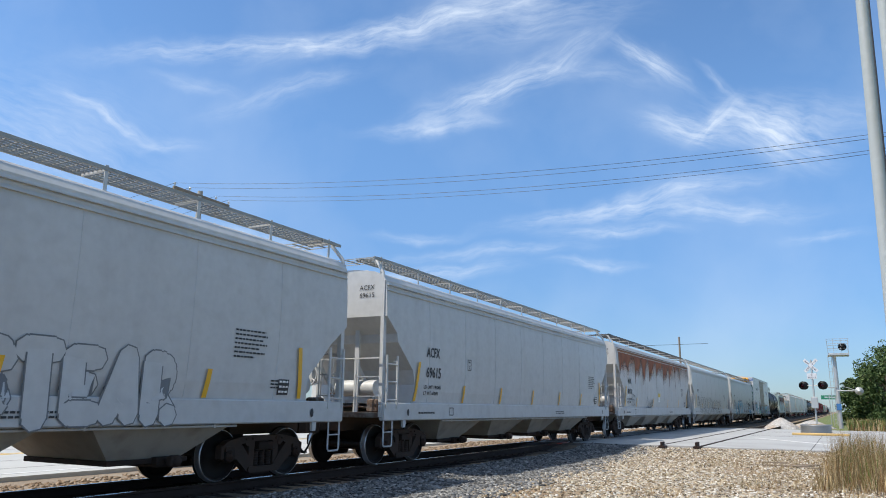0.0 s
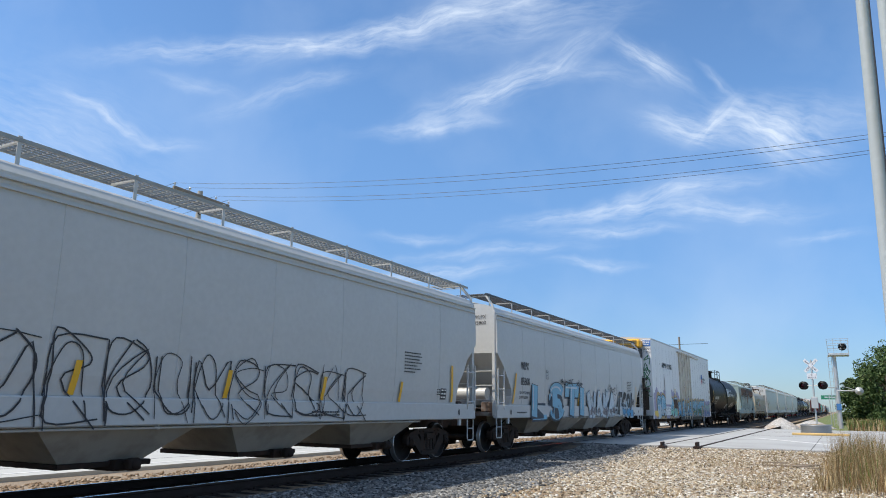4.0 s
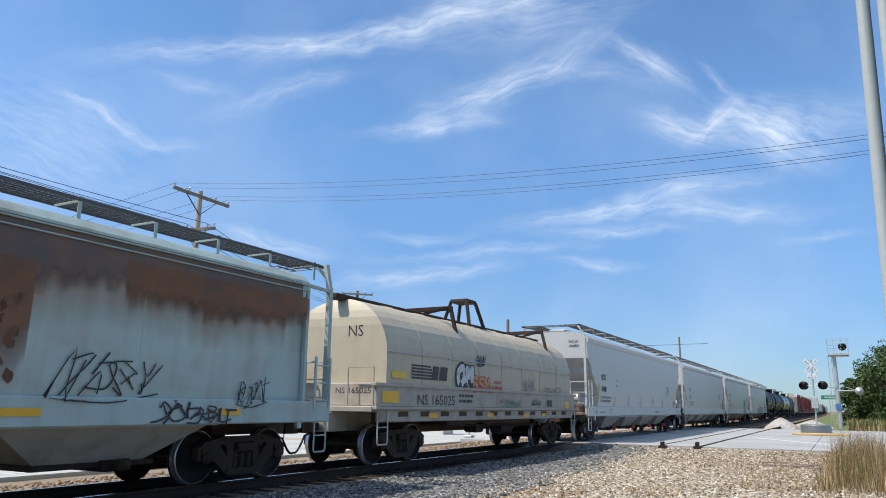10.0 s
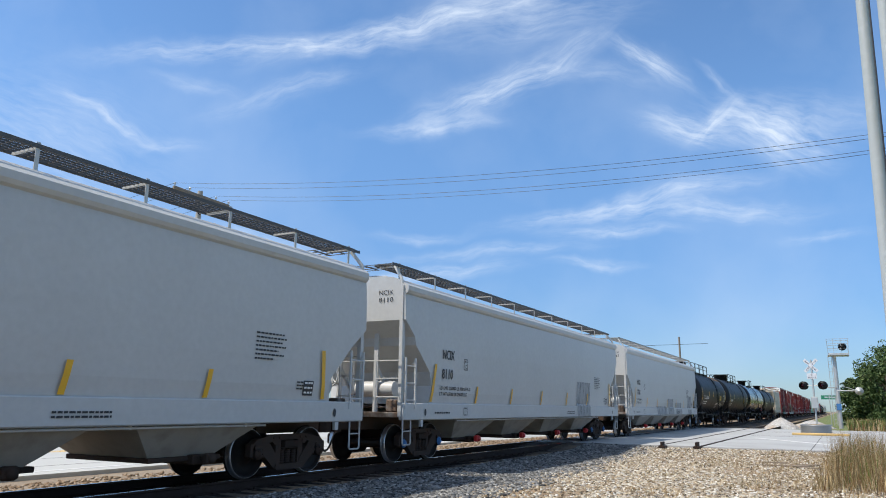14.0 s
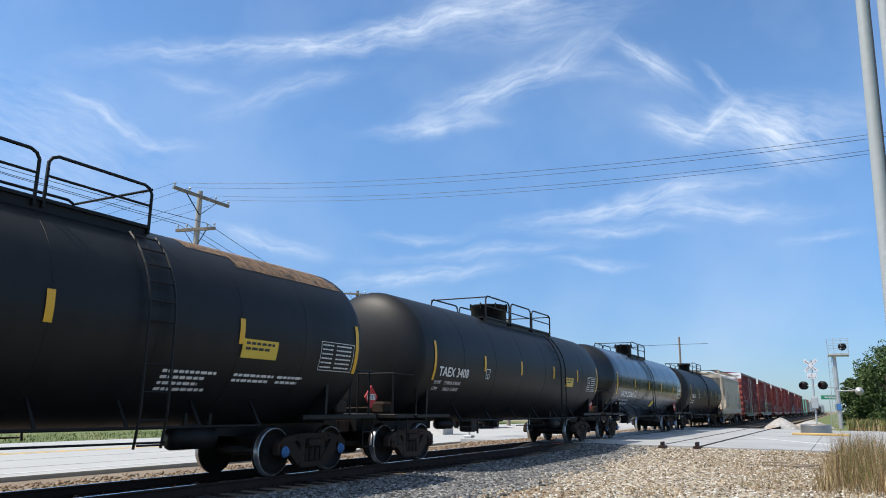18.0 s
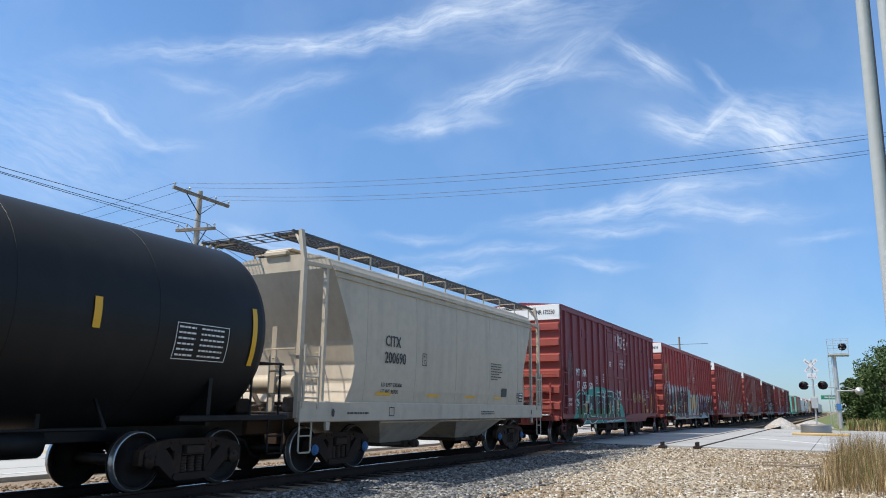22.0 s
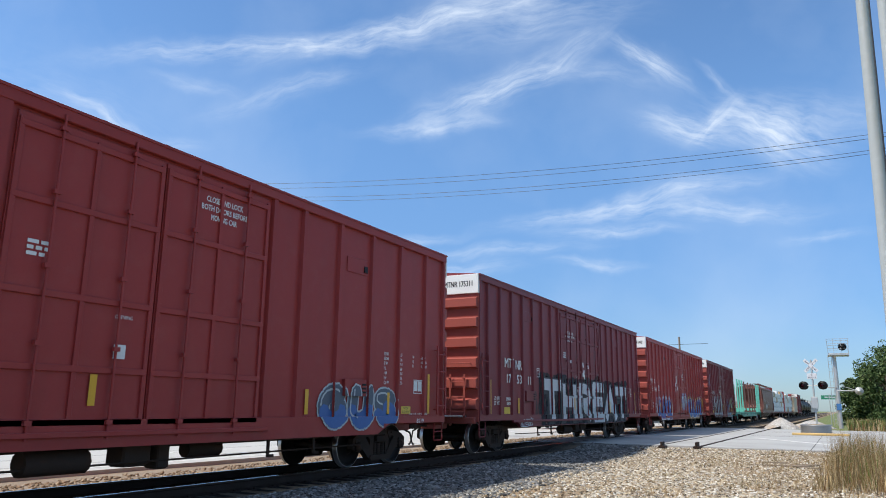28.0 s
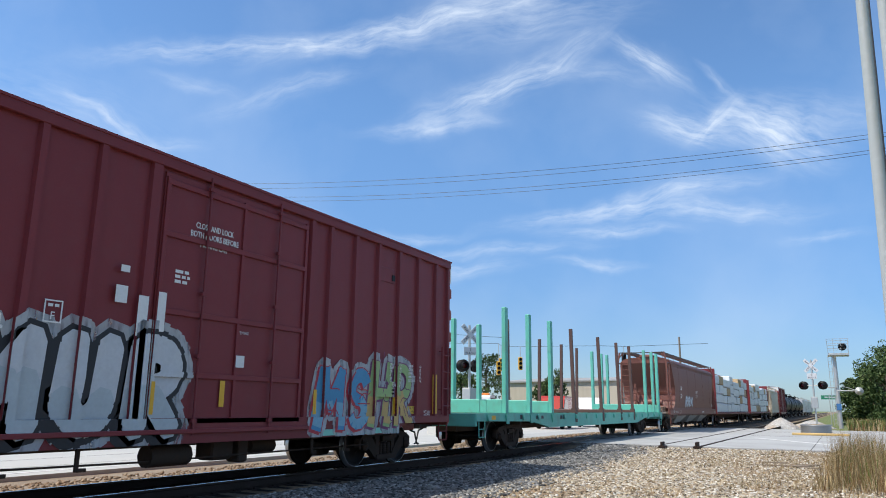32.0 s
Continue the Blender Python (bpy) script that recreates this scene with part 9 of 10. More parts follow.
p.box(5.55, 6.45, -1.62, -1.58, 1.4, 1.95, 0.01)
p.box(5.6, 6.4, -1.63, -1.62, 1.66, 1.69)
part("vent_panel", p, "underside", car, "dark brown recessed vent panel")
mark("scrawl", Decal().text("ROCKEN", 5.6, 2.36, 0.13, bold=0.02, width=0.62, slant=0.2).text("THE", 5.7, 2.22, 0.11, width=0.3, slant=0.2).text("MOST", 5.75, 2.1, 0.11, width=0.4, slant=0.2).text("CRUSH ALL", 5.6, 1.99, 0.1, width=0.85, slant=0.2), "letter_white", car, wall, 0.024)
mark("sticker", Decal().bar(7.28, 7.52, 1.25, 1.4), "letter_white", car, wall, 0.03)
mark("lettering", Decal().text("25K", 7.3, 1.28, 0.09, bold=0.03, width=0.2), "letter_black", car, wall, 0.034)
mark("sticker", Decal().bar(5.3, 6.35, 0.86, 0.96), "letter_white", car, wall, 0.024)
mark("lettering", Decal().text("RETAINING VALVE", 5.34, 0.88, 0.065, bold=0.03, width=0.95), "letter_black", car, wall, 0.028)
mark("paint_patch", Decal().bar(2.97, 4.72, 1.62, 3.3), "reefer_white", car, wall, 0.026, "fresh white patch over the mural")
mark("paint_patch", Decal().bar(2.97, 4.4, 1.0, 1.5), "letter_white", car, wall, 0.026)
mark("lettering", Decal().text("LD LMT", 3.05, 1.32, 0.13, width=0.6).text("LT WT", 3.05, 1.1, 0.13, width=0.5).text("194600", 3.8, 1.32, 0.13, width=0.5).text("91400", 3.85, 1.1, 0.13, width=0.42), "letter_black", car, wall, 0.032)
nd = Decal().text("CLOSE AND LOCK", 8.35, 4.33, 0.11, width=0.95).text("DOORS BEFORE", 8.4, 4.18, 0.11, width=0.85).text("MOVING CAR", 8.45, 4.03, 0.11, width=0.7)
nd.text("SECURE BOTH", 8.45, 2.85, 0.09, width=0.7).text("HASPS BEFORE", 8.45, 2.72, 0.09, width=0.75).text("MOVING CAR", 8.5, 2.59, 0.09, width=0.6)
mark("door_notice", nd, "letter_black", car, wall, 0.056)
mark("reflector_tape", Decal().bar(0.4, 1.0, 0.95, 1.05).bar(6.6, 7.1, 1.1, 1.2).bar(12.2, 12.7, 1.15, 1.25).bar(16.8, 17.3, 1.0, 1.1), "tape_yellow", car, wall, 0.015)

car, L, wall = tank_car(115.4, 132.9, "tank_brown", "black tank car with white lettering and a pale emblem", body=(0.62, 17.1), dome=8.55, rails=(-2.1, 0.8), ladder_x=8.02, trucks=(1.96, 15.8), r=1.55, zc=2.65)
tank_marks(car, wall, L, "BRCX 3054", 2.3, 2.2, 1.9, (7.05, 10.45, 13.3), block=15.35, first=1.15, last=16.35, plate=4.55, weights=("211200 LB  95 800 KG", "74800 LB  33 950 KG"), low=((9.6, (1.0, 0.9, 1.0, 0.8)), (12.3, (0.9, 0.9, 0.7)), (14.1, (0.6, 0.5))))
mark("emblem", Decal().bar(9.35, 10.35, 2.5, 3.2), "letter_white", car, wall, 0.008, "pale square emblem")
mark("emblem", Decal().bar(9.7, 10.15, 2.62, 2.85).bar(9.6, 10.0, 2.95, 3.12), "p_grey", car, wall, 0.01)
d = Decal()
for n, x, z, step in ((5, 10.5, 2.94, 0.36), (11, 10.6, 2.54, 0.335)):
    for i in range(n):
        d.bar(x + i * step, x + i * step + 0.075, z, z + 0.27).bar(x + i * step + 0.155, x + i * step + 0.18, z, z + 0.27)
mark("lettering", d, "letter_white", car, wall, 0.01, "two rows of large white writing")
tag(car, wall, 12.3, 14.0, 1.75, 2.0, "letter_white", 51, 0.04, 8)
mark("lettering", Decal().text("BRCX 3054", 0.2, 3.35, 0.14, bold=0.05, width=0.85).text("CAPY 25547 GALS", 0.2, 3.2, 0.07, width=0.7).text("CAPY 96706 LITERS", 0.2, 3.07, 0.07, width=0.75).lines(0.3, 2.1, (0.5, 0.45, 0.6, 0.55), 0.04, 0.07), "letter_white", car, lambda u, s, d: (0.62 + 0.62 * (1 - math.sqrt(max(0.0, 1 - min(0.98, (u * u + (s - 2.65) ** 2) / 1.55 ** 2)))) - d, -u, s), 0.012)

OPEN_H = ((4.2, 0.78), (3.6, 1.0), (3.0, 1.5), (2.2, 2.0), (1.7, 2.05), (1.42, 1.9))
car, L, wall = hopper(133.4, 147.3, "hopper_green", "small pale green covered hopper car with a rusty top", cut=OPEN_H, bays=2, seams=3, walk_mat="grating_dark", trucks=(2.1, 12.1), under="hopper_under", gusset=True)
mark("rust_stain", grid_patch(3.4, 6.6, 3.1, 4.15), "rust_band", car, wall, 0.0)
mark("rust_stain", grid_patch(1.8, 6.4, 2.95, 4.1), "rust_orange", car, wall, 0.003)
mark("rust_stain", grid_patch(L - 5.0, L - 0.8, 2.85, 3.8), "rust_orange", car, wall, 0.003)
mark("rust_stain", grid_patch(7.0, 7.55, 1.6, 3.5), "rust_orange", car, wall, 0.004)
mark("rust_stain", grid_patch(6.6, L - 1.0, 2.95, 4.15), "rust_band", car, wall, 0.0)
mark("rust_stain", grid_patch(2.0, L - 1.5, 2.4, 3.6), "rust_haze", car, wall, -0.002)
for i in range(9):
    z = 1.6 + i * 0.16
    mark("rust_stain", Decal().blob(7.25 + 0.14 * math.sin(i * 1.7), z, 0.07, 0.1, 9, 0.8), "rust_dark", car, wall, 0.006 + 0.0002 * i)
mark("lettering", Decal().text("NAHX 34091", 3.2, 2.05, 0.3, width=2.6).lines(3.0, 1.85, (1.5, 1.3), 0.09, 0.16), "letter_grey", car, wall, 0.008)
mark("reflector_tape", Decal().bar(3.4, 3.95, 1.16, 1.28).bar(7.3, 7.85, 1.16, 1.28).bar(10.9, 11.4, 1.16, 1.28).bar(1.0, 1.5, 1.68, 1.9), "tape_yellow", car, wall, 0.01)
tag(car, wall, 4.2, 5.6, 1.5, 2.0, "letter_black", 61, 0.03)
tag(car, wall, 8.0, 9.6, 1.5, 2.1, "letter_black", 62, 0.03)
tag(car, wall, 9.6, 11.2, 1.06, 1.35, "letter_black", 63, 0.04, 8)
tag(car, wall, 11.3, 12.0, 1.4, 1.8, "letter_black", 64, 0.025)



def squash(car, k, z0=1.2):
    """Makes the upper works of a car lower."""
    for ob in car.children:
        if ob.name.split(".")[0] not in ("truck", "coupler", "air_hose", "side_sill", "discharge_bay", "draft_sill", "step", "end_platform"):
            ob.matrix_basis = Matrix.Translation((0, 0, z0)) @ Matrix.Diagonal((1, 1, k, 1)) @ Matrix.Translation((0, 0, -z0)) @ ob.matrix_basis


squash(car, 0.84)

car, L, wall = coil_car(149.0, 163.0, "tan steel coil car with a round-topped hood")
d = Decal()
for i in range(5):
    d.bar(1.6, 2.75 - 0.05 * i, 2.0 + i * 0.075, 2.045 + i * 0.075)
d.bar(2.62, 2.92, 2.0, 2.35, 0.15).bar(3.0, 3.4, 2.0, 2.35, 0.15)
mark("emblem", d, "letter_black", car, wall, 0.006, "black striped emblem")
mark("lettering", Decal().text("NS 165025", 1.85, 1.38, 0.26, width=2.0).lines(4.1, 1.6, (0.9, 0.8), 0.07, 0.14), "letter_black", car, wall, 0.006)
mark("reflector_tape", Decal().bar(0.3, 1.0, 1.42, 1.68).bar(12.77, 13.18, 1.34, 1.58), "tape_yellow", car, wall, 0.008)
mark("reflector_tape", Decal().bar(2.5, 2.95, 1.06, 1.18).bar(5.97, 6.39, 1.06, 1.18).bar(8.74, 9.18, 1.04, 1.15).bar(10.4, 10.75, 1.06, 1.16), "tape_yellow", car, lambda x, s, dd: (x, -1.468 - dd, s), 0.008)
mark("notice", Decal().bar(0.72, 1.35, 1.98, 2.15), "label_yellow", car, wall, 0.006)
piece(car, wall, 4.0, 5.0, 1.88, 2.5, 2, "p_white", "p_black", 71, None, "p_sky", w=0.2, edge=0.06)
piece(car, wall, 4.9, 6.15, 1.76, 2.22, 3, "p_tan", "p_red", 72, None, None, None, 0.08, 0.035)
mark("graffiti_words", Decal().text("HIWAY", 6.36, 2.02, 0.11, bold=0.05, width=0.58).text("ROBBERY", 6.24, 1.83, 0.13, bold=0.05, width=0.8), "p_red", car, wall, 0.01)
mark("warning_sign", Decal().put([(6.79, 1.46), (6.97, 1.46), (6.88, 1.63)], [(0, 1, 2)]), "p_red", car, wall, 0.008)
tag(car, wall, 8.6, 9.75, 1.85, 2.3, "letter_grey", 75, 0.022, 8)
tag(car, wall, 10.45, 12.5, 1.85, 2.05, "letter_grey", 76, 0.022, 12)
tag(car, wall, 9.36, 10.2, 1.42, 1.55, "letter_black", 77, 0.03, 7)
tag(car, wall, 6.9, 8.4, 1.4, 1.6, "p_green", 78, 0.02, 8)
mark("sticker", Decal().bar(5.3, 5.75, 2.55, 2.62), "p_slate", car, wall, 0.008)
tag(car, wall, 5.2, 5.72, 2.55, 2.82, "p_ink", 79, 0.04, 5)
mark("data_plate", Decal().bar(10.84, 11.07, 1.38, 1.61).bar(11.11, 11.34, 1.38, 1.61), "letter_black", car, wall, 0.008)
mark("lettering", Decal().text("NS", 0.35, 2.95, 0.28, width=0.45), "letter_black", car, end_wall(0.5), 0.01)
mark("lettering", Decal().text("NS 165025", 0.2, 1.62, 0.14, width=1.0), "letter_black", car, end_wall(0.3), 0.01)

car, L, wall = hopper(164.5, 183.8, "hopper_white", "clean pale grey covered hopper car with red outlet gates", seams=1, under="hopper_under", walk_mat="grating_dark", blue=True, gate="red_paint")
hopper_marks(car, wall, L, "NCIX", "40480", weights=("LD LMT 220200 LB 99900 KG", "LT WT 65800 LB 29800 KG"))
car, L, wall = hopper(185.35, 203.95, "hopper_white", "clean pale grey covered hopper car with flat slope sheets", seams=1, under="hopper_under", cut=STRAIGHT, walk_mat="grating_dark")
hopper_marks(car, wall, L, "NCIX", "6474", weights=("LD LMT 221100 LBS 100300 KGS", "LT WT 64900 LBS 29450 KGS"), plate=3.15)
car, L, wall = hopper(205.6, 224.4, "hopper_white", "clean pale grey covered hopper car with rounded end sheets", seams=1, under="hopper_under", walk_mat="grating_dark", blue=True, gate="red_paint")
hopper_marks(car, wall, L, "NCIX", "8110", weights=("LD LMT 220800 LB 100100 KG", "LT WT 65200 LB 29600 KG"), plate=3.1)
mark("paint_patch", Decal().bar(12.9, 14.6, 1.05, 2.35), "patch_grey", car, wall, 0.004)
car, L, wall = hopper(226.3, 245.4, "hopper_white", "pale grey covered hopper car with grey painted-over patches", seams=1, under="hopper_under", gate="red_paint", cut=STRAIGHT)
hopper_marks(car, wall, L, "NCIX", "7733", weights=("LD LMT 220000 LB", "LT WT 65800 LB"), plate=3.3)
mark("paint_patch", Decal().bar(6.3, 8.9, 1.05, 1.5).bar(9.2, 10.9, 1.05, 1.95).bar(11.6, 13.5, 1.05, 1.75).bar(15.6, 16.9, 1.05, 2.2), "patch_grey", car, wall, 0.004)

car, L, wall = tank_car(246.6, 260.9, "tank_black", "black insulated tank car with a boxy valve house", dome=2.6, box_dome=True, rails=(-1.8, 5.6), ladder_x=7.75, trucks=(1.65, 12.6), blue=True)
tank_marks(car, wall, L, "TILX 220149", 1.95, 2.15, 2.1, (4.15, 6.2, 9.7), block=12.0, first=1.1, last=13.1, plate=4.3, yellow=9.8, low=((8.3, (1.1, 0.9, 0.8, 1.0)), (9.8, (1.0, 0.9)), (10.9, (0.7, 0.6))))
mark("rust_stain", Decal().bar(9.0, 13.0, 3.95, 4.2).bar(10, 13.1, 3.75, 3.95), "rust_pale", car, wall, 0.006)
for y in (-0.75, 0.45):
    p = Shape().tube([(0.62, y, 4.12), (0.2, y, 3.95), (0.02, y, 3.75), (0.0, y - 0.1, 2.95)], 0.09, 10)
    part("vent_pipe", p, "galvanised", car, "bright metal pipe bent over the tank head")
car, L, wall = tank_car(261.7, 278.4, "tank_black", "black tank car with white stencilled lettering", dome=8.3, dome_r=0.62, rails=(-2.35, 3.45), ladder_x=10.75, trucks=(1.4, 15.1))
tank_marks(car, wall, L, "TAEX 3408", 1.75, 2.12, 1.7, (4.4, 7.15, 10.15, 12.82), block=14.2, first=1.45, last=15.42, plate=4.55, yellow=11.5, weights=("211500 LB  95 900 KG", "74500 LB  33 800 KG"))
placard(car, 0.0, -0.75, 1.55)
car, L, wall = tank_car(279.1, 296.6, "tank_shiny", "glossy black tank car with slanted white lettering", dome=9.0, rails=(-2.2, 0.9), ladder_x=7.95, trucks=(2.2, 15.7), blue=True, r=1.68, zc=2.62)
tank_marks(car, wall, L, "GATX 232063", 2.15, 1.92, 2.3, (4.45, 7.5, 10.5, 13.8), block=15.2, first=1.2, last=16.3, plate=4.65, slant=0.22, weights=("194500 LB  88200 KG", "91500 LB  41500 KG"))
mark("warning_label", Decal().bar(8.8, 9.4, 1.5, 1.8, 0.3), "label_yellow", car, wall, 0.012, "yellow slanted label")
placard(car, 0.0, -0.75, 1.55), placard(car, 15.1, -1.45, 1.5)
car, L, wall = tank_car(297.3, 314.9, "tank_black", "matt black tank car with a dusty round end", dome=9.1, rails=(-2.1, 1.7), ladder_x=8.5, trucks=(2.0, 15.75))
tank_marks(car, wall, L, "TAEX 765", 2.4, 2.14, 1.35, (4.95, 7.55, 10.6, 13.2), block=14.7, first=1.85, last=16.3, plate=5.1, weights=("196500 LB  89 150 KG", "66500 LB  30 150 KG"))
mark("lettering", Decal().text("TAEX 765", 0.25, 3.35, 0.13, width=0.8).lines(0.25, 3.2, (0.5, 0.6, 0.45, 0.55), 0.035, 0.09), "letter_white", car, lambda u, s, dd: (0.45 + 0.62 * (1 - math.sqrt(max(0.0, 1 - min(0.98, (u * u + (s - 2.59) ** 2) / 1.66 ** 2)))) - dd, -u, s), 0.012)
placard(car, 0.0, -0.75, 1.55)

car, L, wall = hopper(315.1, 327.9, "hopper_tan", "small tan covered hopper car with open end frames", cut=OPEN_END, bays=2, seams=6, walk_mat="grating_dark", trucks=(2.0, 11.2), blue=True)
hopper_marks(car, wall, L, "CITX", "200690", tape=None, weights=("LD LMT 230300", "LT WT 55700"), x=2.85, plate=4.55, block=8.6, end=False, heights=(2.68, 2.3))
mark("reflector_tape", Decal().bar(2.6, 3.2, 1.58, 1.64).bar(4.9, 5.5, 1.58, 1.64).bar(7.0, 7.6, 1.58, 1.64).bar(8.9, 9.4, 1.58, 1.64), "tape_yellow", car, wall, 0.008)
mark("data_plate", Decal().bar(9.4, 9.8, 1.65, 1.9), "letter_black", car, wall, 0.009)

NUM = 0.28
car, L, wall, ribs = boxcar(329.9, 345.4, "box_maroon", "maroon ribbed boxcar with a green mural", (6.2, 9.7))
box_marks(car, wall, L, (("MT", 1.82, 2.6, NUM, 0.5), ("NR", 2.64, 2.6, NUM, 0.5), ("17", 1.88, 2.11, NUM, 0.38), ("55", 2.68, 2.11, NUM, 0.45), ("50", 3.5, 2.11, NUM, 0.45), ("LD LMT", 0.85, 1.6, 0.11, 0.45), ("LT WT", 0.85, 1.42, 0.11, 0.4), ("213100", 1.75, 1.6, 0.1, 0.36), ("72900", 1.8, 1.42, 0.1, 0.3)), ribs, (6.2, 9.7), plate=4.45, end_text="MTNR 175550", blocks=((5.5, 2.75, (0.15, 0.15, 0.15, 0.15)),))
d = Decal()
d.put([(1.0, 0.76), (8.9, 0.76), (8.6, 1.45), (7.2, 2.05), (5.4, 2.25), (3.6, 2.2), (2.2, 1.7)], [tuple(range(7))])
spray("mural_ground", d, "p_teal", car, wall, ribs, 0.002)
letters(car, wall, "SUREL", 1.7, 8.3, 0.76, 2.12, "p_coal", "p_white", 81, ribs, 0.5, 0.05, "p_forest", shine="p_mint", wild=0.09, slant=0.1)
spray("scrawl", Decal().stroke([(7.95, 4.72), (8.35, 4.25)], 0.07).stroke([(8.3, 4.75), (7.95, 4.2)], 0.06).stroke([(8.5, 4.62), (8.95, 4.68), (8.5, 4.12), (8.95, 4.2)], 0.065).stroke([(9.3, 4.6), (9.02, 4.55), (9.0, 4.1), (9.35, 4.16)], 0.06).stroke([(9.02, 4.34), (9.25, 4.36)], 0.05).stroke([(7.7, 4.62), (7.74, 4.4)], 0.05).stroke([(9.62, 4.5), (9.7, 4.28)], 0.05), "letter_white", car, wall, ribs, 0.03)
tag(car, wall, 0.9, 1.5, 2.6, 3.6, "letter_grey", 83, 0.025, 6)
tag(car, wall, 10.3, 11.6, 1.72, 2.1, "p_tan", 84, 0.05, 9, ribs)
tag(car, wall, 11.9, 12.5, 1.75, 2.05, "p_tan", 841, 0.05, 6, ribs)
tag(car, wall, 14.1, 14.9, 3.1, 3.42, "p_lilac", 842, 0.035, 8, ribs)
tag(car, wall, 14.05, 14.85, 2.6, 3.0, "p_lilac", 843, 0.035, 8, ribs)

car, L, wall, ribs = boxcar(347.7, 366.2, "box_red", "red ribbed boxcar covered in a black and white mural", (7.6, 11.2), rib0=0.5)
letters(car, wall, "BRANTE", 0.1, 7.5, 0.76, 2.6, "p_coal", "p_cream", 85, ribs, 0.6, 0.055, None, "p_mist", "p_sea", None, 0.1, 0.1, 0.07, 0.26)
letters(car, wall, "EMSEN", 11.3, 18.3, 0.76, 2.2, "p_black", "p_pale", 86, ribs, 0.5, 0.06, None, "p_mist", "p_white", None, 0.08, 0.15, 0.09, 0.3)
tag(car, wall, 12.2, 14.0, 1.5, 1.7, "p_cobalt", 861, 0.07, 6, ribs)
spray("mural_ground", Decal().bar(7.5, 11.3, 0.75, 2.35).blob(8.3, 2.3, 0.7, 0.35, 14), "p_seam", car, wall, ribs, 0.005)
letters(car, wall, "RGB", 8.4, 10.8, 1.28, 2.3, "p_amber", "p_cream", 7, ribs, 0.25, 0.07, slant=0.0, shine="p_cream", sharp=False)
tag(car, wall, 7.75, 8.3, 1.9, 2.4, "p_slate", 88, 0.02, 5, ribs)
box_marks(car, wall, L, (("AO", 0.92, 2.72, NUM, 0.5), ("K", 1.78, 2.72, NUM, 0.2), ("113", 0.97, 2.24, NUM, 0.45), ("039", 1.76, 2.24, NUM, 0.52)), ribs, (7.6, 11.2), plate=2.77, end_text="AOK 113039", notice=(9.92, 3.45), blocks=((1.75, 1.5, (0.4, 0.4)),))
mark("notice", Decal().bar(0.75, 1.4, 0.95, 1.2), "label_yellow", car, wall, 0.08)
tag(car, wall, 0.75, 1.35, 3.1, 3.9, "p_tan", 87, 0.05, 5, ribs)

car, L, wall, ribs = boxcar(368.2, 387.0, "box_red", "red ribbed boxcar with double doors and a pale mural", (7.2, 12.0), leaves=2, rib0=0.72, pitch=1.2)
mark("number_board", Decal().bar(0.95, 1.45, 2.2, 2.6).bar(1.55, 2.15, 2.2, 2.6).bar(0.95, 1.45, 1.75, 2.12).bar(1.55, 2.15, 1.75, 2.12).bar(2.3, 2.8, 1.75, 2.12), "letter_white", car, wall, 0.004)
box_marks(car, wall, L, (), ribs, (7.2, 12.0), plate=0, end_text="TOBX 889056")
mark("lettering", Decal().text("TO", 1.0, 2.28, 0.25, width=0.38).text("BX", 1.63, 2.28, 0.25, width=0.42).text("88", 1.0, 1.82, 0.24, width=0.36).text("90", 1.63, 1.82, 0.24, width=0.42).text("56", 2.38, 1.82, 0.24, width=0.36), "letter_black", car, wall, 0.008)
letters(car, wall, "PYNE", 1.6, 7.1, 0.9, 2.15, "p_white", "p_green", 88, ribs, 0.3, 0.05, "p_pink", wild=0.1)
letters(car, wall, "BEARS", 13.0, 18.2, 0.9, 1.95, "p_white", "p_slate", 89, ribs, 0.18, 0.05, sharp=False)

car, L, wall, ribs = boxcar(389.07, 407.76, "box_red", "red ribbed boxcar with double doors and grey graffiti", (7.0, 11.8), leaves=2, cap=5.33, rib0=0.72, pitch=1.21)
mark("number_board", Decal().bar(0.88, 1.86, 2.3, 2.64).bar(0.86, 1.84, 1.85, 2.16).bar(2.06, 2.54, 1.82, 2.15), "letter_white", car, wall, 0.08)
mark("lettering", Decal().text("TOBX", 0.98, 2.36, 0.22, width=0.78).text("8891", 0.96, 1.9, 0.22, width=0.78).text("11", 2.18, 1.88, 0.22, width=0.22), "letter_black", car, wall, 0.084)
box_marks(car, wall, L, (("LD LMT 203700", 0.88, 1.62, 0.1, 0.95), ("LT WT", 0.88, 1.48, 0.1, 0.42)), ribs, (7.0, 11.8), plate=0, end_text="TOBX 889111", notice=(10.25, 4.65), tables=False)
d = Decal()
table(d, 15.85, 2.47, LONGER, 0.107, 0.075, 0.58)
table(d, 17.1, 2.47, (("W", "6-2"), ("H", "14-11"), ("H", "16-11")), 0.105, 0.07, 0.4)
d.frame_(17.17, 17.58, 1.64, 1.97, 0.02).bar(17.2, 17.36, 1.7, 1.94).bar(17.39, 17.55, 1.7, 1.94).text("B219", 17.22, 0.96, 0.1, bold=0.02, width=0.34).text("2 INCH HF COMP SHOES", 17.0, 1.14, 0.05, width=0.74)
spray("lettering", d, "letter_white", car, wall, ribs, 0.006)
mark("lettering", Decal().stroke([(3.72 + 0.16 * math.cos(a), 2.36 + 0.19 * math.sin(a)) for a in np.linspace(0, 6.283, 17)], 0.018).text("F", 3.66, 2.23, 0.13), "letter_white", car, wall, 0.006)
letters(car, wall, "WSAC", 1.3, 7.0, 0.76, 2.1, "p_grime", "p_ash", 91, ribs, 0.46, 0.045, None, None, "p_grey", "mist_grey", 0.08, 0.1, 0.08)
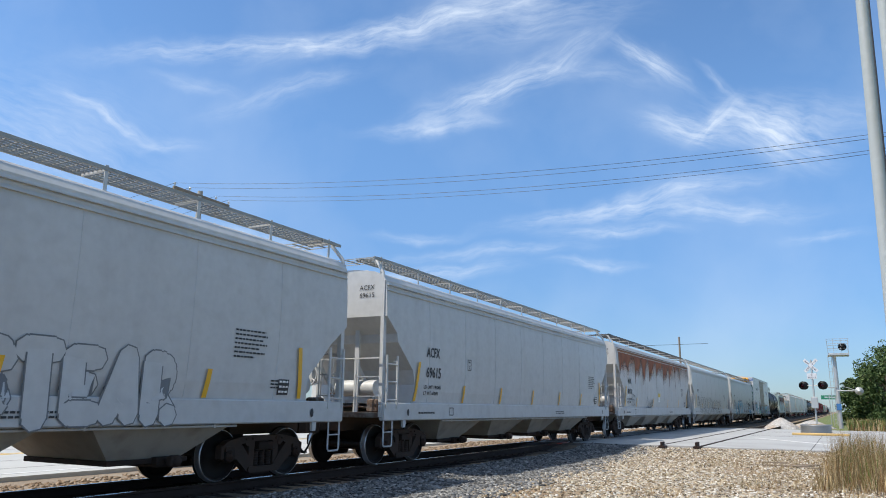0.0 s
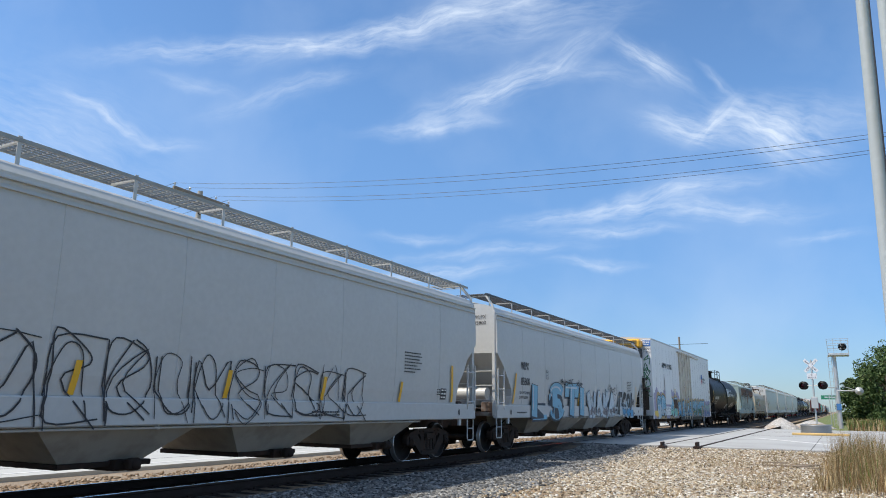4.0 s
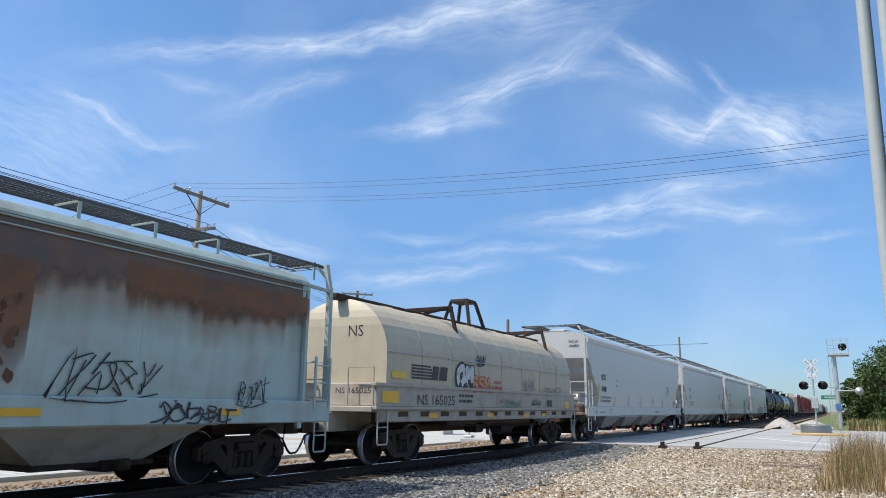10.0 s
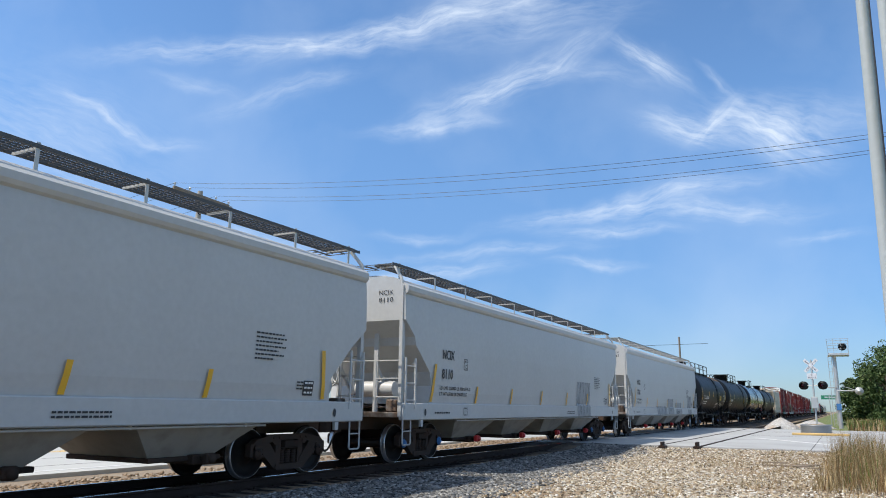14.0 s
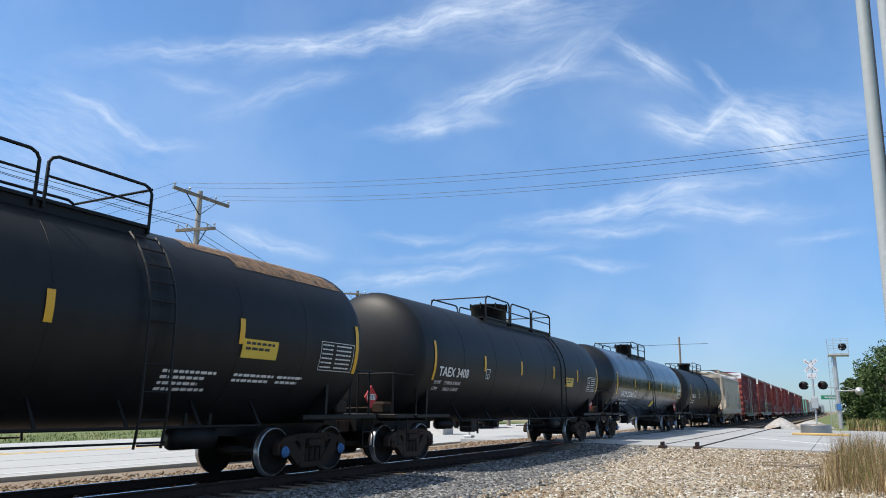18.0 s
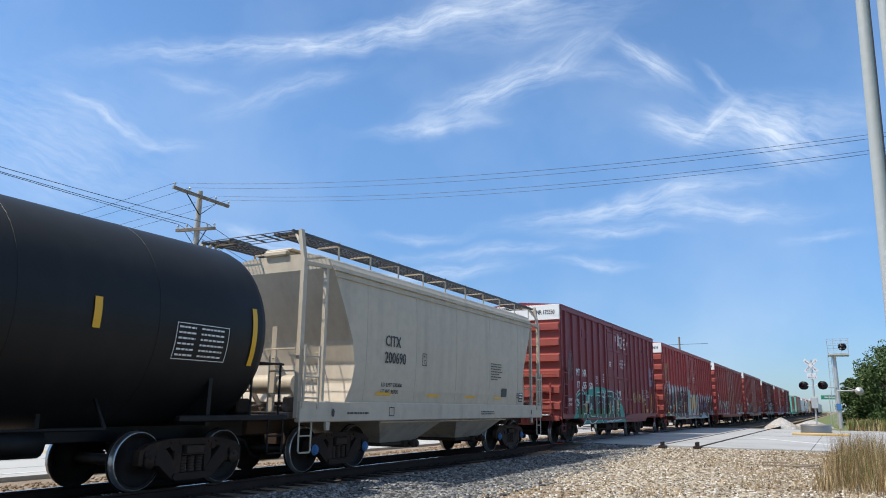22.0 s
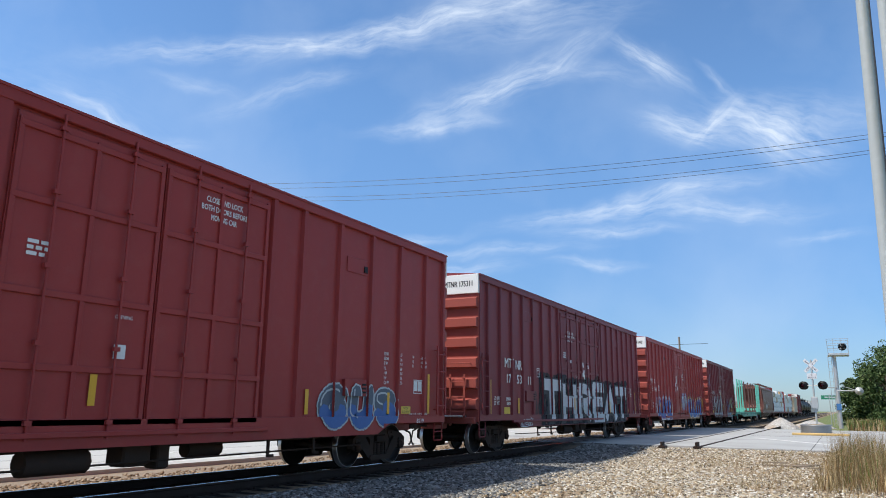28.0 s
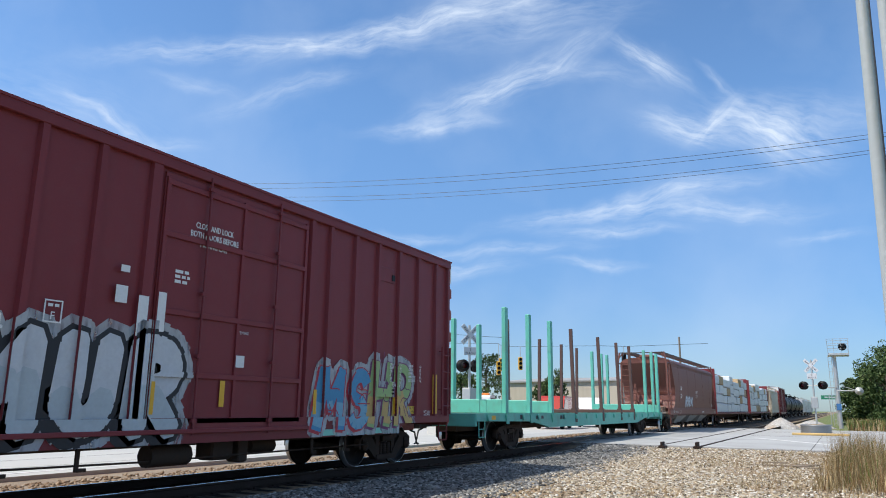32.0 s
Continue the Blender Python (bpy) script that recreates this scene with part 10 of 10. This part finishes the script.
letters(car, wall, "GUS", 13.5, 16.4, 0.84, 1.8, "p_slate", "p_pale", 92, ribs, 0.34, 0.04, "p_cobalt", shine="p_pale", wild=0.1, sharp=False)
mark("notice", Decal().bar(1.0, 1.6, 1.2, 1.32).bar(1.3, 1.75, 1.2, 1.4), "label_yellow", car, wall, 0.008)

car, L, wall, ribs = boxcar(409.8, 428.6, "box_maroon", "maroon ribbed boxcar with a large white word on black", (7.0, 11.9), leaves=2, rib0=0.67)
spray("mural_ground", Decal().bar(5.5, 16.0, 0.8, 2.0), "p_black", car, wall, ribs, 0.002)
letters(car, wall, "THREAT", 5.1, 16.3, 0.76, 2.42, "p_white", "p_black", 12, ribs, 0.4, 0.06, "p_pale", "mist_black", None, None, 0.16, 0.0, 0.05, 0.18, sharp="block")
box_marks(car, wall, L, (("MT", 1.86, 2.56, 0.29, 0.58), ("NR", 2.72, 2.53, 0.3, 0.55), ("17", 1.97, 2.09, 0.28, 0.4), ("53", 2.82, 2.09, 0.28, 0.44), ("11", 3.74, 2.09, 0.27, 0.3), ("LD LMT", 1.08, 1.55, 0.11, 0.42), ("LT WT", 1.1, 1.41, 0.11, 0.4), ("203600", 1.97, 1.55, 0.1, 0.35), ("82400", 2.02, 1.41, 0.1, 0.3)), ribs, (7.0, 11.9), plate=4.6, end_text="MTNR 175311", notice=(7.72, 4.12), blocks=())
mark("notice", Decal().bar(1.88, 2.32, 1.15, 1.35), "label_yellow", car, wall, 0.006, "yellow height notice")
rnd = random.Random(6)
d = Decal()
for i in range(9):
    x, z = rnd.uniform(6.9, 11.0), rnd.uniform(2.3, 3.2)
    d.bar(x, x + rnd.uniform(0.06, 0.16), z, z + rnd.uniform(0.06, 0.2), rnd.uniform(-0.3, 0.3))
mark("paint_splash", d, "letter_white", car, wall, 0.08)
tag(car, wall, 2.95, 3.95, 0.8, 1.0, "p_white", 94, 0.028, 8, ribs)
tag(car, wall, 4.2, 5.0, 1.0, 1.7, "p_black", 95, 0.04, 6)

car, L, wall, ribs = boxcar(430.7, 449.0, "box_red", "red ribbed boxcar with blue and pink murals", (7.45, 11.1))
letters(car, wall, "AIMS", 2.2, 5.9, 0.76, 1.95, "p_blue", "p_red", 96, ribs, 0.36, 0.035, "p_cobalt", "mist_pink", "p_azure", "p_white", 0.05, 0.12, 0.06, 0.12)
letters(car, wall, "CLAU", 11.6, 16.7, 0.8, 2.1, "p_blue", "p_white", 97, ribs, 0.54, 0.05, "p_cobalt", None, "p_azure", "p_tan", 0.0, 0.12, 0.07, sharp=False)
letters(car, wall, "STP", 9.3, 11.0, 1.4, 2.25, "p_mist", "p_plum", 98, ribs, 0.2, 0.05, glow="p_lilac", sharp=False)
box_marks(car, wall, L, (("AO", 0.75, 2.72, NUM, 0.5), ("K", 1.7, 2.72, NUM, 0.2), ("113", 0.78, 2.3, 0.26, 0.45), ("148", 1.66, 2.3, 0.26, 0.5), ("LD LMT", 0.82, 1.6, 0.11, 0.45), ("LT WT", 0.82, 1.42, 0.11, 0.4), ("210100", 1.7, 1.6, 0.1, 0.36), ("75900", 1.75, 1.42, 0.1, 0.3)), ribs, (7.45, 11.1), plate=2.62, end_text="AOK 113148", notice=(9.72, 3.5))
mark("paint_splash", Decal().bar(7.3, 7.5, 2.7, 2.95).bar(7.6, 7.8, 2.9, 3.2).bar(7.75, 7.95, 2.5, 2.75).bar(7.3, 7.42, 2.4, 2.6), "letter_white", car, wall, 0.08)

car, L, wall, ribs = boxcar(451.15, 466.9, "box_maroon", "maroon ribbed boxcar with silver and coloured murals", (6.2, 9.75))
letters(car, wall, "SMUR", 2.2, 6.9, 0.76, 2.4, "p_white", "p_black", 99, ribs, 0.42, 0.08, "p_pale", None, None, "mist_white", 0.14, 0.1, 0.05, sharp=False)
spray("mural_edge", Decal().bar(10.25, 13.8, 0.76, 0.88), "p_mint", car, wall, ribs, 0.003)
letters(car, wall, "MS", 10.15, 12.1, 0.8, 2.15, "p_azure", "p_red", 102, ribs, 0.26, 0.03, "p_sky", None, None, "mist_white", 0.06, 0.2)
letters(car, wall, "HR", 12.0, 13.9, 0.8, 2.4, "p_lime", "p_plum", 103, ribs, 0.24, 0.03, "p_amber", None, None, "mist_white", 0.06, 0.15)
box_marks(car, wall, L, (("MT", 1.88, 2.58, NUM, 0.5), ("NR", 2.72, 2.58, NUM, 0.5), ("17", 1.98, 2.14, NUM, 0.38), ("54", 2.72, 2.14, NUM, 0.45), ("74", 3.55, 2.14, NUM, 0.45), ("LD LMT", 1.1, 1.55, 0.11, 0.45), ("LT WT", 1.1, 1.38, 0.11, 0.4), ("213400", 1.95, 1.55, 0.1, 0.36), ("72600", 2.0, 1.38, 0.1, 0.3)), ribs, (6.2, 9.75), plate=4.5, end_text="MTNR 175474", notice=(6.88, 4.15), blocks=())
mark("paint_splash", Decal().bar(5.5, 5.7, 2.75, 3.0).bar(5.9, 6.08, 2.3, 2.9).bar(5.55, 5.7, 3.2, 3.3).bar(6.25, 6.4, 2.4, 3.0), "letter_white", car, wall, 0.072)
tag(car, wall, 0.4, 1.3, 3.2, 3.9, "p_lilac", 100, 0.04, 7)
tag(car, wall, 0.9, 1.5, 1.9, 2.6, "p_grey", 101, 0.02, 6)
mark("notice", Decal().bar(1.8, 2.3, 1.12, 1.3), "label_yellow", car, wall, 0.02)

car, L, wall = stake_flat(468.7, 493.2, "green flat car with tall green and brown stakes")
mark("lettering", Decal().lines(3.2, 0.98, (0.5,), 0.13, 0.2).lines(7.0, 0.95, (0.6,), 0.13, 0.2).lines(4.6, 0.98, (0.7,), 0.1, 0.2), "letter_black", car, wall, 0.006)
mark("reflector_tape", Decal().bar(0.9, 1.3, 0.98, 1.1), "tape_yellow", car, wall, 0.006)
car, L, wall = hopper(495.2, 513.4, "hopper_brown", "red-brown covered hopper car with open end frames", cut=OPEN_END, bays=3, seams=6, walk_mat="grating_dark")
hopper_marks(car, wall, L, "CNW", "752", ink="letter_white", tape=None, weights=None, plate=0, block=9.0, end=False, x=3.4)
piece(car, wall, 5.0, 7.8, 1.5, 2.2, 3, "p_white", "p_grey", 111, None, None, None, 0.16, 0.04)
lumber_flat(515.0, 539.2, "centre-beam flat car stacked with white wrapped lumber", 1)
lumber_flat(541.2, 565.4, "centre-beam flat car loaded with pale wrapped bundles", 2)
hopper(567.4, 583.0, "hopper_tan", "dusty brown covered hopper car far back in the train", cut=OPEN_END, bays=3, seams=5)
boxcar(585.0, 600.0, "box_maroon", "dark maroon boxcar far back in the train", (5.8, 9.2))
for q, p in ((602, "tank_brown"), (619, "tank_black"), (636, "tank_black"), (653, "tank_brown")):
    tank_car(q, q + 15.6, p, "black tank car far back in the train", rails=(-1.8, 1.6))
for q in (670, 690, 710, 730):
    hopper(q, q + 18.4, "hopper_grey", "grey covered hopper car far back in the train")


def travelled(t):
    """How far the train has run at t."""
    return 13.303 * t + 0.02365 * t * t


def motions():
    for car, start in TRAIN:
        walk(car, [(t, pose(start - travelled(t), 0, 0)) for t in np.linspace(0, CLIP, 17)])
    # the wheels roll on the rail; all front (and all rear) axles of the trucks turn alike
    first = {}
    for axle, x in AXLES:
        if x not in first:
            rows = []
            for i in range(int(CLIP * FPS) + 1):
                rows.append((i / FPS, pose(x, 0, 0.457) @ Matrix.Rotation(-travelled(i / FPS) / 0.457 % (2 * math.pi), 4, "Y")))
            walk(axle, rows)
            first[x] = axle
        else:
            data = axle.animation_data_create()
            data.action = first[x].animation_data.action
            data.action_slot = first[x].animation_data.action_slot
    # the dark car behind the train
    walk(DARK_CAR, [(0, pose(-80, 6.75, ROAD)), (7, pose(11, 6.75, ROAD)), (8, pose(24, 6.75, ROAD)), (9, pose(37, 6.4, ROAD)), (10.2, pose(51, 5.1, ROAD)), (12, pose(74, 5.1, ROAD)), (CLIP, pose(314, 5.1, ROAD))])
    for wheel, x, y in DARK_CAR_WHEELS:
        walk(wheel, [(i / FPS, pose(x, y, 0.35) @ Matrix.Rotation(12.5 * i / FPS / 0.35 % (2 * math.pi), 4, "Y")) for i in range(int(CLIP * FPS) + 1)])


motions()
